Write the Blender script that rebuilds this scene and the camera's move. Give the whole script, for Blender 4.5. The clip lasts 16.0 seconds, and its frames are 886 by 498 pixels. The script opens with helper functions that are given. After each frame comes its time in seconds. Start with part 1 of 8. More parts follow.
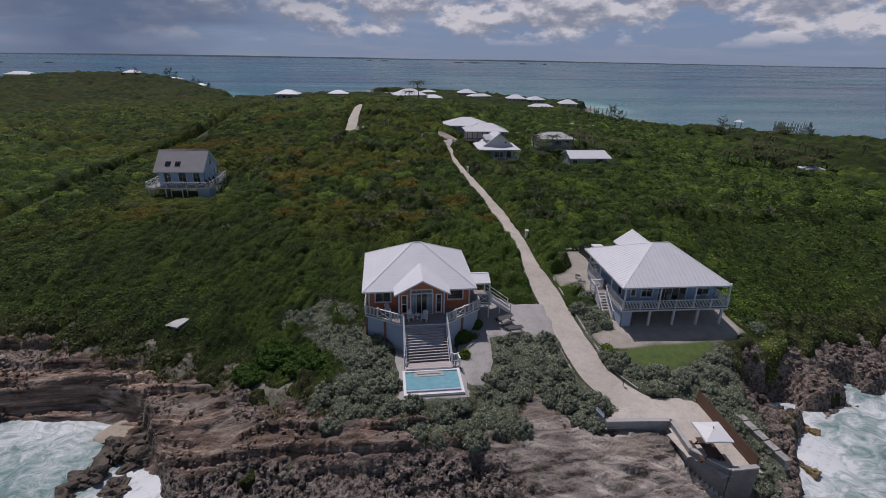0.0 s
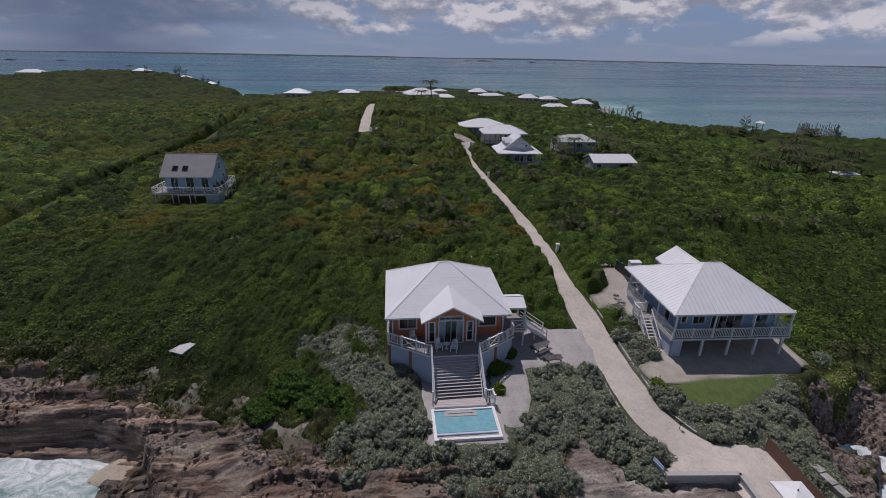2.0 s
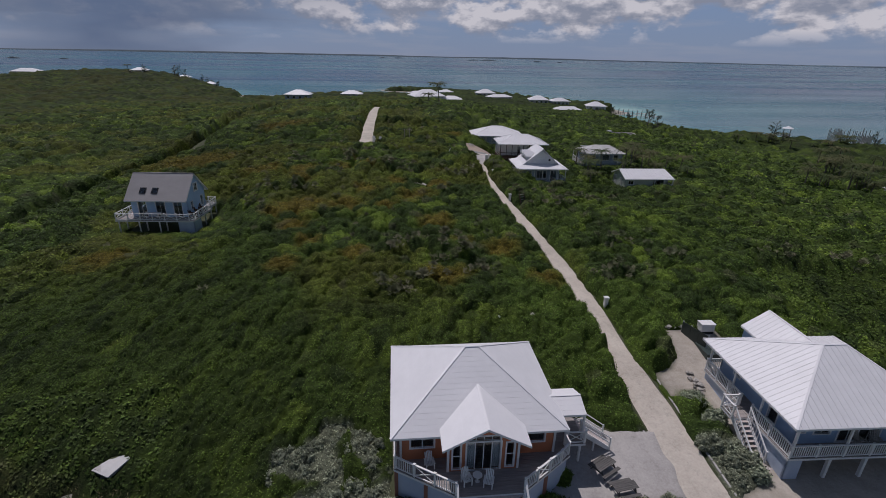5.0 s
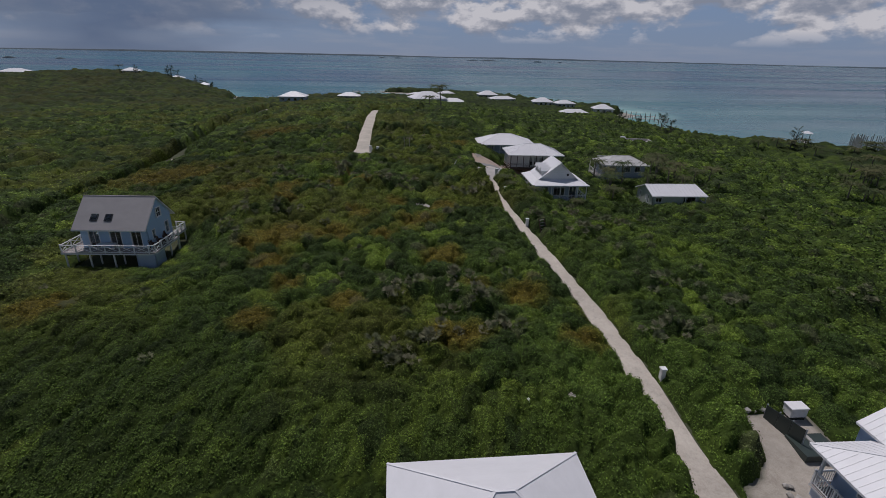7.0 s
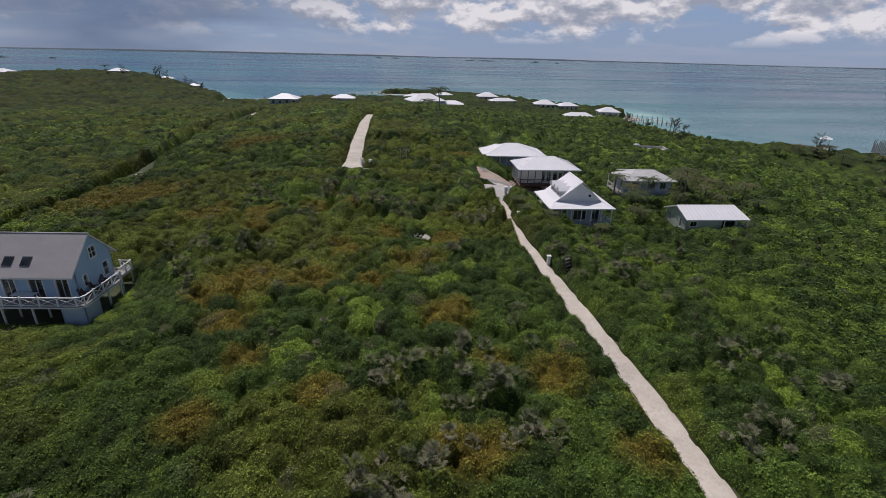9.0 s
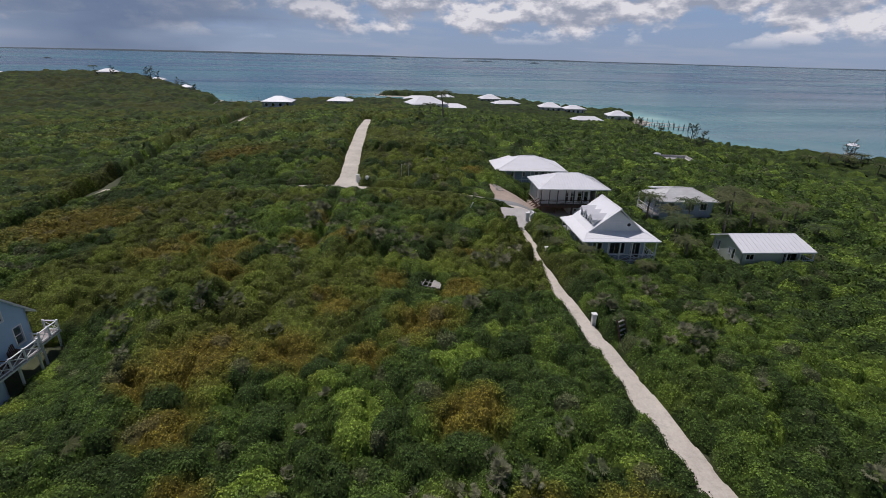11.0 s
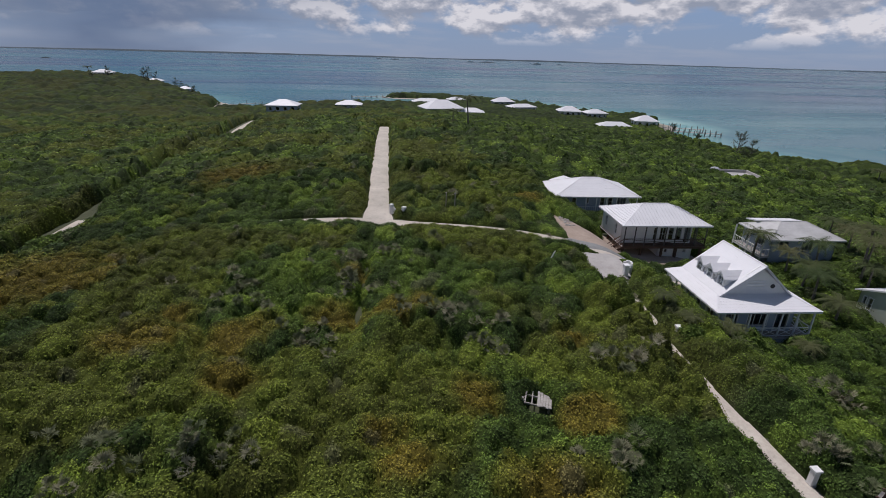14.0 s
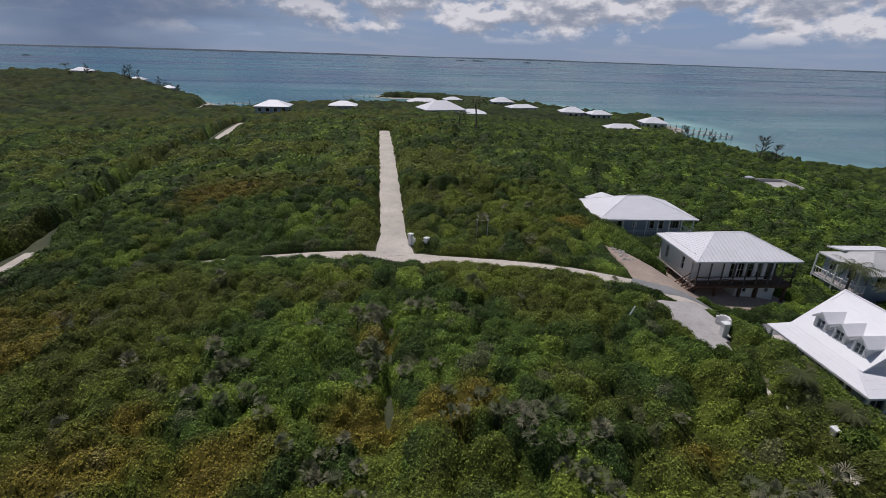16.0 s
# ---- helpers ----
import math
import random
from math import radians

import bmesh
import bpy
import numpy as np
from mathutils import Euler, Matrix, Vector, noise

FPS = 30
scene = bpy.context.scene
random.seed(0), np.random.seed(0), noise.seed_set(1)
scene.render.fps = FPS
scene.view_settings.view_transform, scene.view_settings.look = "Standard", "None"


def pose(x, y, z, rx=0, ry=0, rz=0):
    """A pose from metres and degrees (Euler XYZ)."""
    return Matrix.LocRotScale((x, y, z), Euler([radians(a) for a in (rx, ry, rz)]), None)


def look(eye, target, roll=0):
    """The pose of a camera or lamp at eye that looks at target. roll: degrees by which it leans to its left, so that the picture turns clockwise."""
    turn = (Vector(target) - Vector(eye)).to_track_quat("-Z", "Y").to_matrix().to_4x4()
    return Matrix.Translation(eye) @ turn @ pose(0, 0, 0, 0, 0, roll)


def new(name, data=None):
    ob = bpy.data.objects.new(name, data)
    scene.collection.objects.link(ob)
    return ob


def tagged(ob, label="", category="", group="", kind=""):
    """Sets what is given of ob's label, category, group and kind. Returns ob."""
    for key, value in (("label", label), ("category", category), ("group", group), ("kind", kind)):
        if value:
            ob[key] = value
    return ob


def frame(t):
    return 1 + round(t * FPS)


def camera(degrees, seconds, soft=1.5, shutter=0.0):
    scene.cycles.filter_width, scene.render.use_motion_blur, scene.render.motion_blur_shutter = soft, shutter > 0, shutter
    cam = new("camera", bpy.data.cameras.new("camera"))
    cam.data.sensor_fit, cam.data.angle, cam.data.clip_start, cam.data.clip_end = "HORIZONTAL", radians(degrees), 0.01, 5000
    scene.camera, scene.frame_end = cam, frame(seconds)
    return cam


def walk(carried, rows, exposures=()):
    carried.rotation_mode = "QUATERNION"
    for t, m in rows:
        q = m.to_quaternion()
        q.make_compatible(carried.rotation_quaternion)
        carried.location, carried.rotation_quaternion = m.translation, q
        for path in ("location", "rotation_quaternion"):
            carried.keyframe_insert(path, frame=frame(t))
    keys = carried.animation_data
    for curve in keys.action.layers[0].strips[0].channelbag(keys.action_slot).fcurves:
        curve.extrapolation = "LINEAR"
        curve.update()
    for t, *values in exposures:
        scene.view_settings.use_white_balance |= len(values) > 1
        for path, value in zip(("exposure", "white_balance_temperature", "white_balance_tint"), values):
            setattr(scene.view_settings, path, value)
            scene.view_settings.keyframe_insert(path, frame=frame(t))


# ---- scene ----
cam = camera(85, 16.0, 0.8)
PATH = [
    (0, (0.769, 0.835, 30.643), (17.67, 92.20, -6.31), 1.00),
    (0.5, (0.356, 1.898, 30.667), (16.72, 93.35, -6.34), 1.07),
    (1, (-0.021, 3.066, 30.707), (15.94, 94.55, -6.39), 1.10),
    (1.5, (-0.286, 4.397, 30.740), (15.34, 95.90, -6.46), 1.10),
    (2, (-0.445, 5.979, 30.756), (14.99, 97.49, -6.50), 1.07),
    (2.5, (-0.472, 7.793, 30.854), (14.71, 99.31, -6.47), 1.03),
    (3, (-0.448, 9.798, 30.928), (14.70, 101.32, -6.42), 1.00),
    (3.5, (-0.372, 11.965, 30.990), (14.75, 103.47, -6.41), 1.03),
    (4, (-0.253, 14.202, 31.082), (14.70, 105.71, -6.37), 1.10),
    (6.5, (0.606, 27.327, 31.354), (15.36, 118.89, -6.05), 1.30),
    (7, (0.823, 30.245, 31.398), (15.72, 121.78, -6.02), 1.30),
    (7.5, (1.111, 33.230, 31.429), (16.11, 124.73, -6.02), 1.30),
    (8, (1.400, 36.236, 31.479), (16.51, 127.72, -5.96), 1.30),
    (8.5, (1.683, 39.306, 31.505), (16.98, 130.78, -5.88), 1.33),
    (9, (2.023, 42.388, 31.524), (17.46, 133.84, -5.86), 1.40),
    (11.5, (2.512, 57.842, 31.618), (18.26, 149.30, -5.63), 1.50),
    (12, (1.994, 60.858, 31.668), (17.47, 152.38, -5.54), 1.53),
    (12.5, (1.329, 63.696, 31.630), (16.40, 155.31, -5.53), 1.53),
    (13, (0.402, 66.513, 31.574), (15.49, 158.13, -5.54), 1.53),
    (13.5, (-0.710, 69.270, 31.499), (14.69, 160.84, -5.61), 1.57),
    (14, (-1.773, 72.002, 31.421), (13.96, 163.50, -5.75), 1.63),
    (14.5, (-2.687, 74.813, 31.348), (13.60, 166.17, -5.93), 1.63),
    (15, (-3.354, 77.813, 31.256), (13.44, 169.08, -6.01), 1.63),
    (15.5, (-3.825, 80.950, 31.227), (13.43, 172.11, -6.08), 1.67),
    (16, (-4.065, 84.237, 31.208), (13.59, 175.30, -6.15), 1.80),
]
walk(cam, [(t, look(eye, target, roll)) for t, eye, target, roll in PATH], [(0, -0.43, 6150, 17), (4, -0.4, 6150, 17), (6.5, -0.52, 6200, 13), (7.5, -0.4, 6200, 13), (8, -0.14, 6350, 14), (9, 0.0, 6350, 14), (11, 0.0, 6250, 13), (16, -0.14, 6200, 13)])

# ---- world and sun ----
SUN_AZ, SUN_EL = -22.0, 65.0
world = bpy.data.worlds.new("world")
scene.world = world
world.use_nodes = True
wn, wl = world.node_tree.nodes, world.node_tree.links
wn.clear()


def wmath(op, a, b=None, clamp=False):
    n = wn.new("ShaderNodeMath")
    n.operation, n.use_clamp = op, clamp
    for k, v in enumerate((a, b)):
        if v is None:
            continue
        if isinstance(v, (int, float)):
            n.inputs[k].default_value = v
        else:
            wl.new(v, n.inputs[k])
    return n.outputs[0]


def wramp(value, stops):
    n = wn.new("ShaderNodeValToRGB")
    while len(n.color_ramp.elements) < len(stops):
        n.color_ramp.elements.new(0.5)
    for e, (p, c) in zip(n.color_ramp.elements, stops):
        e.position, e.color = p, (*c, 1)
    wl.new(value, n.inputs[0])
    return n.outputs[0]


def wmix(f, a, b):
    n = wn.new("ShaderNodeMix")
    n.data_type = "RGBA"
    for k, v in ((0, f), (6, a), (7, b)):
        if isinstance(v, (int, float)):
            n.inputs[k].default_value = v
        elif isinstance(v, tuple):
            n.inputs[k].default_value = (*v, 1)
        else:
            wl.new(v, n.inputs[k])
    return n.outputs[2]


sky = wn.new("ShaderNodeTexSky")
sky.sky_type, sky.sun_disc = "NISHITA", False
sky.sun_elevation, sky.sun_rotation = radians(SUN_EL), radians(SUN_AZ % 360)
way = wn.new("ShaderNodeTexCoord").outputs["Generated"]
split = wn.new("ShaderNodeSeparateXYZ")
wl.new(way, split.inputs[0])
azimuth = wmath("ARCTAN2", split.outputs[0], split.outputs[1])
height = split.outputs[2]


def wnoise(across, up, detail, rough, shift=0.0, above=0.0):
    n, c = wn.new("ShaderNodeTexNoise"), wn.new("ShaderNodeCombineXYZ")
    wl.new(wmath("MULTIPLY", azimuth, across), c.inputs[0])
    wl.new(wmath("MULTIPLY", wmath("ADD", height, above), up), c.inputs[1])
    c.inputs[2].default_value = shift
    n.inputs["Scale"].default_value, n.inputs["Detail"].default_value, n.inputs["Roughness"].default_value = 1.0, detail, rough
    wl.new(c.outputs[0], n.inputs["Vector"])
    return n.outputs[0]


# heaped clouds over a hazy horizon, with a dark shower to the north-west
puffs = wnoise(9, 17, 10, 0.54, 3.7)
over = wnoise(9, 17, 10, 0.54, 3.7, 0.011)
streaks = wnoise(5, 40, 5, 0.55, 9.1)
soft = wnoise(4, 16, 3, 0.5, 2.2)
lift = wmath("MULTIPLY", wmath("SUBTRACT", height, 0.038), 11.0, True)
east = wmath("MULTIPLY", wmath("ADD", azimuth, 0.12), 1.8, True)
cover = wmath("ADD", puffs, wmath("MULTIPLY", lift, wmath("ADD", 0.06, wmath("MULTIPLY", east, 0.27))))
cover = wmath("MULTIPLY", wmath("MULTIPLY", wmath("SUBTRACT", cover, 0.495), 11.0, True), wmath("MULTIPLY", wmath("SUBTRACT", height, 0.02), 40.0, True))
lit = wmath("ADD", wmath("MULTIPLY", wmath("SUBTRACT", puffs, over), 4.2), wmath("MULTIPLY", wnoise(16, 30, 6, 0.6, 5.5), 0.9), True)
tone = wramp(lit, [(0.18, (0.30, 0.33, 0.40)), (0.42, (0.44, 0.45, 0.50)), (0.70, (0.72, 0.70, 0.715))])
haze = wramp(height, [(0.0, (0.275, 0.335, 0.445)), (0.03, (0.265, 0.34, 0.465)), (0.07, (0.25, 0.34, 0.49)), (0.15, (0.22, 0.335, 0.54))])
haze = wmix(wmath("MULTIPLY", wmath("SUBTRACT", streaks, 0.5), 2.0, True), haze, (0.40, 0.42, 0.48))
clouds = wmix(cover, haze, tone)
swing = wmath("ADD", azimuth, wmath("MULTIPLY", wmath("SUBTRACT", soft, 0.5), 0.35))
veil = wmath("MULTIPLY", wmath("MULTIPLY", wmath("ADD", swing, 0.62), 6.0, True), wmath("MULTIPLY", wmath("SUBTRACT", -0.20, swing), 5.0, True))
roof_of = wmath("MULTIPLY", wmath("MULTIPLY", wmath("SUBTRACT", 0.02, swing), 4.0, True), wmath("MULTIPLY", wmath("SUBTRACT", wmath("ADD", height, wmath("MULTIPLY", wmath("SUBTRACT", puffs, 0.5), 0.05)), 0.028), 50.0, True))
shower = wmath("MULTIPLY", wmath("MAXIMUM", veil, roof_of), wmath("SUBTRACT", 1.0, wmath("MULTIPLY", wmath("SUBTRACT", wmath("ADD", height, wmath("MULTIPLY", wmath("SUBTRACT", puffs, 0.5), 0.12)), 0.085), 14.0, True)))
clouds = wmix(wmath("MULTIPLY", shower, 0.92), clouds, wramp(wmath("ADD", wmath("MULTIPLY", soft, 0.6), wmath("MULTIPLY", puffs, 0.4)), [(0.32, (0.115, 0.162, 0.262)), (0.7, (0.215, 0.260, 0.345))]))
low, high = wn.new("ShaderNodeBackground"), wn.new("ShaderNodeBackground")
wl.new(clouds, low.inputs[0])
wl.new(sky.outputs[0], high.inputs[0])
low.inputs[1].default_value, high.inputs[1].default_value = 1.0, 0.055
blend, out = wn.new("ShaderNodeMixShader"), wn.new("ShaderNodeOutputWorld")
wl.new(wmath("MAXIMUM", wmath("MULTIPLY", wmath("SUBTRACT", height, 0.14), 6.0, True), wmath("MULTIPLY", height, -10.0, True)), blend.inputs[0])
wl.new(low.outputs[0], blend.inputs[1])
wl.new(high.outputs[0], blend.inputs[2])
wl.new(blend.outputs[0], out.inputs[0])

sun = new("sun", bpy.data.lights.new("sun", "SUN"))
sun.data.energy, sun.data.angle, sun.data.color = 3.4, radians(0.6), (1.0, 0.94, 0.90)
a, e = radians(SUN_AZ), radians(SUN_EL)
sun.matrix_world = look((math.sin(a) * math.cos(e) * 50, math.cos(a) * math.cos(e) * 50, math.sin(e) * 50), (0, 0, 0))
scene.view_settings.exposure = 0.0


# ---- materials ----
class Surface:
    """A node material that is put together in a few lines."""

    def __init__(self, name, rough=0.8, metal=0.0):
        self.mat = bpy.data.materials.new(name)
        self.mat.use_nodes = True
        self.n, self.l = self.mat.node_tree.nodes, self.mat.node_tree.links
        self.bsdf = self.n["Principled BSDF"]
        self.bsdf.inputs["Roughness"].default_value, self.bsdf.inputs["Metallic"].default_value = rough, metal
        self.where = self.n.new("ShaderNodeTexCoord").outputs["Object"]

    def world_place(self):
        self.where = self.n.new("ShaderNodeNewGeometry").outputs["Position"]
        return self

    def noise(self, scale, detail=4, rough=0.6, stretch=(1, 1, 1), turn=0.0, distort=0.0):
        m, t = self.n.new("ShaderNodeMapping"), self.n.new("ShaderNodeTexNoise")
        m.inputs["Scale"].default_value, m.inputs["Rotation"].default_value = stretch, (0, 0, turn)
        t.inputs["Scale"].default_value, t.inputs["Detail"].default_value, t.inputs["Roughness"].default_value = scale, detail, rough
        t.inputs["Distortion"].default_value = distort
        self.l.new(self.where, m.inputs[0])
        self.l.new(m.outputs[0], t.inputs["Vector"])
        return t.outputs[0]

    def voronoi(self, scale, feature="F1", stretch=(1, 1, 1)):
        m, t = self.n.new("ShaderNodeMapping"), self.n.new("ShaderNodeTexVoronoi")
        m.inputs["Scale"].default_value = stretch
        t.feature = feature
        t.inputs["Scale"].default_value = scale
        self.l.new(self.where, m.inputs[0])
        self.l.new(m.outputs[0], t.inputs["Vector"])
        return t.outputs[0]

    def attribute(self, name, out="Color"):
        t = self.n.new("ShaderNodeAttribute")
        t.attribute_name = name
        return t.outputs[out]

    def chance(self):
        return self.n.new("ShaderNodeObjectInfo").outputs["Random"]

    def math(self, op, a, b=0.0, clamp=False):
        t = self.n.new("ShaderNodeMath")
        t.operation, t.use_clamp = op, clamp
        for k, v in enumerate((a, b)):
            if isinstance(v, (int, float)):
                t.inputs[k].default_value = v
            else:
                self.l.new(v, t.inputs[k])
        return t.outputs[0]

    def ramp(self, value, *stops):
        t = self.n.new("ShaderNodeValToRGB")
        while len(t.color_ramp.elements) < len(stops):
            t.color_ramp.elements.new(0.5)
        for e, (p, c) in zip(t.color_ramp.elements, stops):
            c = (c, c, c) if isinstance(c, (int, float)) else c
            e.position, e.color = p, (*c, 1)
        self.l.new(value, t.inputs[0])
        return t.outputs[0]

    def mix(self, f, a, b, how="MIX"):
        t = self.n.new("ShaderNodeMix")
        t.data_type, t.blend_type = "RGBA", how
        for k, v in ((0, f), (6, a), (7, b)):
            if isinstance(v, (int, float)):
                t.inputs[k].default_value = v
            elif isinstance(v, tuple):
                t.inputs[k].default_value = (*v, 1)
            else:
                self.l.new(v, t.inputs[k])
        return t.outputs[2]

    def colour(self, c):
        if isinstance(c, tuple):
            self.bsdf.inputs["Base Color"].default_value = (*c, 1)
        else:
            self.l.new(c, self.bsdf.inputs["Base Color"])
        return self

    def rough(self, v):
        self.l.new(v, self.bsdf.inputs["Roughness"])
        return self

    def bump(self, value, strength=0.4, distance=0.05):
        t = self.n.new("ShaderNodeBump")
        t.inputs["Strength"].default_value, t.inputs["Distance"].default_value = strength, distance
        self.l.new(value, t.inputs["Height"])
        self.l.new(t.outputs[0], self.bsdf.inputs["Normal"])
        return self

    def done(self):
        return self.mat


def painted(name, c, rough=0.55, dirt=0.12, scale=0.8, boards=0.0):
    s = Surface(name, rough)
    k = s.noise(scale, 5, 0.65)
    base = s.mix(s.ramp(k, (0.35, 0.0), (0.75, 1.0)), c, tuple(v * (1 - dirt) for v in c))
    base = s.mix(s.math("MULTIPLY", s.ramp(s.noise(scale * 6, 4), (0.45, 0.0), (0.8, 1.0)), dirt), base, tuple(v * 0.6 for v in c))
    s.colour(base)
    if boards:
        w = s.n.new("ShaderNodeTexWave")
        w.bands_direction, w.wave_profile = "Z", "SAW"
        w.inputs["Scale"].default_value = 0.314 / boards
        s.l.new(s.where, w.inputs["Vector"])
        s.bump(w.outputs[0], 0.6, 0.015)
    else:
        s.bump(s.noise(scale * 20, 3), 0.12, 0.01)
    return s.done()


def timber(name, dark, light, rough=0.75, stretch=(0.4, 6, 6)):
    s = Surface(name, rough)
    g = s.noise(2.5, 6, 0.65, stretch)
    base = s.ramp(g, (0.3, dark), (0.7, light))
    base = s.mix(s.math("MULTIPLY", s.chance(), 0.35), base, dark)
    return s.colour(base).bump(g, 0.3, 0.01).done()


M_WHITE = painted("white_paint", (0.78, 0.77, 0.76), 0.5, 0.1)
M_TRIM = painted("white_trim", (0.74, 0.74, 0.75), 0.5, 0.1)
M_ORANGE = painted("orange_clapboard", (0.54, 0.195, 0.095), 0.6, 0.14, 0.7, 0.16)
M_BLUE = painted("blue_clapboard", (0.32, 0.44, 0.62), 0.6, 0.1, 0.7, 0.16)
M_PALE = painted("pale_blue_clapboard", (0.38, 0.53, 0.70), 0.6, 0.1, 0.6, 0.18)
M_SKIRT = painted("lilac_skirting", (0.46, 0.53, 0.66), 0.65, 0.12, 0.6)
M_GREYWALL = painted("grey_wall", (0.58, 0.60, 0.62), 0.65, 0.12, 0.6, 0.18)
M_SMOKE = painted("smoke_blue_wall", (0.36, 0.43, 0.52), 0.65, 0.12, 0.6, 0.18)
M_DECK = timber("grey_deck_boards", (0.22, 0.195, 0.185), (0.40, 0.355, 0.335))
M_BROWN = timber("dark_brown_wood", (0.05, 0.025, 0.016), (0.13, 0.07, 0.045))
M_STEP = timber("weathered_tread", (0.40, 0.35, 0.33), (0.58, 0.51, 0.48))
M_OLDWOOD = timber("silvered_wood", (0.22, 0.20, 0.18), (0.48, 0.45, 0.42))
M_GREYWOOD = timber("grey_weathered_wood", (0.05, 0.047, 0.045), (0.15, 0.14, 0.135))
M_FENCE = timber("red_brown_fence", (0.10, 0.055, 0.035), (0.20, 0.11, 0.07))
M_DARK = painted("dark_green_sheet", (0.035, 0.05, 0.045), 0.5, 0.2)
M_BLACK = painted("dark_inside", (0.03, 0.03, 0.032), 0.8, 0.2)


def roofing(name, c, rough, dirt):
    s = Surface(name, rough)
    k = s.noise(0.5, 6, 0.7, (1, 1, 2))
    base = s.mix(s.ramp(k, (0.35, 0.0), (0.8, 1.0)), c, tuple(v * (1 - dirt) for v in c))
    base = s.mix(s.math("MULTIPLY", s.chance(), 0.05), base, tuple(v * 0.7 for v in c))
    base = s.mix(s.math("MULTIPLY", s.ramp(s.noise(5, 5, 0.7), (0.55, 0.0), (0.8, 1.0)), 0.5 * dirt), base, (0.3, 0.27, 0.25))
    return s.colour(base).bump(s.noise(9, 3), 0.1, 0.01).done()


M_ROOF = roofing("white_roof", (0.74, 0.73, 0.745), 0.5, 0.1)
M_ROOFGREY = roofing("grey_shingle_roof", (0.30, 0.285, 0.285), 0.8, 0.18)
M_ROOFOLD = roofing("stained_roof", (0.55, 0.54, 0.53), 0.65, 0.35)

s = Surface("window_glass", 0.04)
s.bsdf.inputs["Transmission Weight"].default_value, s.bsdf.inputs["IOR"].default_value = 1.0, 1.45
M_GLASS = s.colour((0.75, 0.82, 0.85)).done()
s = Surface("curtain")
M_CURTAIN = s.colour(s.mix(s.noise(3, 3, 0.5, (6, 1, 1)), (0.45, 0.47, 0.5), (0.65, 0.66, 0.68))).done()


def sandy(name, a, b, grit=6.0, track=False):
    s = Surface(name, 0.95).world_place()
    base = s.ramp(s.noise(0.35, 6, 0.65), (0.3, a), (0.7, b))
    base = s.mix(s.math("MULTIPLY", s.ramp(s.noise(1.7, 6, 0.75), (0.5, 0.0), (0.72, 1.0)), 0.5), base, tuple(v * 0.6 for v in a))
    base = s.mix(s.math("MULTIPLY", s.ramp(s.noise(grit, 4, 0.7), (0.4, 0.0), (0.75, 1.0)), 0.35), base, tuple(min(0.7, v * 1.35) for v in b))
    return s.colour(base).bump(s.noise(grit * 1.5, 5, 0.7), 0.5, 0.04).done()


M_ROAD = sandy("sandy_track", (0.40, 0.345, 0.295), (0.58, 0.515, 0.445))
M_LANE = sandy("pale_sand_lane", (0.39, 0.345, 0.295), (0.57, 0.51, 0.44))
M_APRON = sandy("gravel_yard", (0.31, 0.29, 0.275), (0.43, 0.405, 0.385))
M_SAND = sandy("pale_sand", (0.32, 0.27, 0.21), (0.44, 0.38, 0.30))
M_TAR = sandy("tarred_road", (0.16, 0.16, 0.16), (0.24, 0.24, 0.235), 12)
M_DIRT = sandy("bare_earth", (0.25, 0.19, 0.15), (0.40, 0.32, 0.26))
M_CONCRETE = sandy("weathered_concrete", (0.33, 0.32, 0.31), (0.45, 0.43, 0.41))
M_SEAWALL = sandy("stained_seawall", (0.13, 0.125, 0.12), (0.27, 0.26, 0.245))

# ground: attribute "lay" holds rock in red, sand in green and turf in blue
s = Surface("ground", 0.95).world_place()
lay = s.n.new("ShaderNodeSeparateColor")
s.l.new(s.attribute("lay"), lay.inputs[0])
soil = s.ramp(s.noise(0.6, 6, 0.7), (0.3, (0.035, 0.045, 0.018)), (0.7, (0.08, 0.085, 0.04)))
rock = s.ramp(s.noise(0.55, 8, 0.72, (0.35, 1.2, 2.0), 0.25), (0.32, (0.05, 0.04, 0.034)), (0.5, (0.125, 0.098, 0.078)), (0.72, (0.27, 0.22, 0.18)))
rock = s.mix(s.ramp(s.noise(0.13, 4, 0.6), (0.42, 0.0), (0.62, 0.75)), rock, s.ramp(s.noise(1.4, 7, 0.75), (0.35, (0.045, 0.038, 0.034)), (0.68, (0.15, 0.125, 0.105))))
rock = s.mix(s.ramp(s.voronoi(2.3), (0.03, 0.8), (0.2, 0.0)), rock, (0.03, 0.026, 0.023))
sandc = s.ramp(s.noise(1.1, 6, 0.7), (0.3, (0.34, 0.30, 0.25)), (0.7, (0.49, 0.44, 0.38)))
turf = s.ramp(s.noise(1.6, 7, 0.75), (0.3, (0.06, 0.095, 0.02)), (0.55, (0.10, 0.145, 0.035)), (0.8, (0.17, 0.17, 0.07)))
base = s.mix(lay.outputs[0], soil, rock)
base = s.mix(lay.outputs[1], base, sandc)
base = s.mix(lay.outputs[2], base, turf)
M_GROUND = s.colour(base).bump(s.noise(3.0, 8, 0.75), 0.9, 0.12).done()

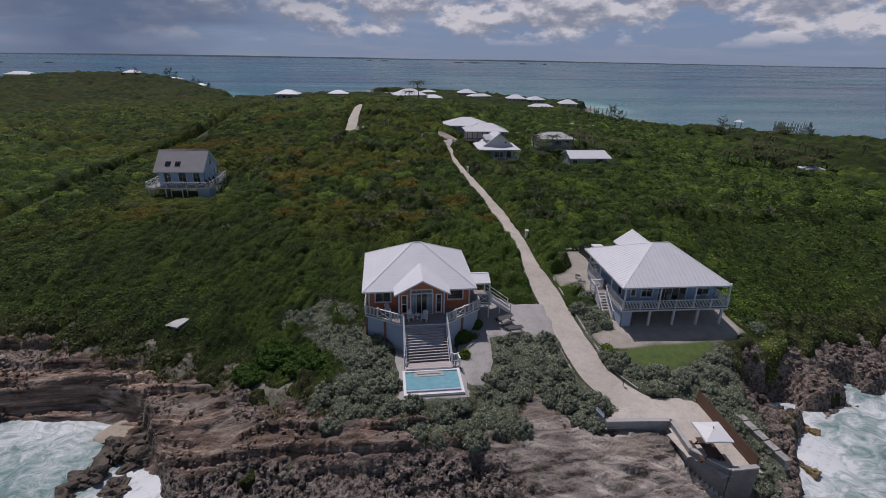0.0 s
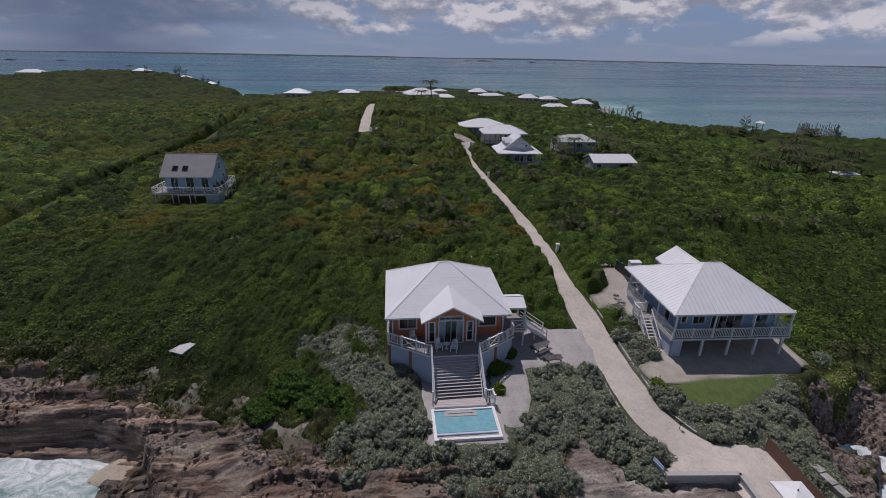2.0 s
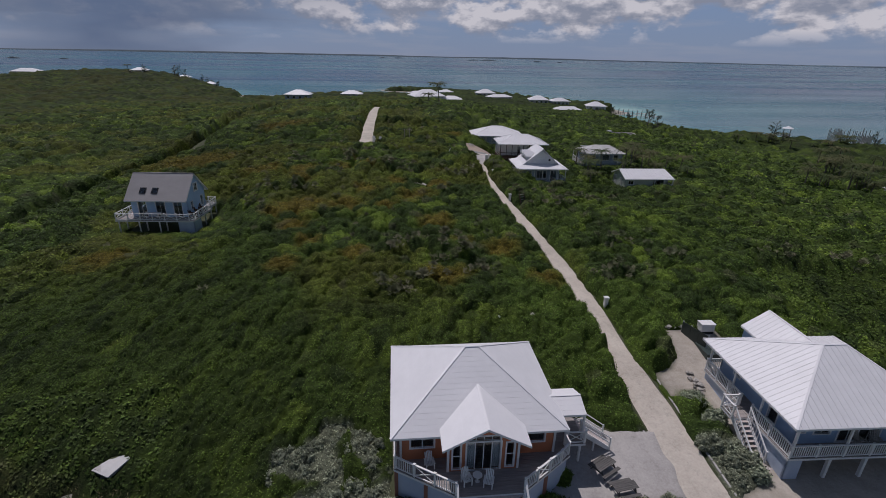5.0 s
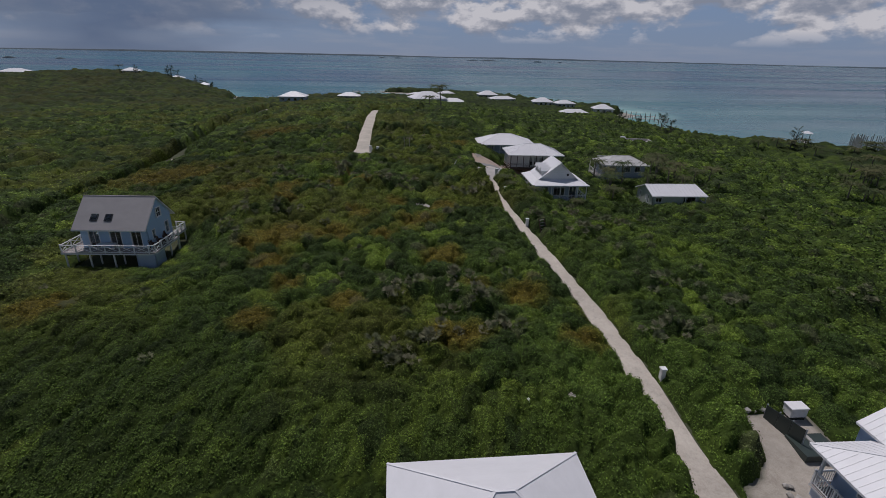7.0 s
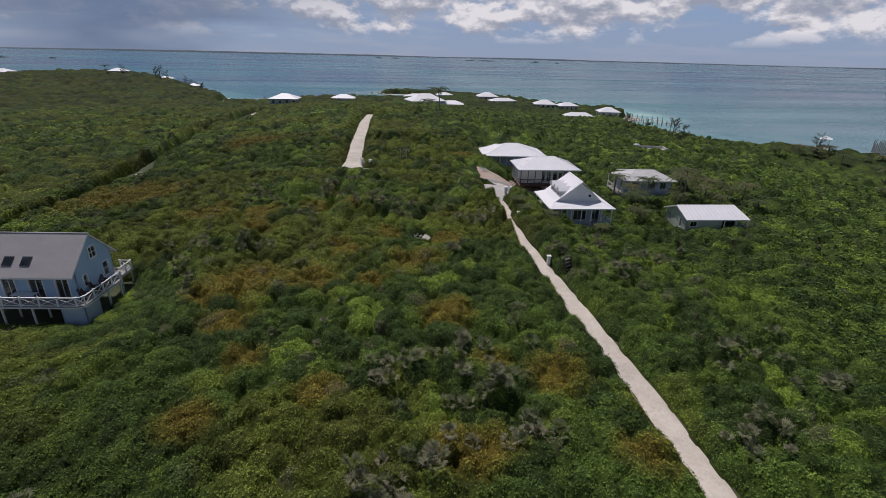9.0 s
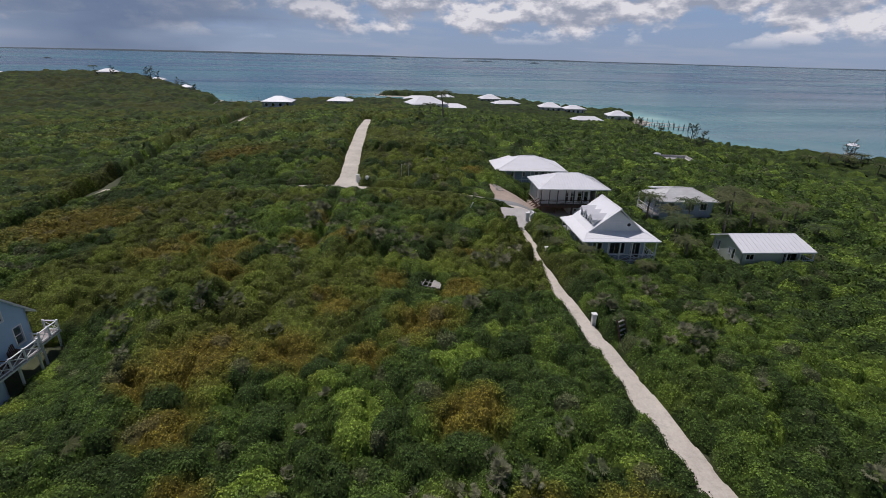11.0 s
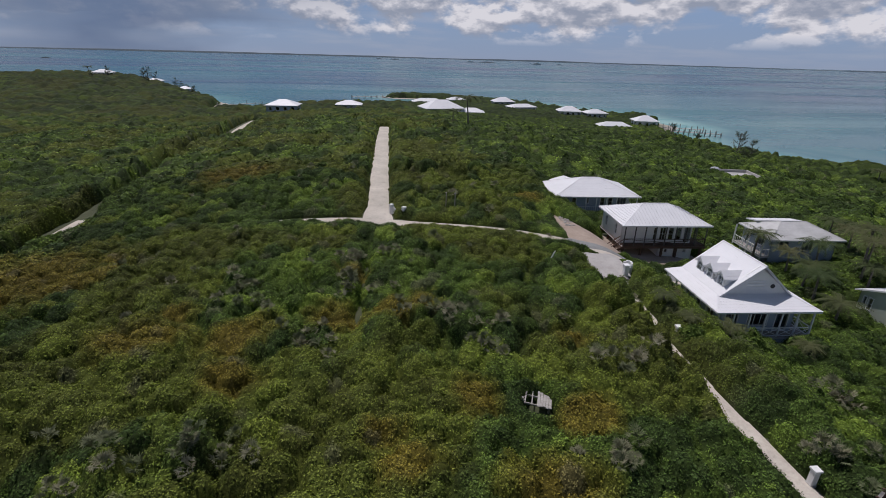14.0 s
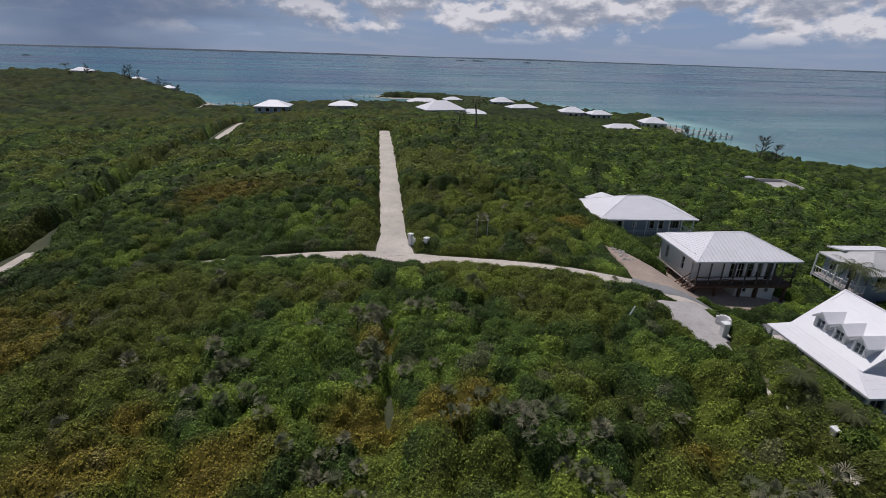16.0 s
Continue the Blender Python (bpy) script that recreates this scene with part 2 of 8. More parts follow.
# shore rock: attribute "rock" holds black pitted rock in red, pale slab in green and sandy flats in blue
s = Surface("shore_rock", 0.92).world_place()
kind = s.n.new("ShaderNodeSeparateColor")
s.l.new(s.attribute("rock"), kind.inputs[0])
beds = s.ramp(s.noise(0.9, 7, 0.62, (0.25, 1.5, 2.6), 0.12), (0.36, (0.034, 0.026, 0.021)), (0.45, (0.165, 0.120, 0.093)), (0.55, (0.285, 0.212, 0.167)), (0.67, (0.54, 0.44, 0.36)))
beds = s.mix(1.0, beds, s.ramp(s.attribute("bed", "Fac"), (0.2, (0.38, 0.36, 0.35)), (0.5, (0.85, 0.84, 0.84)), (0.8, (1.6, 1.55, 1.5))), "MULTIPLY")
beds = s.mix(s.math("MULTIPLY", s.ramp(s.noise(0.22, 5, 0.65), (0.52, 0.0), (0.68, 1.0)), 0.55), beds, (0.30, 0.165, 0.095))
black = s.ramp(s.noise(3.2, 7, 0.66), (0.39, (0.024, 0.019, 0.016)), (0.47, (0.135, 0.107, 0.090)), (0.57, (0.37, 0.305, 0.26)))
slab = s.ramp(s.noise(0.8, 7, 0.62, (0.3, 2.0, 1.8), -0.58), (0.37, (0.085, 0.070, 0.060)), (0.44, (0.36, 0.30, 0.26)), (0.58, (0.64, 0.56, 0.485)))
slab = s.mix(1.0, slab, s.ramp(s.attribute("bed", "Fac"), (0.2, 0.6), (0.8, 1.3)), "MULTIPLY")
slab = s.mix(s.math("MULTIPLY", s.ramp(s.noise(0.5, 6, 0.7), (0.56, 0.0), (0.66, 1.0)), 0.7), slab, (0.10, 0.10, 0.055))
flat = s.ramp(s.noise(1.3, 7, 0.7), (0.3, (0.26, 0.20, 0.155)), (0.7, (0.47, 0.39, 0.32)))
rockc = s.mix(kind.outputs[1], beds, slab)
rockc = s.mix(kind.outputs[2], rockc, flat)
rockc = s.mix(kind.outputs[0], rockc, black)
rockc = s.mix(s.math("MULTIPLY", s.ramp(s.noise(0.7, 5, 0.7), (0.62, 0.0), (0.70, 0.7)), s.math("SUBTRACT", 1.0, kind.outputs[0])), rockc, (0.07, 0.08, 0.03))
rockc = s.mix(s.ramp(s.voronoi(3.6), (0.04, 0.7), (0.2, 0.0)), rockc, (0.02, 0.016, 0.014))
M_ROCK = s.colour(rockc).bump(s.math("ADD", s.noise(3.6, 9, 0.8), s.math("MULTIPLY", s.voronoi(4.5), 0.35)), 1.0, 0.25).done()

s = Surface("brown_boulder", 0.9).world_place()
b = s.noise(1.2, 8, 0.75)
M_BOULDER = s.colour(s.mix(s.ramp(s.voronoi(3.0), (0.05, 0.7), (0.25, 0.0)), s.ramp(b, (0.3, (0.05, 0.04, 0.032)), (0.7, (0.19, 0.155, 0.12))), (0.03, 0.025, 0.02))).bump(b, 1.0, 0.2).done()
s = Surface("ochre_boulder", 0.75).world_place()
b = s.noise(1.2, 8, 0.75)
M_OCHRE = s.colour(s.ramp(b, (0.3, (0.12, 0.085, 0.03)), (0.7, (0.33, 0.25, 0.12)))).bump(b, 1.0, 0.15).done()
s = Surface("rubble", 0.9)
M_RUBBLE = s.colour(s.ramp(s.noise(3, 5), (0.3, (0.2, 0.19, 0.17)), (0.7, (0.46, 0.43, 0.4)))).bump(s.noise(8, 4), 0.5, 0.03).done()


def foliage(name, rough=0.6, fine=7.0):
    s = Surface(name, rough).world_place()
    tint = s.attribute("tint")
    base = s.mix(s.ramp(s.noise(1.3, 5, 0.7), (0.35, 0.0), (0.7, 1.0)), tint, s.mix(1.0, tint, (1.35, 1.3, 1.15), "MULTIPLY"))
    # dark noise flecks: shadow between leaves put into the colour
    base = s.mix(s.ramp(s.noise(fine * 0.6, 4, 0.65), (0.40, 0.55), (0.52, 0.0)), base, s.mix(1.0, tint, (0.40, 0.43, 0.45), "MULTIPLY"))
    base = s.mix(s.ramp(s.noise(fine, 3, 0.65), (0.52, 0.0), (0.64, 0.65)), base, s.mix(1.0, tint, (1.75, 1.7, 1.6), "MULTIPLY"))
    s.bsdf.inputs["Specular IOR Level"].default_value = 0.12
    return s.colour(base)


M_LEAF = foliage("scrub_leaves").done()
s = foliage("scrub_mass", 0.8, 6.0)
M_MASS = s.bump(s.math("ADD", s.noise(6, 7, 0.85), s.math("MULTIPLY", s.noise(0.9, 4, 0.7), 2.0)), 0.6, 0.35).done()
s = Surface("palm_frond", 0.7)
s.bsdf.inputs["Specular IOR Level"].default_value = 0.15
M_FROND = s.colour(s.mix(s.chance(), s.ramp(s.noise(2, 3), (0.3, (0.026, 0.044, 0.013)), (0.7, (0.058, 0.082, 0.025))), (0.095, 0.093, 0.04))).done()
s = Surface("thatch_frond", 0.7)
s.bsdf.inputs["Specular IOR Level"].default_value = 0.15
M_THATCH = s.colour(s.mix(s.chance(), s.ramp(s.noise(2, 3), (0.3, (0.062, 0.082, 0.034)), (0.7, (0.15, 0.165, 0.085))), (0.23, 0.215, 0.14))).done()
s = Surface("bark", 0.9)
M_BARK = s.colour(s.ramp(s.noise(3, 5, 0.7, (1, 1, 5)), (0.3, (0.09, 0.075, 0.06)), (0.7, (0.24, 0.21, 0.18)))).bump(s.noise(6, 4, 0.7, (1, 1, 6)), 0.5, 0.03).done()
s = Surface("feathery_needles", 0.7)
M_NEEDLE = s.colour(s.ramp(s.noise(2, 3), (0.3, (0.05, 0.07, 0.035)), (0.7, (0.12, 0.14, 0.08)))).done()

# sea: shallows over sand near the lee shore, sea-grass beds further out
s = Surface("sea", 0.12).world_place()
s.bsdf.inputs["Specular IOR Level"].default_value = 0.2
s.bsdf.inputs["IOR"].default_value = 1.3
depth = s.attribute("shoal", "Fac")
bands = s.noise(0.0032, 5, 0.58, (0.5, 1.2, 1), 0.12, 0.6)
deep = s.ramp(bands, (0.39, (0.026, 0.060, 0.118)), (0.47, (0.022, 0.084, 0.136)), (0.58, (0.026, 0.122, 0.155)))
sea_c = s.mix(depth, deep, s.ramp(s.noise(0.03, 4), (0.35, (0.10, 0.30, 0.30)), (0.65, (0.30, 0.47, 0.42))))
s.colour(sea_c)
s.rough(s.ramp(s.noise(0.01, 4, 0.6, (0.3, 1.5, 1)), (0.35, 0.20), (0.7, 0.32)))
M_SEA = s.bump(s.noise(0.5, 4, 0.55, (1, 1.6, 1)), 0.10, 0.12).done()
s = Surface("surf", 0.35).world_place()
foam = s.attribute("foam", "Fac")
web = s.math("ADD", s.noise(0.55, 8, 0.72, (1, 1.3, 1), 0.5, 1.6), s.math("MULTIPLY", foam, 0.66))
M_SURF = s.colour(s.ramp(web, (0.46, (0.05, 0.125, 0.125)), (0.64, (0.13, 0.235, 0.225)), (0.78, (0.36, 0.43, 0.42)), (0.95, (0.74, 0.76, 0.76)))).bump(web, 0.8, 0.2).done()
s = Surface("pool_water", 0.06)
s.colour(s.ramp(s.noise(2, 3), (0.3, (0.17, 0.37, 0.43)), (0.7, (0.24, 0.46, 0.51))))
M_POOL = s.bump(s.noise(4, 3), 0.08, 0.02).done()
s = Surface("hazed_far_land", 0.95).world_place()
# blue-grey of distance haze painted into the land's own colour
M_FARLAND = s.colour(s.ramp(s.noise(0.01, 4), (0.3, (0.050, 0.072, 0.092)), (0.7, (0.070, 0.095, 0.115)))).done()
M_METAL = painted("galvanised", (0.42, 0.43, 0.45), 0.4, 0.15)
M_BROWNSTONE = painted("brick_red_pier", (0.30, 0.14, 0.10), 0.7, 0.2)


# ---- the lie of the land ----
CREST_Y = [16.0, 28.8, 35.2, 40.0, 48.0, 60.0, 76.0, 88.0, 108.0, 132.0, 152.0, 184.0, 216.0, 248.0, 320.0, 384.0, 496.0]
CREST_Z = [2.7, 4.2, 5.3, 5.9, 7.0, 8.7, 9.6, 10.6, 11.7, 12.2, 13.4, 13.3, 11.2, 9.2, 5.6, 2.4, 1.6]
CROSS_X = [-400.0, -120.0, -66.4, -49.6, -29.6, -16.0, 0.0, 25.6, 36.0, 41.6, 48.8, 62.4, 80.0, 104.0, 132.0, 336.0]
CROSS_F = [0.5, 0.5, 0.56, 0.62, 0.83, 0.95, 1.0, 1.0, 0.95, 0.86, 0.77, 0.63, 0.5, 0.3, 0.12, 0.1]
COAST = [(-720.0, 72.0), (-96.0, 52.8), (-48.0, 44.8), (-32.0, 40.8), (-23.2, 40.4), (-18.9, 38.6), (-15.4, 31.6), (-12.8, 26.4),
         (-6.4, 21.6), (4.0, 18.4), (16.0, 16.0), (25.6, 16.0), (32.0, 21.6), (36.0, 26.4), (40.8, 30.0), (51.2, 31.6), (72.0, 35.2),
         (104.0, 44.0), (200.0, 64.0), (336.0, 80.0), (336.0, 120.0), (264.0, 140.0), (207.2, 159.2), (180.0, 180.8), (156.0, 200.0),
         (142.4, 214.4), (132.8, 232.0), (130.4, 254.4), (142.4, 284.8), (164.0, 308.0), (164.0, 328.0), (152.0, 364.0), (132.0,
         404.0), (112.0, 436.0), (80.0, 472.0), (40.0, 488.0), (12.0, 468.0), (20.0, 456.0), (48.0, 448.0), (60.0, 424.0), (44.0,
         400.0), (16.0, 384.0), (-23.2, 378.4), (-40.8, 372.0), (-61.6, 356.8), (-80.0, 344.0), (-82.4, 398.4), (-104.0, 432.0),
         (-160.0, 496.0), (-282.4, 556.0), (-720.0, 608.0)]


def ss(a, b, x):
    t = np.clip((x - a) / (b - a), 0, 1)
    return t * t * (3 - 2 * t)


def hashed(i, j, k=0):
    """Random numbers from 0 to 1 for whole numbers i, j."""
    n = (i.astype(np.int64) * 374761393 + j.astype(np.int64) * 668265263 + k * 1274126177) & 0xFFFFFFFF
    n = ((n ^ (n >> 13)) * 1274126177) & 0xFFFFFFFF
    n = ((n ^ (n >> 16)) * 2246822519) & 0xFFFFFFFF
    return ((n ^ (n >> 15)) & 0xFFFFFF) / float(0x1000000)


def vnoise(x, y, size, k=0):
    """Smooth noise from 0 to 1 with lumps of about that size."""
    u, v = x / size + 1000.0, y / size + 1000.0
    i, j = np.floor(u), np.floor(v)
    a, b = u - i, v - j
    a, b = a * a * (3 - 2 * a), b * b * (3 - 2 * b)
    i, j = i.astype(np.int64), j.astype(np.int64)
    low = hashed(i, j, k) * (1 - a) + hashed(i + 1, j, k) * a
    high = hashed(i, j + 1, k) * (1 - a) + hashed(i + 1, j + 1, k) * a
    return low * (1 - b) + high * b


def fractal(x, y, size, k=0, octaves=3):
    total, weight, out = 0, 1.0, 0
    for n in range(octaves):
        out = out + weight * vnoise(x, y, size / 2 ** n, k + n)
        total, weight = total + weight, weight * 0.5
    return out / total


def domes(x, y, size, k=0, wide=0.66):
    """Rounded heads that crowd each other: height from 0 to 1, and two random numbers of the head on top."""
    u, v = x / size + 1000.0, y / size + 1000.0
    i, j = np.floor(u).astype(np.int64), np.floor(v).astype(np.int64)
    top, one, two = np.zeros(u.shape), np.full(u.shape, 0.5), np.full(u.shape, 0.3)
    for di in (-1, 0, 1):
        for dj in (-1, 0, 1):
            a, b = i + di, j + dj
            r = wide * (0.72 + 0.56 * hashed(a, b, k + 4))
            d = ((a + 0.5 + 0.8 * (hashed(a, b, k) - 0.5) - u) ** 2 + (b + 0.5 + 0.8 * (hashed(a, b, k + 1) - 0.5) - v) ** 2) / (r * r)
            two_here = hashed(a, b, k + 3)
            h = (0.55 + 0.45 * two_here) * np.sqrt(np.clip(1 - d, 0, 1))
            higher = h > top
            top = np.where(higher, h, top)
            one, two = np.where(higher, hashed(a, b, k + 2), one), np.where(higher, two_here, two)
    return top, one, two


def line_distance(x, y, points):
    best = np.full(x.shape, 1e9)
    for (ax, ay), (bx, by) in zip(points, points[1:]):
        dx, dy = bx - ax, by - ay
        t = np.clip(((x - ax) * dx + (y - ay) * dy) / (dx * dx + dy * dy), 0, 1)
        best = np.minimum(best, (x - ax - t * dx) ** 2 + (y - ay - t * dy) ** 2)
    return np.sqrt(best)


def inside(x, y, points):
    odd = np.zeros(x.shape, bool)
    for (ax, ay), (bx, by) in zip(points, points[1:] + points[:1]):
        if ay != by:
            odd ^= ((ay > y) != (by > y)) & (x < (bx - ax) * (y - ay) / (by - ay) + ax)
    return odd


def area_distance(x, y, points):
    """Below zero within the outline, above it outside."""
    d = line_distance(x, y, points + points[:1])
    return np.where(inside(x, y, points), -d, d)


def coast(x, y):
    """Metres inland from the waterline."""
    return -area_distance(x, y, COAST)


def front(x, y):
    """1 on the rocky windward shore, 0 on the sheltered sandy one."""
    return 1 - ss(72, 112, y - 0.12 * np.abs(x))


def broad(x, y):
    z = np.interp(y, CREST_Y, CREST_Z) * np.interp(x, CROSS_X, CROSS_F)
    return z + 11 * np.exp(-((x + 192) / 104) ** 2 - ((y - 448) / 88) ** 2)


# ---- mesh helpers ----
def mesh_of(name, verts, faces, mats, smooth=False):
    me = bpy.data.meshes.new(name)
    verts, faces = np.asarray(verts, np.float32), np.asarray(faces, np.int32)
    me.vertices.add(len(verts))
    me.vertices.foreach_set("co", verts.ravel())
    k = faces.shape[1]
    me.loops.add(faces.size)
    me.loops.foreach_set("vertex_index", faces.ravel())
    me.polygons.add(len(faces))
    me.polygons.foreach_set("loop_start", np.arange(0, faces.size, k, dtype=np.int32))
    if smooth:
        me.polygons.foreach_set("use_smooth", np.ones(len(faces), bool))
    me.materials.append(mats)
    me.update(calc_edges=True)
    me.validate()
    return me


def paint(me, name, values):
    """A colour for each vertex."""
    at = me.attributes.new(name, "FLOAT_COLOR", "POINT")
    at.data.foreach_set("color", np.column_stack([values, np.ones(len(values))]).astype(np.float32).ravel())


def weigh(me, name, values):
    me.attributes.new(name, "FLOAT", "POINT").data.foreach_set("value", np.asarray(values, np.float32))


def lattice(xs, ys):
    x, y = np.meshgrid(xs, ys)
    n, m = len(xs), len(ys)
    i = (np.arange(m - 1)[:, None] * n + np.arange(n - 1)[None, :]).ravel()
    return x.ravel(), y.ravel(), np.column_stack([i, i + 1, i + n + 1, i + n])


# ---- plan of roads, yards and clearings ----
DRIVE = [(25.8, 25.8), (24.2, 28.2), (21.9, 30.3), (20.4, 33), (20.4, 38), (20.7, 45), (20.8, 50), (21.1, 56), (21.2, 62), (21.35, 68), (21.2, 74), (20.9, 80), (20.6, 86),
         (20.4, 92), (20.4, 97), (20.6, 101), (21.2, 104.5), (21.4, 109)]
CROSSING = [(-21, 132.2), (-16.9, 131.6), (-7.5, 131), (-3, 130.1), (2.6, 128.3), (9.1, 126.5), (14.8, 124.6),
            (19.9, 121.8), (24, 118), (29, 115.6), (36, 114.5)]
NORTH = [(-0.3, 129.3), (0.4, 141), (1.2, 155.6), (4.3, 210), (5.0, 223)]
TRACK = [(-54, 70), (-52.4, 80), (-51.2, 92), (-50.2, 100), (-49, 105), (-47, 111.5), (-45.4, 118), (-42.2, 126), (-40.7, 137.5), (-39.8, 143), (-40, 163), (-41, 192), (-40.6, 210), (-40, 224), (-43.5, 250), (-44, 280)]
TRAIL = [(-1.4, 121), (-1.9, 114), (-2.5, 108), (-2.8, 104)]
YARD_ORANGE = [(9.2, 37.4), (9.3, 33.0), (10.6, 33.4), (12.0, 36), (12.4, 39.2), (18.9, 38.8), (19.6, 43.6), (16.4, 43.8), (14.8, 45.4), (13.2, 44.8), (11.8, 41.5), (9.6, 39.4)]
YARD_BLUE = [(22.7, 46.6), (22.9, 49.0), (24.6, 49.6), (26.0, 51.4), (26.2, 54.4), (31.5, 54.2), (31.5, 51), (38.5, 48), (38.6, 37.0), (36.5, 35.8), (27.2, 35.6), (22.7, 35.9), (22.4, 38.4), (25.0, 39.0), (25.2, 46.4)]
LAWN = [(22.7, 36.0), (25.2, 35.8), (28.0, 36.1), (30.5, 35.9), (33.8, 36.0), (33.6, 34.9), (29.6, 33.4), (26.6, 32.6), (24.6, 34.2)]
VERGE = [(22.7, 39.0), (25.2, 39.0), (25.3, 46.8), (23.6, 47.2), (23.0, 44)]
POOL_PAD = [(3.5, 32.0), (8.8, 31.5), (9.2, 39.5), (3.4, 39.5)]
APRON = [(19.9, 108.6), (21.6, 108.4), (24.4, 112.6), (25.0, 116.5), (21.2, 117.6)]
DIRT = [(22.8, 129.6), (25.5, 125.6), (27.5, 124.6), (29.0, 128.5), (38.0, 126.5), (40.8, 120.6), (31.0, 119.0), (24.5, 118.8), (21.6, 121.5)]
PATIO = [(18.8, 27.9), (23.6, 27.2), (23.2, 24.1), (24.8, 22.1), (26.8, 22.0), (27.6, 28.9), (24.6, 30.2), (21.4, 29.4)]
CLEAR_FAR = [(8, 214), (36, 217), (38, 207), (33, 209), (28, 213), (12, 210)]
FOUNDATION = [(78.0, 177.5), (77.0, 166.5), (88.5, 163.8), (90.5, 175)]
GROVE_SAND = [(99, 110.2), (106, 112.6), (121, 111.4), (124, 109.2), (112, 109.6)]
LEE_SAND = [(100, 172), (112, 171), (118, 176), (104, 177)]


def footprint(cx, cy, w, d, turn, grow=0.0):
    a = radians(turn)
    w, d = w / 2 + grow, d / 2 + grow
    return [(cx + u * math.cos(a) - v * math.sin(a), cy + u * math.sin(a) + v * math.cos(a)) for u, v in ((-w, -d), (w, -d), (w, d), (-w, d))]


HOUSES = {"orange": (6.35, 45.5, 10.7, 9.6, -3.3), "blue": (31.4, 43.4, 11.6, 10.2, -5.2), "cottage": (-28.0, 90.3, 9.6, 8.2, -7.5),
          "gabled": (32.4, 107.7, 9.4, 9.2, -5.5), "hip": (34.4, 125.6, 11.0, 8.2, -6.0), "long": (32.4, 140.6, 13.0, 9.0, -6.5),
          "studio": (54.0, 106.6, 9.9, 6.9, -5.0), "stained": (52.8, 123.2, 9.6, 6.6, -7.0)}


def gap(x, y):
    """Metres to the nearest road, yard or building; below zero within it."""
    d = line_distance(x, y, DRIVE) - np.interp(y, [46, 52, 80, 88, 94, 102, 105], [1.55, 1.0, 0.95, 0.85, 0.65, 0.6, 0.8])
    d = np.minimum(d, line_distance(x, y, CROSSING) - np.interp(x, [-21, -16, -5, 10, 20, 26], [0.1, 0.35, 1.2, 1.2, 0.9, 1.5]))
    d = np.minimum(d, line_distance(x, y, NORTH) - 1.5 - 0.7 * np.clip(1 - (y - 129) / 6, 0, 1))
    d = np.minimum(d, line_distance(x, y, TRACK) - 1.1 - 0.6 * vnoise(x, y, 9, 77) - 0.5 * ss(132, 134, y) * ss(143, 141, y) - 1.2 * ss(200, 208, y))
    d = np.minimum(d, line_distance(x, y, TRAIL) + 0.35 - 0.9 * vnoise(x, y, 2.5, 78))
    for area in (YARD_ORANGE, YARD_BLUE, LAWN, POOL_PAD, APRON, DIRT, PATIO, FOUNDATION, LEE_SAND, GROVE_SAND):
        d = np.minimum(d, area_distance(x, y, area))
    d = np.minimum(d, area_distance(x, y, CLEAR_FAR) + 1.2)
    d = np.minimum(d, area_distance(x, y, VERGE) + 3.0 * ss(0.40, 0.55, vnoise(x, y, 2.6, 79)))
    d = np.minimum(np.minimum(d, np.hypot(x - 8.5, y - 94.8) - 0.9), np.hypot(x + 16.95, y - 45.6) - 0.6)
    for h in HOUSES.values():
        d = np.minimum(d, area_distance(x, y, footprint(*h)))
    return d


def ground(x, y):
    d, f = coast(x, y), front(x, y)
    z = broad(x, y)
    # level yard under the blue house and the shore patio
    p = ss(3.0, -1.0, np.minimum(area_distance(x, y, footprint(31.6, 42.5, 13, 12.5, -5.2)), area_distance(x, y, LAWN)))
    z = z * (1 - p) + p * np.interp(y, [33, 37.5, 49], [5.0, 5.7, 7.0])
    p = ss(1.6, 0.3, area_distance(x, y, POOL_PAD))
    z = z * (1 - p) + p * 5.35
    # slopes below the cottage and east of the drive
    p = ss(7.0, 0.5, area_distance(x, y, footprint(-27.6, 87.2, 12.5, 9.0, -7.5)))
    z = z * (1 - p) + p * 7.5
    z = z - 2.5 * ss(23.6, 30.5, x) * ss(60, 42, x) * ss(78, 98, y) * ss(175, 150, y)
    p = ss(0.45, 0.05, area_distance(x, y, PATIO)) * ss(31.0, 28.5, y)
    z = z * (1 - p) + p * 4.35
    steep = np.clip(ss(-10, -17, x) + ss(28, 34, x), 0, 1)
    rim = (steep * (0.52 * ss(0.0, 0.9, d) + 0.48 * ss(0.9, 8, d)) + (1 - steep) * (0.25 * ss(-0.8, 1.5, d) + 0.75 * ss(0, 11.5, d))) * f + ss(-2, 26, d) * (1 - f)
    z = z * (0.10 + 0.90 * rim) * ss(-2.5, 0.5, d) - 2.0 * ss(0.3, -5, d)
    # hollowed cove walls
    cove = np.exp(-((x - 38.4) / 3.4) ** 4 - ((y - 31.8) / 2.0) ** 4) * 3.0 + np.exp(-((x - 47.6) / 1.6) ** 4 - ((y - 32.4) / 1.5) ** 4) * 2.6
    return z - cove * f


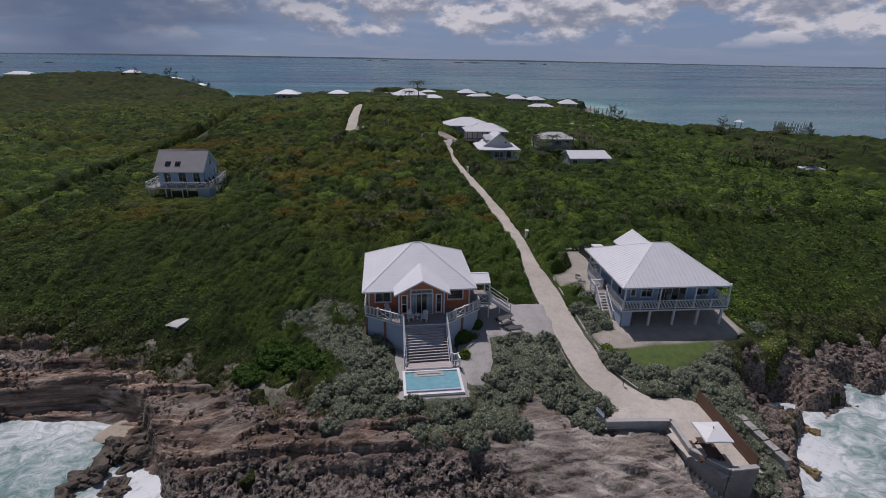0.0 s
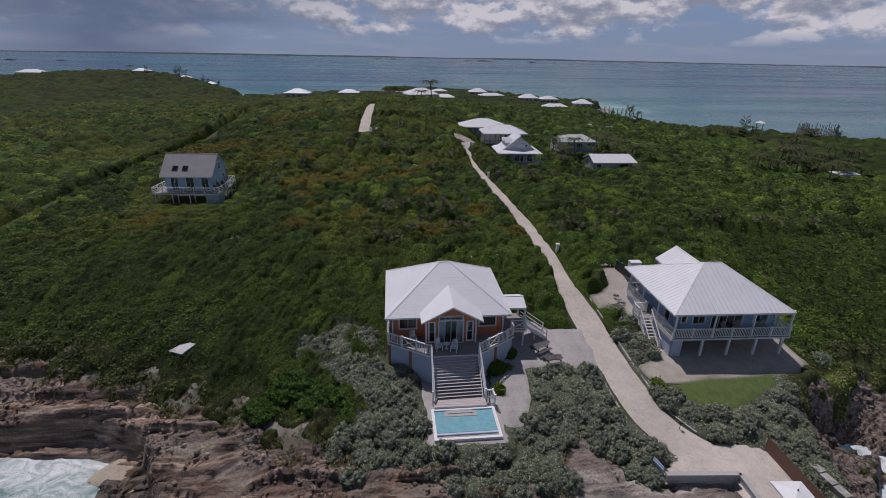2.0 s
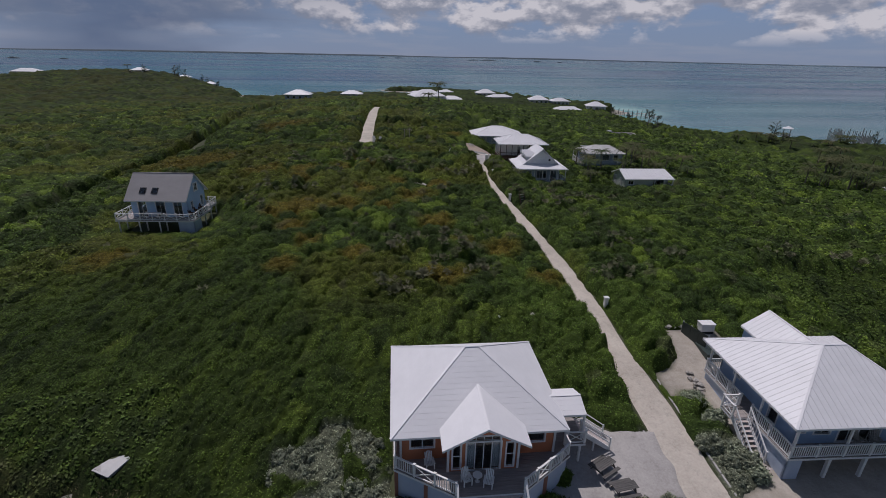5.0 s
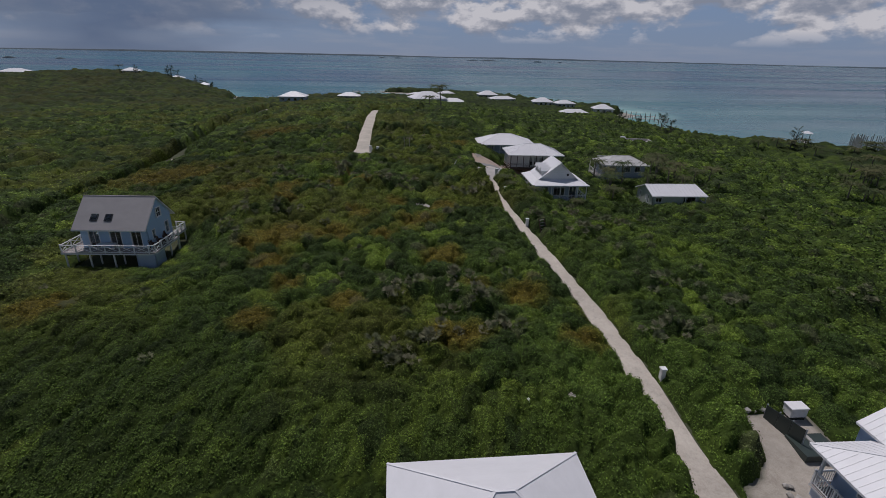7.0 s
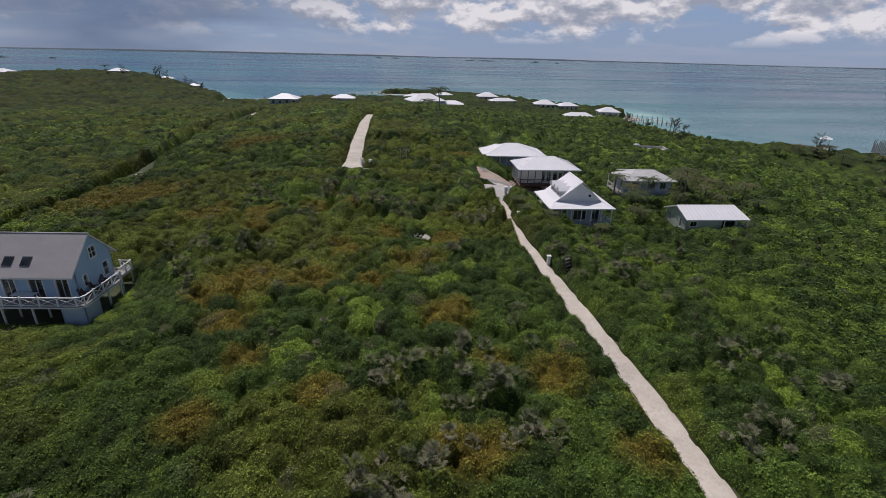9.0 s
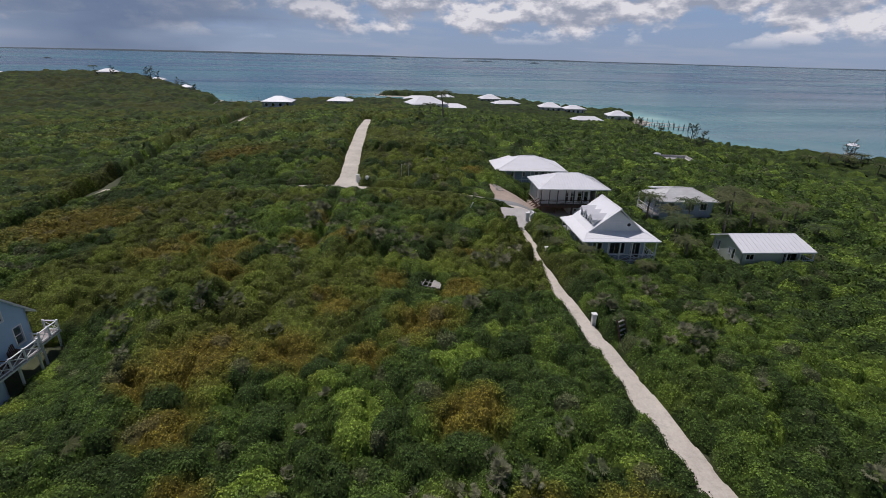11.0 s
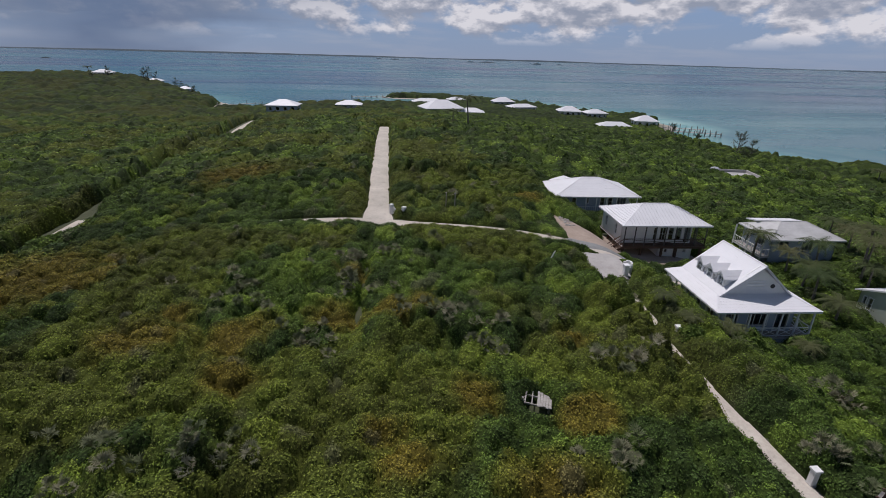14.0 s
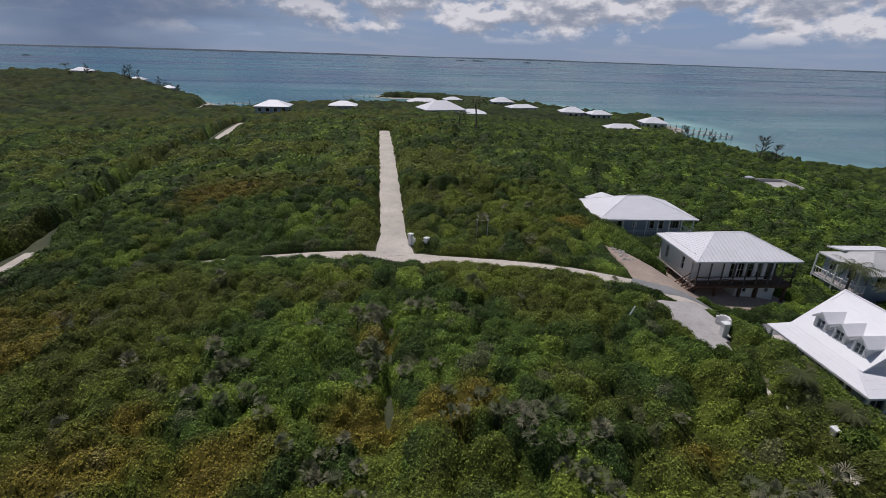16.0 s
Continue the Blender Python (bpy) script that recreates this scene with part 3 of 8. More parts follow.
def bare(x, y):
    """1 where nothing grows but tufts: shore rock and sand."""
    d, f = coast(x, y), front(x, y)
    rough = 3.4 * (fractal(x, y, 5, 3) - 0.5) + 2.4 * (vnoise(x, y, 1.6, 4) - 0.5)
    line = np.interp(x, [-60, -33.5, -29.8, -25.9, -21.6, -14.5, -10.3, -8.3, -5.3, -2.1, 1.1, 5.8, 8.7, 11.9, 13.6, 16.1, 17, 18.5, 20.5],
                     [52, 47.4, 45.7, 44, 42.3, 38.8, 36.3, 34.2, 33.4, 32, 30.2, 29.2, 28.5, 28.7, 30.6, 29.4, 28, 26.6, 27.6])
    west = ss(1.0, -1.0, y - line + rough)
    edge = np.where((y < 27.6) & (x < 27.4), 15, np.interp(x, [21, 26.5, 27.9, 31, 34, 50], [7, 2, 1.2, 1.0, 5.5, 5.0]) + rough)
    west = np.maximum(west, ss(18.0, 18.6, x) * ss(27.7, 27.3, y))
    return f * np.where(x < 21.2, west, ss(edge + 1.0, edge - 1.0, d)) + (1 - f) * ss(6, 3.5, d)


# ---- ground, one sheet with its roads ----
def spread(a, b, fine_a, fine_b, fine, grow, most):
    mid = np.arange(fine_a, fine_b + fine / 2, fine)
    left, right, step = [fine_a], [mid[-1]], fine
    while left[-1] > a or right[-1] < b:
        step = min(step * grow, most)
        if left[-1] > a:
            left.append(left[-1] - step)
        if right[-1] < b:
            right.append(right[-1] + step)
    return np.concatenate([left[:0:-1], mid, right[1:]])


xs = spread(-720, 336, -62, 66, 0.5, 1.12, 9.0)
ys = np.concatenate([np.arange(10, 56, 0.45), np.arange(56, 150, 0.8), spread(150, 640, 150, 160, 1.0, 1.06, 8.0)[1:]])
ys = np.unique(np.clip(ys, 10, 660))
gx, gy, gf = lattice(xs, ys)
gz = ground(gx, gy)
keep = (gz[gf] > -1.9).any(axis=1)
b = bare(gx, gy)
me = mesh_of("ground", np.column_stack([gx, gy, gz - 1.5 * ss(0.1, 0.5, b) * front(gx, gy) * ss(70, 60, np.abs(gx)) * (gy < 55)]), gf[keep], M_GROUND, True)
sand = np.maximum((1 - front(gx, gy)) * ss(9, 4, coast(gx, gy)), ss(0.4, -0.5, area_distance(gx, gy, YARD_BLUE)))
sand = np.maximum(sand, np.exp(-((gx + 18.6) / 1.6) ** 2 - ((gy - 36.8) / 1.3) ** 2))
for area in (CLEAR_FAR, LEE_SAND, GROVE_SAND):
    sand = np.maximum(sand, 0.8 * ss(0.5, -0.5, area_distance(gx, gy, area)))
sand = np.maximum(sand, 0.45 * ss(0.55, 0.70, fractal(gx, gy, 4, 61)) * ss(0.2, 0.8, b) * ss(4, 8, coast(gx, gy)) * front(gx, gy))
turf = np.maximum(ss(0.3, -0.3, area_distance(gx, gy, LAWN)), ss(0.3, -0.3, area_distance(gx, gy, VERGE)) * ss(0.3, 0.5, fractal(gx, gy, 2.2, 62)))
shore_dry = np.maximum(bare(gx, gy - 3.2), bare(gx, gy - 5.0)) * front(gx, gy) * ss(20, 16, gx)
sand = np.maximum(sand, shore_dry * (0.22 + 0.45 * ss(0.4, 0.62, fractal(gx, gy, 1.8, 63))))
sand = sand * (1 - turf)
paint(me, "lay", np.column_stack([b * ss(1.5, 0.5, b * 0 + sand), sand, turf]))
tagged(new("ground", me), "low limestone island with rocky shore, sandy clearings and thin soil", "ground", kind="structure")


def along(points, step):
    """Points and sideways directions at even steps along a rounded line."""
    p = np.array(points, float)
    for _ in range(3):
        q = np.empty((2 * len(p), 2))
        q[0], q[-1] = p[0], p[-1]
        q[1:-1:2], q[2:-1:2] = 0.75 * p[:-1] + 0.25 * p[1:], 0.25 * p[:-1] + 0.75 * p[1:]
        p = q
    run = np.r_[0, np.cumsum(np.hypot(*np.diff(p, axis=0).T))]
    t = np.arange(0, run[-1], step)
    c = np.column_stack([np.interp(t, run, p[:, k]) for k in (0, 1)])
    d = np.gradient(c, axis=0)
    d /= np.linalg.norm(d, axis=1)[:, None]
    return c, np.column_stack([d[:, 1], -d[:, 0]])


def ribbon(name, points, half, mat, label, category, up=0.07, ragged=0.25):
    c, side = along(points, 0.6)
    n = 7
    w = np.array([half(px, py) for px, py in c])
    rows = []
    for k in np.linspace(-1, 1, n):
        wob = ragged * (vnoise(c[:, 0] + 37 * np.sign(k), c[:, 1], 1.7, 90) - 0.5) * (abs(k) == 1)
        q = c + side * (w * k + wob)[:, None]
        z = ground(q[:, 0], q[:, 1]) + up - (0.12 if abs(k) == 1 else 0.03 * math.cos(k * 9.0))
        rows.append(np.column_stack([q, z]))
    v = np.stack(rows, 1).reshape(-1, 3)
    i = (np.arange(len(c) - 1)[:, None] * n + np.arange(n - 1)[None, :]).ravel()
    me = mesh_of(name, v, np.column_stack([i, i + 1, i + n + 1, i + n]), mat, True)
    return tagged(new(name, me), label, category, kind="structure")


def sheet(name, outline, mat, label, category, up=0.06, step=0.5, level=None):
    p = np.array(outline)
    lo, hi = p.min(0) - 0.6, p.max(0) + 0.6
    x, y, f = lattice(np.arange(lo[0], hi[0], step), np.arange(lo[1], hi[1], step))
    d = area_distance(x, y, outline) + 0.5 * (vnoise(x, y, 1.2, 92) - 0.5)
    z = (ground(x, y) if level is None else np.full(x.shape, level)) + up * ss(0.4, -0.1, d) - 0.1 * ss(0.0, 0.5, d)
    f = f[(d[f] < 0.5).all(axis=1)]
    me = mesh_of(name, np.column_stack([x, y, z]), f, mat, True)
    return tagged(new(name, me), label, category, kind="structure")


ribbon("road", DRIVE, lambda x, y: float(np.interp(y, [46, 52, 80, 90], [1.6, 1.15, 1.1, 0.9])), M_ROAD, "pale sandy drive running straight up the ridge", "road", 0.09)
ribbon("road", CROSSING, lambda x, y: float(np.interp(x, [-21, -16, -5, 10, 20, 26], [0.3, 0.55, 1.3, 1.3, 1.1, 1.6])), M_ROAD, "narrow sandy road crossing the scrub", "road", 0.08)
ribbon("road", NORTH, lambda x, y: 1.55 + 0.7 * max(0.0, 1 - (y - 129) / 6), M_LANE, "straight pale sand road between dense scrub", "road", 0.10, 0.2)
for part_of in ([(-41.1, 134.5), (-40.7, 137.5), (-39.9, 142)], [(-40.3, 216), (-40, 224), (-43.5, 250), (-44, 280)]):
    ribbon("road", part_of, lambda x, y: 1.0 if y < 180 else 1.8, M_ROAD, "old overgrown sandy track in the scrub", "road", 0.05, 0.9)
ribbon("road", [(21.0, 121.0), (24.4, 118.2), (29, 116.6), (36, 115.6)], lambda x, y: 1.1, M_TAR, "short grey tarred stretch of road", "road", 0.16, 0.1)
sheet("pavement", YARD_ORANGE, M_APRON, "pale gravel yard beside the orange house", "yard", 0.12, 0.22)
sheet("pavement", POOL_PAD, M_APRON, "pale concrete strip round the plunge pool", "pavement", 0.03, 0.22, 5.36)
sheet("pavement", APRON, M_APRON, "pale concrete drive apron", "drive", 0.14)
sheet("pavement", DIRT, M_DIRT, "bare brown building earth", "earth", 0.10)


sheet("sand", [(-22.0, 37.2), (-20.6, 36.4), (-18.4, 36.8), (-18.2, 38.6), (-20.4, 39.4)], M_SAND, "small pocket of pale sand in the cove", "sand", 0.3, 0.4, 0.25)


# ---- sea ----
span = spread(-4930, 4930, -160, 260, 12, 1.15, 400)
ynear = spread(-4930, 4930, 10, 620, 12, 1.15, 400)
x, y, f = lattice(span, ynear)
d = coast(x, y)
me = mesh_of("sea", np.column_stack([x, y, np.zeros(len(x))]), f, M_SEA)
weigh(me, "shoal", np.maximum(ss(-34, -3, d), 0.22 * ss(-420, -20, d) * ss(40, 140, x)) * ss(105, 150, y) * np.interp(x, [-100, 60, 130], [0.45, 0.5, 1.0]))
tagged(new("water", me), "calm turquoise sea with darker grass beds", "sea", kind="structure")
x, y, f = lattice(np.arange(-90, 90, 0.5), np.arange(-14, 60, 0.5))
d = coast(x, y) + 3.0 * (fractal(x, y, 6, 71) - 0.5)
foam = ss(-16, -1.5, d) * (0.30 + 0.95 * fractal(x, y, 7, 72)) - 0.10
beach = np.exp(-((x + 20.2) / 1.6) ** 2 - ((y - 37.6) / 1.2) ** 2)
z = 0.06 + ss(-16, -3, d) * (0.9 * fractal(x, y, 5, 73, 4) ** 2 + 0.35 * fractal(x, y, 1.4, 75)) * ss(-60, -20, d) * (1 - beach) - 0.2 * beach
f = f[(coast(x, y)[f] < 2.5).all(axis=1) & (coast(x, y)[f] > -30).any(axis=1)]
me = mesh_of("surf", np.column_stack([x, y, z]), f, M_SURF, True)
weigh(me, "foam", foam)
tagged(new("surf", me), "white foaming surf breaking on the rocks", "surf", kind="stuff")

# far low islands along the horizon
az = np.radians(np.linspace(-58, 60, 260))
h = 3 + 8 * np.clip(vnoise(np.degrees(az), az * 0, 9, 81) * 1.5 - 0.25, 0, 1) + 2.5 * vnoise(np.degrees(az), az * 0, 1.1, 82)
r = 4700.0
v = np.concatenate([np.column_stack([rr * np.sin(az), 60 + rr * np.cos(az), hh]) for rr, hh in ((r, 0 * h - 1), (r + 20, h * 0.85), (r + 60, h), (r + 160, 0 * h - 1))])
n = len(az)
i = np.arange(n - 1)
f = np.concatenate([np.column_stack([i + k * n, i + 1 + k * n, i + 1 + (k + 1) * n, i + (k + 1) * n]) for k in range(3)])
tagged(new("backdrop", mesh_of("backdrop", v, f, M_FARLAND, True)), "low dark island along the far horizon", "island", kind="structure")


def islet(x, y, w, d, h):
    u, t, f = lattice(np.linspace(-1, 1, 25), np.linspace(-1, 1, 9))
    z = h * (1 - u * u) * (1 - t * t) * (0.6 + 0.8 * vnoise(u * 9 + x, t * 3 + y, 1.0, 83)) - 0.3
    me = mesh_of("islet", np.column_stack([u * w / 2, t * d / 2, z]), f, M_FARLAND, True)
    ob = tagged(new("islet", me), "small low wooded islet out at sea", "islet", "islets")
    ob.matrix_world = pose(x, y, 0)


for x, y, w, h in ((-858, 1455, 34, 4), (-753, 1472, 26, 3), (213, 3231, 60, 5), (120, 3300, 50, 4), (600, 2850, 70, 5), (684, 2810, 110, 6), (906, 2650, 55, 6), (1010, 2600, 30, 4)):
    islet(x, y, w, w * 0.3, h)


# ---- bare shore rock ----
def rock_kinds(x, y):
    """Shares of black pitted rock, pale tilted slab and sand-filled flats."""
    n = 2.2 * (fractal(x, y, 4, 221) - 0.5)
    line = np.interp(x, [-20, -14, -12.6, -6.7, -2, 5.4, 10, 12.2, 13.5], [35, 31, 29.9, 29.5, 28.5, 27.2, 26.0, 24.4, 19.0])
    black = ss(0.6, -0.6, y - line + n) * ss(16, 13, x)
    black = np.maximum(black, 0.75 * ss(29, 32, x + n))
    slab = ss(7, 11, x + n) * (1 - black) * ss(33, 29, x)
    pale = ss(0.54, 0.66, fractal(x * 0.35, y, 2.6, 225)) * ss(-6, -12, x) * (1 - black)
    pale = np.maximum(pale, 0.6 * ss(0.56, 0.66, fractal(x * 0.4, y, 2.0, 227)) * ss(-10, -4, x) * (1 - black))
    return black, slab, pale


def strata(x, y):
    """Where a place lies across the level beds of the west and the tilted plates of the east."""
    s = y + 0.16 * x + 1.3 * (fractal(x * 0.2, y * 0.6, 3.0, 203) - 0.5) + 0.25 * (fractal(x, y, 0.9, 209, 2) - 0.5)
    return s, y * 0.83 + x * 0.55 + 1.0 * (fractal(x, y, 3.0, 215) - 0.5)


def steps_of(s, period, drop):
    """Beds that step up inland: a steep riser, then a tread."""
    u = s / period
    u = u - np.floor(u)
    return drop * (ss(0.0, 0.13, u) - u)


def rock_height(x, y):
    z = ground(x, y)
    d, f = coast(x, y), front(x, y)
    on = ss(-3.5, 0.3, d) * ss(0.0, 0.8, area_distance(x, y, PATIO)) * ss(-0.4, 0.9, gap(x, y))
    black, slab, pale = rock_kinds(x, y)
    wx, wy = x + 1.2 * (fractal(x, y, 3.5, 201) - 0.5), y + 0.9 * (fractal(x, y, 2.5, 202) - 0.5)
    s, tilt = strata(x, y)
    rise = 0.35 + 1.1 * vnoise(x * 0.5, y, 2.5, 204)
    beds = steps_of(s, 1.7, 0.75) * rise + steps_of(s + 0.4 * vnoise(x, y, 1.5, 210), 0.62, 0.30) * (0.4 + 1.2 * vnoise(x, y, 1.7, 212))
    beds = beds + 0.30 * (fractal(x, y, 0.5, 214, 2) - 0.5)
    plates = steps_of(tilt, 1.45, 0.45) * (0.2 + 1.2 * vnoise(x, y, 2.2, 216)) + steps_of(tilt + 0.3 * vnoise(x, y, 1.0, 217), 0.5, 0.20)
    plates = plates + 0.5 * (fractal(wx, wy, 3.0, 218) - 0.5) + 0.10 * (fractal(x, y, 0.5, 219, 2) - 0.5)
    ridge = np.abs(2 * vnoise(wx * 0.45, wy, 2.4, 205) - 1)
    crack = -0.7 * ss(0.10, 0.0, ridge) - 0.28 * ss(0.12, 0.0, np.abs(2 * vnoise(wx * 0.5, wy, 0.9, 206) - 1))
    lump = 0.8 * (fractal(wx * 0.6, wy, 3.4, 207, 3) - 0.5) + 0.75 * (fractal(x, y, 0.48, 211, 2) - 0.5)
    pits = lump - 0.35 * ss(0.55, 0.75, vnoise(x, y, 0.42, 213))
    body = beds * (1 - np.maximum(black, slab)) + plates * slab + pits * black
    return z + on * (body + crack * (0.35 + 0.65 * black)) * (1 - 0.75 * pale) + 0.05


x, y, f = lattice(np.arange(-46, 62, 0.21), np.arange(14.5, 50, 0.105))
z = rock_height(x, y)
b = bare(x, y)
f = f[(b[f] > 0.08).any(axis=1) & (z[f] > -1.6).any(axis=1) & (area_distance(x, y, PATIO)[f] > 0.05).all(axis=1)]
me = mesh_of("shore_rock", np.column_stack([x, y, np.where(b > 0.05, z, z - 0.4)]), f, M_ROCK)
paint(me, "rock", np.column_stack(rock_kinds(x, y)))
s, tilt = strata(x, y)
slab = rock_kinds(x, y)[1] > 0.5
lay_no = np.where(slab, np.floor(tilt / 0.5), np.floor((s + 0.4 * vnoise(x, y, 1.5, 210)) / 0.62))
weigh(me, "bed", 0.5 * hashed(lay_no, np.floor(x / 7 + 0.3 * y), 231) + 0.5 * hashed(np.floor(lay_no / 3), np.floor(x / 16), 232))
tagged(new("shore_rock", me), "layered, pitted brown limestone shelf along the surf", "rock", kind="structure")


# ---- scrub ----
RUST = [(-9.5, 86, 3.8), (-3.4, 85.2, 2.4), (-9.4, 79.3, 2.2), (8.6, 78.3, 2.3), (6.6, 88.1, 2.7), (10.9, 92.8, 1.8), (15.5, 69.8, 2.6), (17.7, 62.1, 1.7), (-7.3, 74.5, 1.5), (0.2, 90.8, 2.0),
        (-34, 119, 8), (10.7, 71, 1.6), (-1.7, 69.6, 1.6), (-9.4, 68.3, 2.0), (8.1, 63.5, 2.2), (2.1, 84.3, 1.5), (-18.4, 105, 3), (-1.4, 93.2, 1.6), (0.6, 104.9, 2.2), (-13, 84, 1.8),
        (-10.8, 99, 2.0), (-4.1, 105.2, 2.0), (2.4, 106.6, 1.5), (-3.2, 113, 1.5), (-16.8, 107.5, 1.7), (-11, 103.2, 2.6), (-27.5, 117, 3), (-20.6, 150, 6), (12.9, 100.5, 1.4), (20.5, 134, 1.9),
        (-29.7, 74.4, 3.0), (4.4, 95.3, 1.8)]
# taller rows of bush, seen from the shore as dark banks
BANKS = [[(46, 67.5), (59, 66.5), (74, 67.5), (100, 70)], [(3.2, 148.5), (9, 146), (16, 144.5)], [(7, 194), (22, 194)], [(-104, 304), (-90, 304)], [(-9, 112.5), (-3.6, 111.6)],
         [(-0.6, 104.2), (4.2, 101.8), (8, 101.2)], [(-17, 93.2), (-9.5, 93.8)], [(2.5, 71.2), (9.5, 69.2)]]


def silver_zone(x, y):
    """1 where grey sea lavender grows round the two houses."""
    slope = np.exp(-((x + 3.4) / 3.4) ** 2 - ((y - 43.6) / 2.6) ** 2) * (1.0 + 1.3 * (fractal(x, y, 2.2, 154) - 0.5))
    return np.maximum(slope, ss(50, 41, y + 0.25 * np.abs(x - 12)) * ss(-0.6, 0.8, x - np.interp(y, [28, 32, 36, 38, 41, 46], [-7, -5, -1.5, -2.5, -6, -9]) + 2 * (fractal(x, y, 3, 153) - 0.5)) * ss(36, 33, x))


def flora(x, y):
    """Height in metres, leaf colour and share of leaf cover of the scrub."""
    wx, wy = x + 0.9 * (fractal(x, y, 2.2, 101) - 0.5), y + 0.9 * (fractal(x, y, 2.2, 104) - 0.5)
    inland = coast(x, y)
    windward = front(x, y)
    smooth = np.clip(ss(58, 48, y) * ss(-6, -10, x) + ss(82, 62, y) * ss(-4, -14, x) + ss(40, 50, x) * ss(80, 60, y) + 0.6 * ss(66, 52, y) * ss(20, 12, x), 0, 1)
    combed = smooth + 0.5 * (vnoise(x, y, 5, 107) - 0.5) > 0.5
    # heads lie with the wind on the seaward slopes, and crowd each other in rounds further inland
    lee_x, lee_y = (wx * 0.94 - wy * 0.34) * 1.15, (wx * 0.34 + wy * 0.94) * 0.5
    big, a1, b1 = [np.where(combed, p, q) for p, q in zip(domes(lee_x, lee_y, 1.7, 111), domes(wx, wy, 2.3, 112))]
    mid, a2, b2 = [np.where(combed, p, q) for p, q in zip(domes(lee_x, lee_y, 0.75, 131), domes(wx, wy, 1.1, 132))]
    small, a3, b3 = domes(x, y, 0.44, 136, 0.62)
    tall = np.interp(y, [36, 60, 90, 200], [1.1, 1.4, 1.6, 2.0]) * (windward * ss(7, 24, inland) * 0.7 + 0.3 * windward + (1 - windward))
    tall = tall * (0.6 + 0.7 * fractal(x, y, 14, 141)) + 2.6 * ss(86, 116, x) * ss(34, 8, inland) * (0.4 + 0.9 * vnoise(x, y, 7, 147))
    west = np.interp(y, [p[1] for p in TRACK], [p[0] for p in TRACK]) - x
    tall = tall + 2.4 * vnoise(x, y, 6, 143) * ss(0.6, 1.5, west) * ss(5.0, 2.5, west) * ss(66, 80, y) * ss(280, 260, y)
    for k, row in enumerate(BANKS):
        tall = tall + (2.4 if k < 2 else 1.5) * ss(2.6, 0.6, line_distance(x, y, row) + 1.2 * (vnoise(x, y, 2.5, 145) - 0.5))
    lumps = np.interp(y, [150, 260], [1.0, 1.15])
    h = 0.22 * tall + big * (0.38 + 0.42 * tall) * (1 - 0.4 * smooth) * lumps + mid * (0.74 - 0.26 * smooth) + small * 0.22
    patch = fractal(x, y, 17, 151)
    silver = silver_zone(x, y)
    dark, middle, light, lime, olive, rust, grey, twig = np.array([(0.042, 0.070, 0.016), (0.072, 0.116, 0.021), (0.102, 0.156, 0.025), (0.158, 0.232, 0.033), (0.128, 0.130, 0.020),
                                                                   (0.205, 0.125, 0.020), (0.20, 0.222, 0.158), (0.10, 0.098, 0.062)])

    def blend(a, b, k):
        return a + (b - a) * k[..., None]

    g = 0.5 + (0.50 * (fractal(wx, wy, 9, 155) - 0.5) + 0.72 * (a1 - 0.5) + 0.34 * (a2 - 0.5)) * (1 - 0.55 * smooth)
    c = blend(np.broadcast_to(dark, x.shape + (3,)), middle, ss(0.28, 0.46, g))
    c = blend(c, light, ss(0.54, 0.72, g))
    rough = 1 - smooth
    c = blend(c, lime, 0.9 * ss(0.87, 0.90, a1 + 0.04 * (a2 - 0.5)) * ss(0.34, 0.44, patch) * (0.2 + 0.8 * rough))
    c = blend(c, dark, 0.7 * ss(0.86, 0.90, a2) * rough)
    garden = ss(10.5, 12.5, x) * ss(26.5, 25, x) * ss(43, 45, y) * ss(64, 57, y)
    c = blend(c, np.array((0.088, 0.142, 0.024)), 0.75 * garden)
    near = np.zeros(x.shape)
    for px, py, r in RUST:
        near = np.maximum(near, np.exp(-((x - px) / (1.25 * r)) ** 2 - ((y - py) / (1.0 * r)) ** 2))
    near = near + 0.45 * (fractal(wx, wy, 2.4, 161) - 0.5) + 0.10 * (a2 - 0.5) + 0.34 * (a1 - 0.5)
    sere = ss(0.50, 0.64, fractal(wx, wy, 11, 165) + 0.16 * (a1 - 0.5)) * ss(50, 66, y) * ss(30, 18, x) * rough
    c = blend(c, olive, np.maximum(0.8 * ss(0.24, 0.50, near), 0.5 * sere))
    c = blend(c, rust, 0.40 * ss(0.50, 0.85, near))
    c = blend(c, twig, 0.5 * ss(0.955, 0.975, a2) * rough)
    c = blend(c, np.array((0.135, 0.125, 0.065)), 0.8 * np.maximum(ss(0.02, 0.4, bare(x, y)), 0.75 * bare(x, y - 3.2)) * (0.3 + 0.7 * b2) * windward)
    c = c * (1 - 0.34 * smooth)[..., None]
    on = ss(0.45, 0.6, silver * (0.6 + 0.8 * b1))
    c = blend(c, grey, on)
    c = c * (0.86 + 0.28 * a2)[..., None] * (0.90 + 0.20 * a3)[..., None] * (0.86 + 0.28 * vnoise(x, y, 30, 171))[..., None]
    h = np.where(on > 0.5, 0.12 + 0.25 * big + 0.34 * mid + 0.20 * small, h)
    full = (0.45 + 0.55 * ss(0.0, 0.22, big)) * (0.35 + 0.65 * ss(0.06, 0.34, mid)) * (0.35 + 0.65 * ss(0.05, 0.34, small))
    return h, c, np.maximum(full, on)


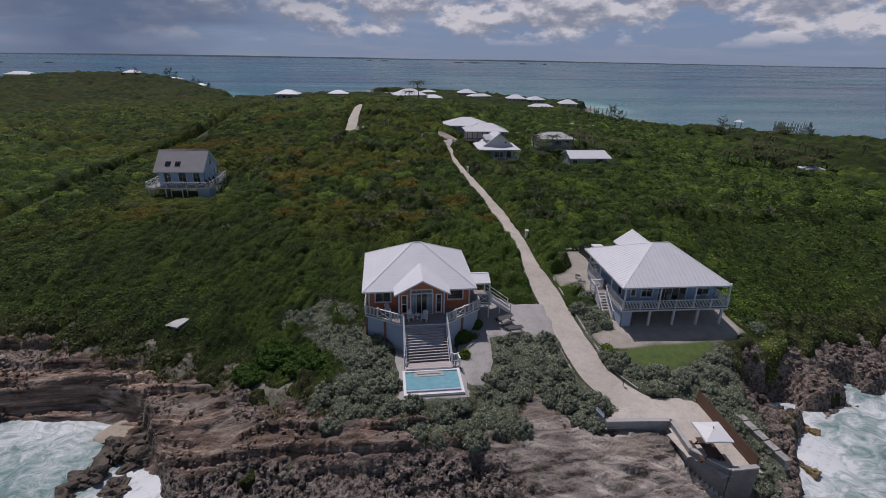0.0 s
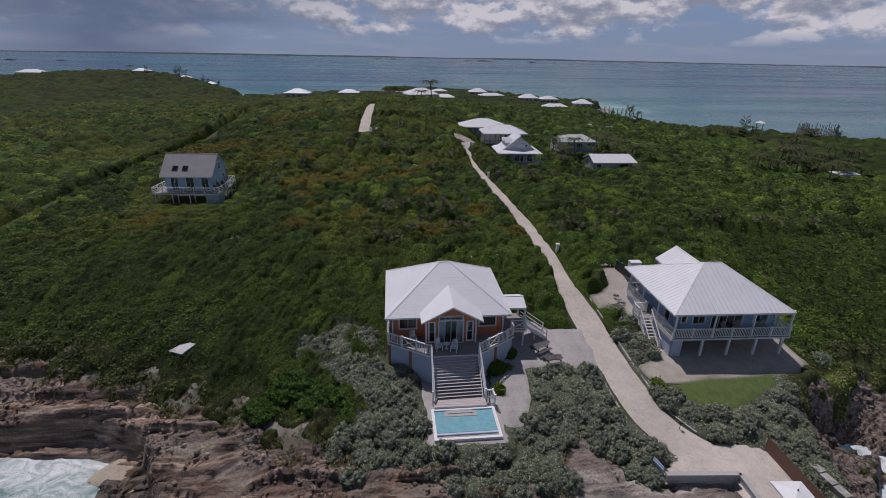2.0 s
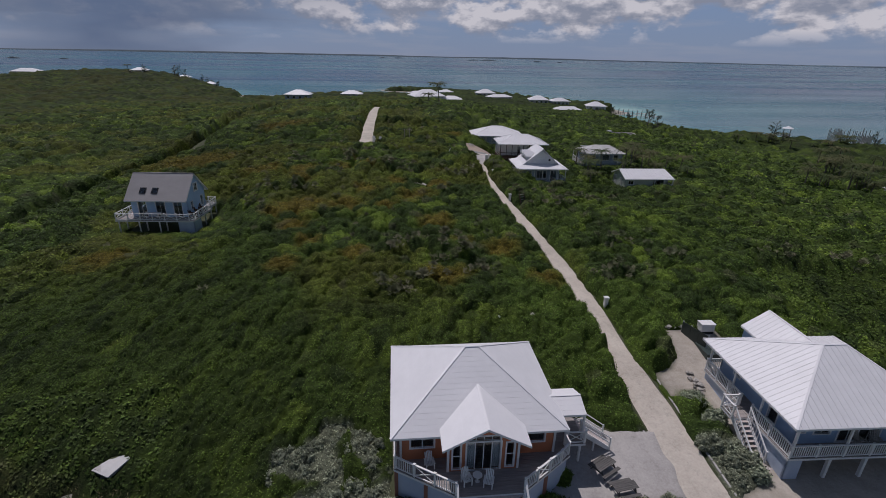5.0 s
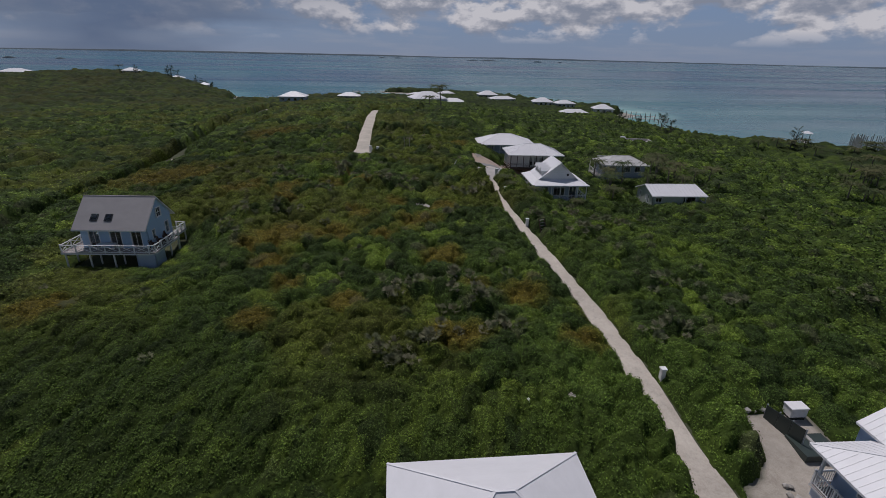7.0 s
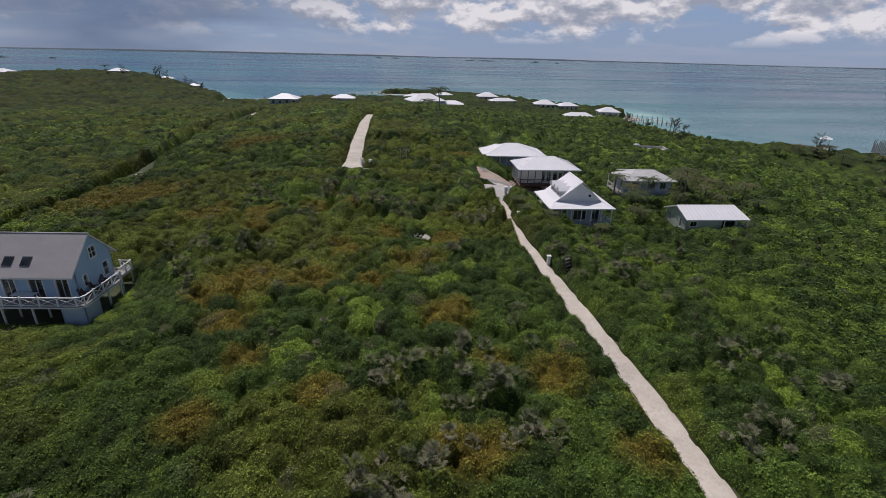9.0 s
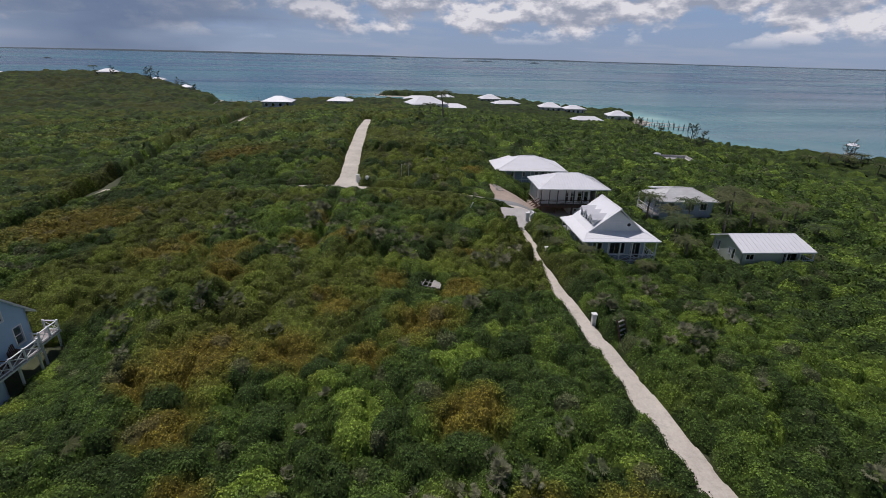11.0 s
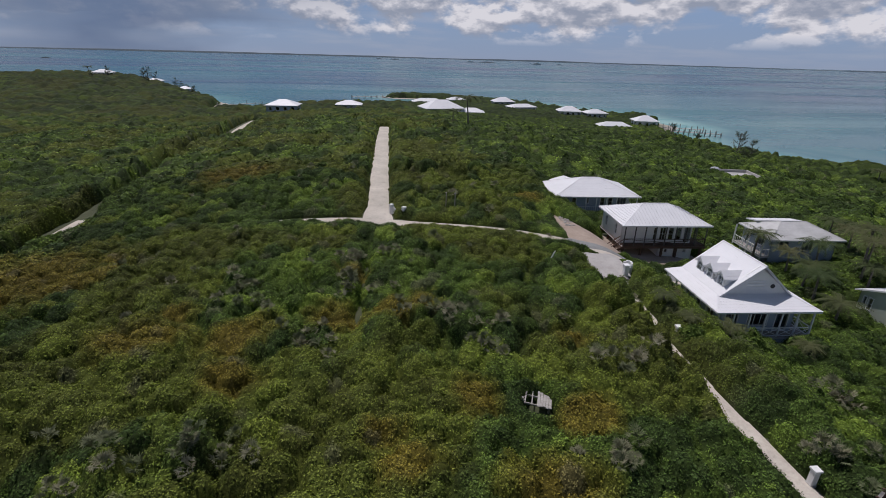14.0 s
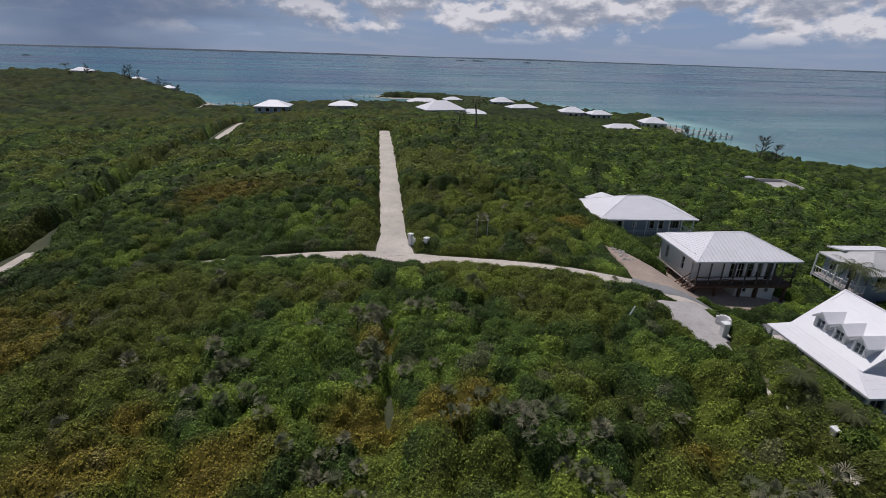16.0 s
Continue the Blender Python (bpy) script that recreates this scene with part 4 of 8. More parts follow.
def grows(x, y):
    g = gap(x, y)
    b = bare(x, y)
    open_rock = ss(0.75, 0.35, b + 0.6 * (fractal(x, y, 2.6, 181) - 0.5) + 0.7 * (vnoise(x, y, 0.7, 183) - 0.5))
    low = np.where(y < 56, 0.5 + 0.5 * ss(0.3, 4.0, g), np.where(np.abs(x + 43) < 9, 0.85, 0.6) + 0.15 + 0.25 * ss(0.2, 3.0, g) * (np.abs(x + 43) > 9)) * (0.55 + 0.45 * ss(0, 9, area_distance(x, y, footprint(-27.6, 87.2, 12.5, 9.0, -7.5))))
    near = line_distance(x, y, CROSSING)
    low = low * (0.64 + 0.36 * ss(1.5, 7.0, near))
    low = np.maximum(low, 1.05 * ss(22.2, 22.7, x) * ss(26.6, 25.6, x) * ss(48.6, 49.8, y) * ss(64, 60, y))
    low = np.maximum(low, 1.25 * ss(11.6, 13.0, x) * ss(20.6, 19.9, x) * ss(45.2, 46.6, y) * ss(62, 55, y))
    low = np.maximum(low, 1.4 * ss(14.5, 17.0, x) * ss(20.8, 20.2, x) * ss(92, 95, y) * ss(109, 107.5, y))
    low = low * (1 - 0.5 * ss(5.0, 1.0, area_distance(x, y, DIRT)) * ss(23, 21, x) * ss(118, 121, y))
    old = ss(132, 134, y) * ss(143, 141, y) + ss(200, 208, y)
    low = low * (1 - 0.6 * old * ss(7.0, 2.0, line_distance(x, y, TRACK)) * (x > np.interp(y, [p[1] for p in TRACK], [p[0] for p in TRACK])))
    thin = np.clip(np.maximum(bare(x, y - 3.2), 0.8 * bare(x, y - 5.0)), 0, 1) * front(x, y) * ss(20, 16, x)
    low = low * (1 - thin * ss(0.36, 0.56, fractal(x, y, 2.2, 184) + 0.25 * (vnoise(x, y, 0.6, 185) - 0.5)))
    return ss(-0.15, 0.75, g + 0.5 * (vnoise(x, y, 1.3, 182) - 0.5)) * open_rock * low * (ground(x, y) > 0.35)


def leaves(at, nrm, big, tint, rng):
    """A loose leaf for each place, lying more or less along the bush's skin."""
    n = len(at)
    face = nrm + rng.normal(0, 0.30, (n, 3))
    face /= np.linalg.norm(face, axis=1)[:, None]
    way = np.cross(face, rng.normal(0, 1, (n, 3)))
    way /= np.linalg.norm(way, axis=1)[:, None] + 1e-6
    side = np.cross(way, face)
    long, wide = (big * rng.uniform(0.8, 1.4, n))[:, None], (big * rng.uniform(0.40, 0.62, n))[:, None]
    verts = np.empty((n, 3, 3), np.float32)
    verts[:, 0] = at + side * wide
    verts[:, 1] = at - side * wide
    verts[:, 2] = at + way * long
    me = mesh_of("scrub_leaves", verts.reshape(-1, 3), np.arange(n * 3, dtype=np.int32).reshape(-1, 3), M_LEAF)
    paint(me, "tint", np.repeat(tint, 3, axis=0))
    tagged(new("scrub_leaves", me), "small leathery leaves of the coastal scrub", "leaves", kind="stuff")


ZONES = [("yard", (-14, 38), (20.5, 52), 0.145, [((-14, 38), (20.5, 52), 110, 0.10)]),
         ("core", (-34, 42), (52, 150), 0.19, [((-34, 42), (52, 150), 295, 0.095)]),
         ("near", (-50, 60), (20.5, 156), 0.28, [((-50, 60), (20.5, 156), 88, 0.18)]),
         ("middle", (-130, 140), (20, 290), 0.62, [((42, 100), (48, 185), 34.0, 0.20), ((-84, -50), (60, 180), 22.0, 0.24), ((-100, 120), (36, 250), 16.0, 0.32)]),
         ("far", (-420, 330), (20, 620), 1.55, [])]
rng = np.random.default_rng(4)
inner = []
for zone, xr, yr, step, covers in ZONES:
    xs, ys = np.arange(xr[0], xr[1], step), np.arange(yr[0], yr[1], step)
    x, y, f = lattice(xs, ys)
    m = grows(x, y)
    high, c, full = flora(x, y)
    base = ground(x, y)
    z = base + np.where(m > 0.02, m * high, -0.6)
    away = np.ones(x.shape)
    for (ia, ib), (ja, jb) in inner:
        away = np.minimum(away, ss(0, 12, np.maximum(np.maximum(ia - x, x - ib), np.maximum(ja - y, y - jb))))
    if zone == "far":
        z = z + away * m * ((2.4 * domes(x, y, 6.0, 196)[0] - 1.0) * (0.3 + 0.7 * ss(60, -20, x)) + 1.2 * vnoise(x, y, 4.5, 191) * vnoise(x, y, 13, 192) + 0.5 * vnoise(x, y, 2.7, 193))
    if zone == "middle":
        z = z + away * m * (1.5 * domes(x, y, 4.0, 197)[0] - 0.6) + away * m * 0.6 * vnoise(x, y, 2.4, 194) * vnoise(x, y, 9, 195)
    ok = (m[f] > 0.02).any(axis=1)
    for (ia, ib), (ja, jb) in inner:
        ok &= ~((x[f] > ia - 0.01) & (x[f] < ib + 0.01) & (y[f] > ja - 0.01) & (y[f] < jb + 0.01)).all(axis=1)
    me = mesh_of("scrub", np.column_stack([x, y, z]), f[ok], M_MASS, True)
    # tint cut to paint in shade below leaves and, farther out, between unresolved lumps
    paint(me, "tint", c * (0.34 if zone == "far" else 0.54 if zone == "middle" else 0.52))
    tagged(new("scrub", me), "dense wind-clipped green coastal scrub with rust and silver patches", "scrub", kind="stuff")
    nx = len(xs)
    done = None
    for (xa, xb), (ya, yb), dense, size in covers:
        n = int((xb - xa) * (yb - ya) * dense)
        px, py = rng.uniform(max(xa, xr[0] + step), min(xb, xr[1] - 2 * step), n), rng.uniform(max(ya, yr[0] + step), min(yb, yr[1] - 2 * step), n)
        for (ia, ib), (ja, jb) in inner:
            good = ~((px > ia) & (px < ib) & (py > ja) & (py < jb))
            px, py = px[good], py[good]
        if done:
            (da, db), (dc, dd) = done
            good = ~((px > da) & (px < db) & (py > dc) & (py < dd))
            px, py = px[good], py[good]
        u, v = (px - xr[0]) / step, (py - yr[0]) / step
        i, j = u.astype(int), v.astype(int)
        u, v = u - i, v - j
        k = j * nx + i
        w = [(1 - u) * (1 - v), u * (1 - v), (1 - u) * v, u * v]
        ks = [k, k + 1, k + nx, k + nx + 1]
        steep = np.hypot(z[k + 1] - z[k], z[k + nx] - z[k]) / step
        good = (sum(a * m[b] for a, b in zip(w, ks)) > 0.16) & (rng.uniform(0, 2.6, len(k)) < np.sqrt(1 + steep ** 2) * full[k])
        w, ks = [a[good] for a in w], [b[good] for b in ks]
        px, py, k = px[good], py[good], k[good]
        pz = sum(a * z[b] for a, b in zip(w, ks))
        nrm = np.column_stack([z[k] - z[k + 1], z[k] - z[k + nx], np.full(len(k), step)])
        nrm /= np.linalg.norm(nrm, axis=1)[:, None]
        big = size * rng.uniform(0.6, 1.3, len(k))
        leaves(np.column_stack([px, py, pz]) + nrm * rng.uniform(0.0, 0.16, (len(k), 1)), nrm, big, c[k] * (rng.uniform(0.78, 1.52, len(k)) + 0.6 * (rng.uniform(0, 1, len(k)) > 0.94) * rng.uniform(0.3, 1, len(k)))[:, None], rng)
        done = ((xa, xb), (ya, yb))
    inner.append((xr, yr))


# loose stones and tufts on the bare rock
rng = np.random.default_rng(9)
n = 40000
px, py = rng.uniform(-40, 52, n), rng.uniform(16.5, 48, n)
pz = rock_height(px, py)
good = (bare(px, py) > 0.6) & (coast(px, py) > 0.6) & (area_distance(px, py, PATIO) > 0.4) & (vnoise(px, py, 2.2, 241) > 0.42 + 0.4 * rock_kinds(px, py)[1]) & (pz > 0.4)
px, py, pz = px[good], py[good], pz[good]
n = len(px)
r = np.minimum(rng.gamma(2.0, 0.045, n) + 0.04, 0.42)
ball = bmesh.new()
bmesh.ops.create_icosphere(ball, subdivisions=1, radius=1.0)
shape = np.array([v.co[:] for v in ball.verts])
faces = np.array([[v.index for v in f.verts] for f in ball.faces])
ball.free()
k = len(shape)
turn = rng.uniform(0, 6.283, n)
v = shape[None] * rng.uniform(0.55, 1.25, (n, k, 1)) * r[:, None, None] * np.stack([rng.uniform(0.8, 1.7, n), rng.uniform(0.6, 1.1, n), rng.uniform(0.35, 0.8, n)], 1)[:, None]
v = np.stack([v[..., 0] * np.cos(turn)[:, None] - v[..., 1] * np.sin(turn)[:, None], v[..., 0] * np.sin(turn)[:, None] + v[..., 1] * np.cos(turn)[:, None], v[..., 2]], -1)
v = v + np.stack([px, py, pz + 0.1 * r], 1)[:, None]
me = mesh_of("loose_stones", v.reshape(-1, 3), (faces[None] + (np.arange(n) * k)[:, None, None]).reshape(-1, 3), M_ROCK)
black, slab, pale = [np.repeat(q, k) for q in rock_kinds(px, py)]
paint(me, "rock", np.column_stack([black, slab, pale]))
weigh(me, "bed", np.repeat(rng.uniform(0.1, 1.0, n), k))
tagged(new("loose_stones", me), "broken brown limestone pieces lying on the shelf", "stones", kind="stuff")


# dry grass and low tufts between the scrub and the rock
rng = np.random.default_rng(12)
n = 44000
px, py = rng.uniform(-38, 20, n), rng.uniform(26, 52, n)
thin = np.maximum(bare(px, py - 3.4), bare(px, py - 5.2)) * (1 - ss(0.2, 0.7, bare(px, py + 0.4)))
good = (rng.uniform(0, 1, n) < thin * (0.25 + 1.1 * ss(0.42, 0.6, fractal(px, py, 1.3, 251)))) & (gap(px, py) > 0.3) & (coast(px, py) > 2)
px, py = px[good], py[good]
pz = np.maximum(ground(px, py), np.where(bare(px, py) > 0.1, rock_height(px, py), -9))
n, blades = len(px), 9
at = np.repeat(np.column_stack([px, py, pz - 0.03]), blades, axis=0) + rng.normal(0, 1, (n * blades, 3)) * (0.10, 0.10, 0.0)
way = rng.normal(0, 1, (n * blades, 3)) * (0.55, 0.55, 0.2) + (0.1, 0.25, 0.8)
long = (np.repeat(rng.uniform(0.12, 0.30, n), blades) * rng.uniform(0.7, 1.2, n * blades))[:, None]
side = np.cross(way, rng.normal(0, 1, way.shape))
side *= 0.04 / (np.linalg.norm(side, axis=1)[:, None] + 1e-6)
v = np.stack([at - side, at + side, at + way * long], 1)
me = mesh_of("dry_grass", v.reshape(-1, 3), np.arange(3 * n * blades).reshape(-1, 3), M_LEAF)
kind = np.repeat(rng.uniform(0, 1, n), blades)[:, None]
paint(me, "tint", np.repeat(np.where(kind < 0.45, (0.26, 0.22, 0.125), np.where(kind < 0.75, (0.13, 0.135, 0.06), (0.065, 0.095, 0.028))) * rng.uniform(0.7, 1.3, (n * blades, 1)), 3, axis=0))
tagged(new("dry_grass", me), "dry straw-coloured grass and low tufts on sandy rock", "grass", kind="stuff")


# ---- builders ----
def part(name, bm, material, parent, label=""):
    me = bpy.data.meshes.new(name)
    bmesh.ops.recalc_face_normals(bm, faces=bm.faces)
    bm.to_mesh(me)
    bm.free()
    me.materials.append(material)
    ob = new(name, me)
    ob.parent = parent
    return tagged(ob, label)


def piece(name, me, parent, m):
    """One more object on a mesh that alike pieces share."""
    ob = new(name, me)
    ob.parent = parent
    ob.matrix_basis = m
    return ob


def thing(name, label, category, m, group=""):
    ob = new(name)
    ob.empty_display_size = 0.3
    ob.matrix_basis = m
    return tagged(ob, label, category, group)


def box(bm, x0, x1, y0, y1, z0, z1, m=None):
    made = bmesh.ops.create_cube(bm, size=1.0)["verts"]
    t = Matrix.Translation(((x0 + x1) / 2, (y0 + y1) / 2, (z0 + z1) / 2)) @ Matrix.Diagonal((abs(x1 - x0), abs(y1 - y0), abs(z1 - z0), 1))
    bmesh.ops.transform(bm, matrix=(m @ t) if m else t, verts=made)
    return bm


def beam(bm, p, q, w, h):
    """A squared timber from p to q."""
    p, q = Vector(p), Vector(q)
    d = (q - p).normalized()
    side = d.cross(Vector((0, 0, 1)))
    side = side.normalized() if side.length > 1e-4 else Vector((1, 0, 0))
    up = side.cross(d)
    vs = [bm.verts.new(e + side * a * w / 2 + up * b * h / 2) for e in (p, q) for a, b in ((-1, -1), (1, -1), (1, 1), (-1, 1))]
    for k in range(4):
        bm.faces.new((vs[k], vs[(k + 1) % 4], vs[4 + (k + 1) % 4], vs[4 + k]))
    bm.faces.new(vs[3::-1])
    bm.faces.new(vs[4:])
    return bm


def prism(bm, outline, z0, z1):
    lo, hi = [bm.verts.new((x, y, z0)) for x, y in outline], [bm.verts.new((x, y, z1)) for x, y in outline]
    n = len(outline)
    for k in range(n):
        bm.faces.new((lo[k], lo[(k + 1) % n], hi[(k + 1) % n], hi[k]))
    bm.faces.new(lo[::-1])
    bm.faces.new(hi)
    return bm


def tube(bm, points, radii, sides=8):
    rings = []
    pts = [Vector(p) for p in points]
    for k, (p, r) in enumerate(zip(pts, radii)):
        d = (pts[min(k + 1, len(pts) - 1)] - pts[max(k - 1, 0)]).normalized()
        a = d.cross(Vector((0.31, 0.95, 0.05))).normalized()
        b = d.cross(a)
        rings.append([bm.verts.new(p + (a * math.cos(t) + b * math.sin(t)) * r) for t in [2 * math.pi * i / sides for i in range(sides)]])
    for one, two in zip(rings, rings[1:]):
        for i in range(sides):
            bm.faces.new((one[i], one[(i + 1) % sides], two[(i + 1) % sides], two[i]))
    bm.faces.new(rings[0][::-1])
    bm.faces.new(rings[-1])
    return bm


SHARED = {}


def shared(key, mat, build):
    if key not in SHARED:
        bm = bmesh.new()
        build(bm)
        bmesh.ops.recalc_face_normals(bm, faces=bm.faces)
        me = bpy.data.meshes.new(key)
        bm.to_mesh(me)
        bm.free()
        me.materials.append(mat)
        SHARED[key] = me
    return SHARED[key]


def clip(poly, axis, low, high):
    """The part of a flat outline with low <= coordinate <= high."""
    for sign, limit in ((1, low), (-1, -high)):
        out = []
        for k, p in enumerate(poly):
            q = poly[(k + 1) % len(poly)]
            a, b = sign * p[axis] - limit, sign * q[axis] - limit
            if a >= 0:
                out.append(p)
            if a * b < 0:
                t = a / (a - b)
                out.append((p[0] + (q[0] - p[0]) * t, p[1] + (q[1] - p[1]) * t))
        poly = out
        if len(poly) < 3:
            return []
    return poly


def roof_face(roof, outline, style, mat, pitch=0.34, lip=0.006):
    """Covers a flat roof face; its first edge is the eave. style: course (lapped rows) or seam (raised joints down the slope)."""
    pts = [Vector(p) for p in outline]
    u = (pts[1] - pts[0]).normalized()
    nrm = u.cross(pts[2] - pts[0]).normalized()
    if nrm.z < 0:
        nrm = -nrm
    v = nrm.cross(u)
    flat = [((p - pts[0]).dot(u), (p - pts[0]).dot(v)) for p in pts]
    if max(q for _, q in flat) < 0.05:
        v = -v
        flat = [(a, -b) for a, b in flat]
    axis = 1 if style == "course" else 0
    lo, hi = min(p[axis] for p in flat), max(p[axis] for p in flat)
    count = max(1, round((hi - lo) / pitch))
    step = (hi - lo) / count

    def slab(bm, poly, lift):
        if len(poly) < 3:
            return
        top = [bm.verts.new(pts[0] + u * a + v * b + nrm * lift(a, b)) for a, b in poly]
        low = [bm.verts.new(pts[0] + u * a + v * b) for a, b in poly]
        bm.faces.new(top)
        for k in range(len(poly)):
            bm.faces.new((low[k], low[(k + 1) % len(poly)], top[(k + 1) % len(poly)], top[k]))

    for k in range(count):
        a, b = lo + k * step, lo + (k + 1) * step
        bm = bmesh.new()
        if style == "course":
            slab(bm, clip(flat, 1, a, b), lambda s, t: 0.008 + lip * (1 - (t - a) / step))
        else:
            slab(bm, clip(flat, 0, a, b - 0.05), lambda s, t: 0.02)
            slab(bm, clip(flat, 0, b - 0.04, b), lambda s, t: 0.036)
        if bm.faces:
            part("roof_course" if style == "course" else "roof_panel", bm, mat, roof)
        else:
            bm.free()


def solid_roof(bm, faces, thick=0.14):
    for f in faces:
        top = [bm.verts.new(Vector(p) - Vector((0, 0, 0.012))) for p in f]
        low = [bm.verts.new(Vector(p) - Vector((0, 0, thick))) for p in f]
        bm.faces.new(top)
        bm.faces.new(low[::-1])
        for k in range(len(f)):
            bm.faces.new((low[k], low[(k + 1) % len(f)], top[(k + 1) % len(f)], top[k]))
    return bm


def hip_faces(w, d, eave, ridge, length, cx=0.0, cy=0.0):
    w, d, r = w / 2, d / 2, length / 2
    c = [(cx - w, cy - d, eave), (cx + w, cy - d, eave), (cx + w, cy + d, eave), (cx - w, cy + d, eave)]
    a, b = (cx - r, cy, ridge), (cx + r, cy, ridge)
    return [[c[0], c[1], b, a], [c[1], c[2], b], [c[2], c[3], a, b], [c[3], c[0], a]]


def roof(house, faces, style, mat, pitch=0.34, caps=(), label="", name="roof", lip=0.006):
    top = part(name, solid_roof(bmesh.new(), faces), M_TRIM, house, label)
    for f in faces:
        roof_face(top, f, style, mat, pitch, lip)
    for p, q in caps:
        part("ridge_cap", beam(bmesh.new(), Vector(p) + Vector((0, 0, 0.018)), Vector(q) + Vector((0, 0, 0.018)), 0.15, 0.028), mat, top)
    return top


def hip_caps(faces):
    f = faces
    return [(f[0][0], f[0][3]), (f[0][1], f[0][2]), (f[2][0], f[0][2]), (f[2][1], f[0][3])] + ([(f[0][2], f[0][3])] if (Vector(f[0][2]) - Vector(f[0][3])).length > 0.1 else [])


def window(house, m, x0, x1, z0, z1, bars=(1, 1), name="window", trim=M_TRIM, curtain=False):
    """A glazed opening in a wall whose outer face is y = 0 of m."""
    bm = bmesh.new()
    t = 0.09
    for a, b, c, d in ((x0 - t, x0, z0 - t, z1 + t), (x1, x1 + t, z0 - t, z1 + t), (x0, x1, z1, z1 + t), (x0, x1, z0 - t, z0)):
        box(bm, a, b, -0.035, 0.1, c, d, m)
    win = part(name, bm, trim, house)
    bm = bmesh.new()
    for k in range(bars[0] + 1):
        x = x0 + (x1 - x0) * k / bars[0]
        box(bm, x - 0.025, x + 0.025, 0.03, 0.08, z0, z1, m)
    for k in range(bars[1] + 1):
        z = z0 + (z1 - z0) * k / bars[1]
        box(bm, x0, x1, 0.034, 0.076, z - 0.025, z + 0.025, m)
    part("sash", bm, trim, win)
    pane = part("pane", box(bmesh.new(), x0 + 0.01, x1 - 0.01, 0.05, 0.06, z0 + 0.01, z1 - 0.01, m), M_GLASS, win)
    pane.visible_shadow = False
    if curtain:
        bm = bmesh.new()
        n = 9
        for side in (0, 1):
            a, b = (x0, x0 + (x1 - x0) * 0.26) if side == 0 else (x1 - (x1 - x0) * 0.26, x1)
            for k in range(n):
                box(bm, a + (b - a) * k / n, a + (b - a) * (k + 0.9) / n, 0.16 + 0.03 * (k % 2), 0.19 + 0.03 * (k % 2), z0, z1, m)
        part("curtain", bm, M_CURTAIN, win, "pale drawn curtains")
    return win


def wall(house, p, q, z0, z1, mat, holes=(), thick=0.15, name="wall", label="", gable=None):
    """A wall from p to q, its outside on the right hand; holes: (from, to, low, high, bars, name, curtain)."""
    p, q = Vector((*p, 0)), Vector((*q, 0))
    run = (q - p).length
    m = Matrix.Translation(p) @ Matrix.Rotation(math.atan2(q.y - p.y, q.x - p.x), 4, "Z")
    bm = bmesh.new()
    us = sorted({0.0, run, *[h[0] for h in holes], *[h[1] for h in holes]})
    zs = sorted({z0, z1, *[h[2] for h in holes], *[h[3] for h in holes]})
    for a, b in zip(us, us[1:]):
        for c, d in zip(zs, zs[1:]):
            if not any(h[0] <= (a + b) / 2 <= h[1] and h[2] <= (c + d) / 2 <= h[3] for h in holes):
                box(bm, a, b, 0, thick, c, d, m)
    if gable:
        vs = [bm.verts.new(m @ Vector(c)) for c in ((0, 0, z1), (run, 0, z1), (run * 0.5, 0, gable), (0, thick, z1), (run, thick, z1), (run * 0.5, thick, gable))]
        for f in ((0, 1, 2), (5, 4, 3), (0, 2, 5, 3), (1, 4, 5, 2)):
            bm.faces.new([vs[k] for k in f])
    bmesh.ops.remove_doubles(bm, verts=bm.verts, dist=0.001)
    w = part(name, bm, mat, house, label)
    for h in holes:
        if len(h) > 4 and h[4]:
            window(house, m, h[0], h[1], h[2], h[3], h[4], h[5] if len(h) > 5 else "window", M_TRIM, len(h) > 6 and h[6])
    return m


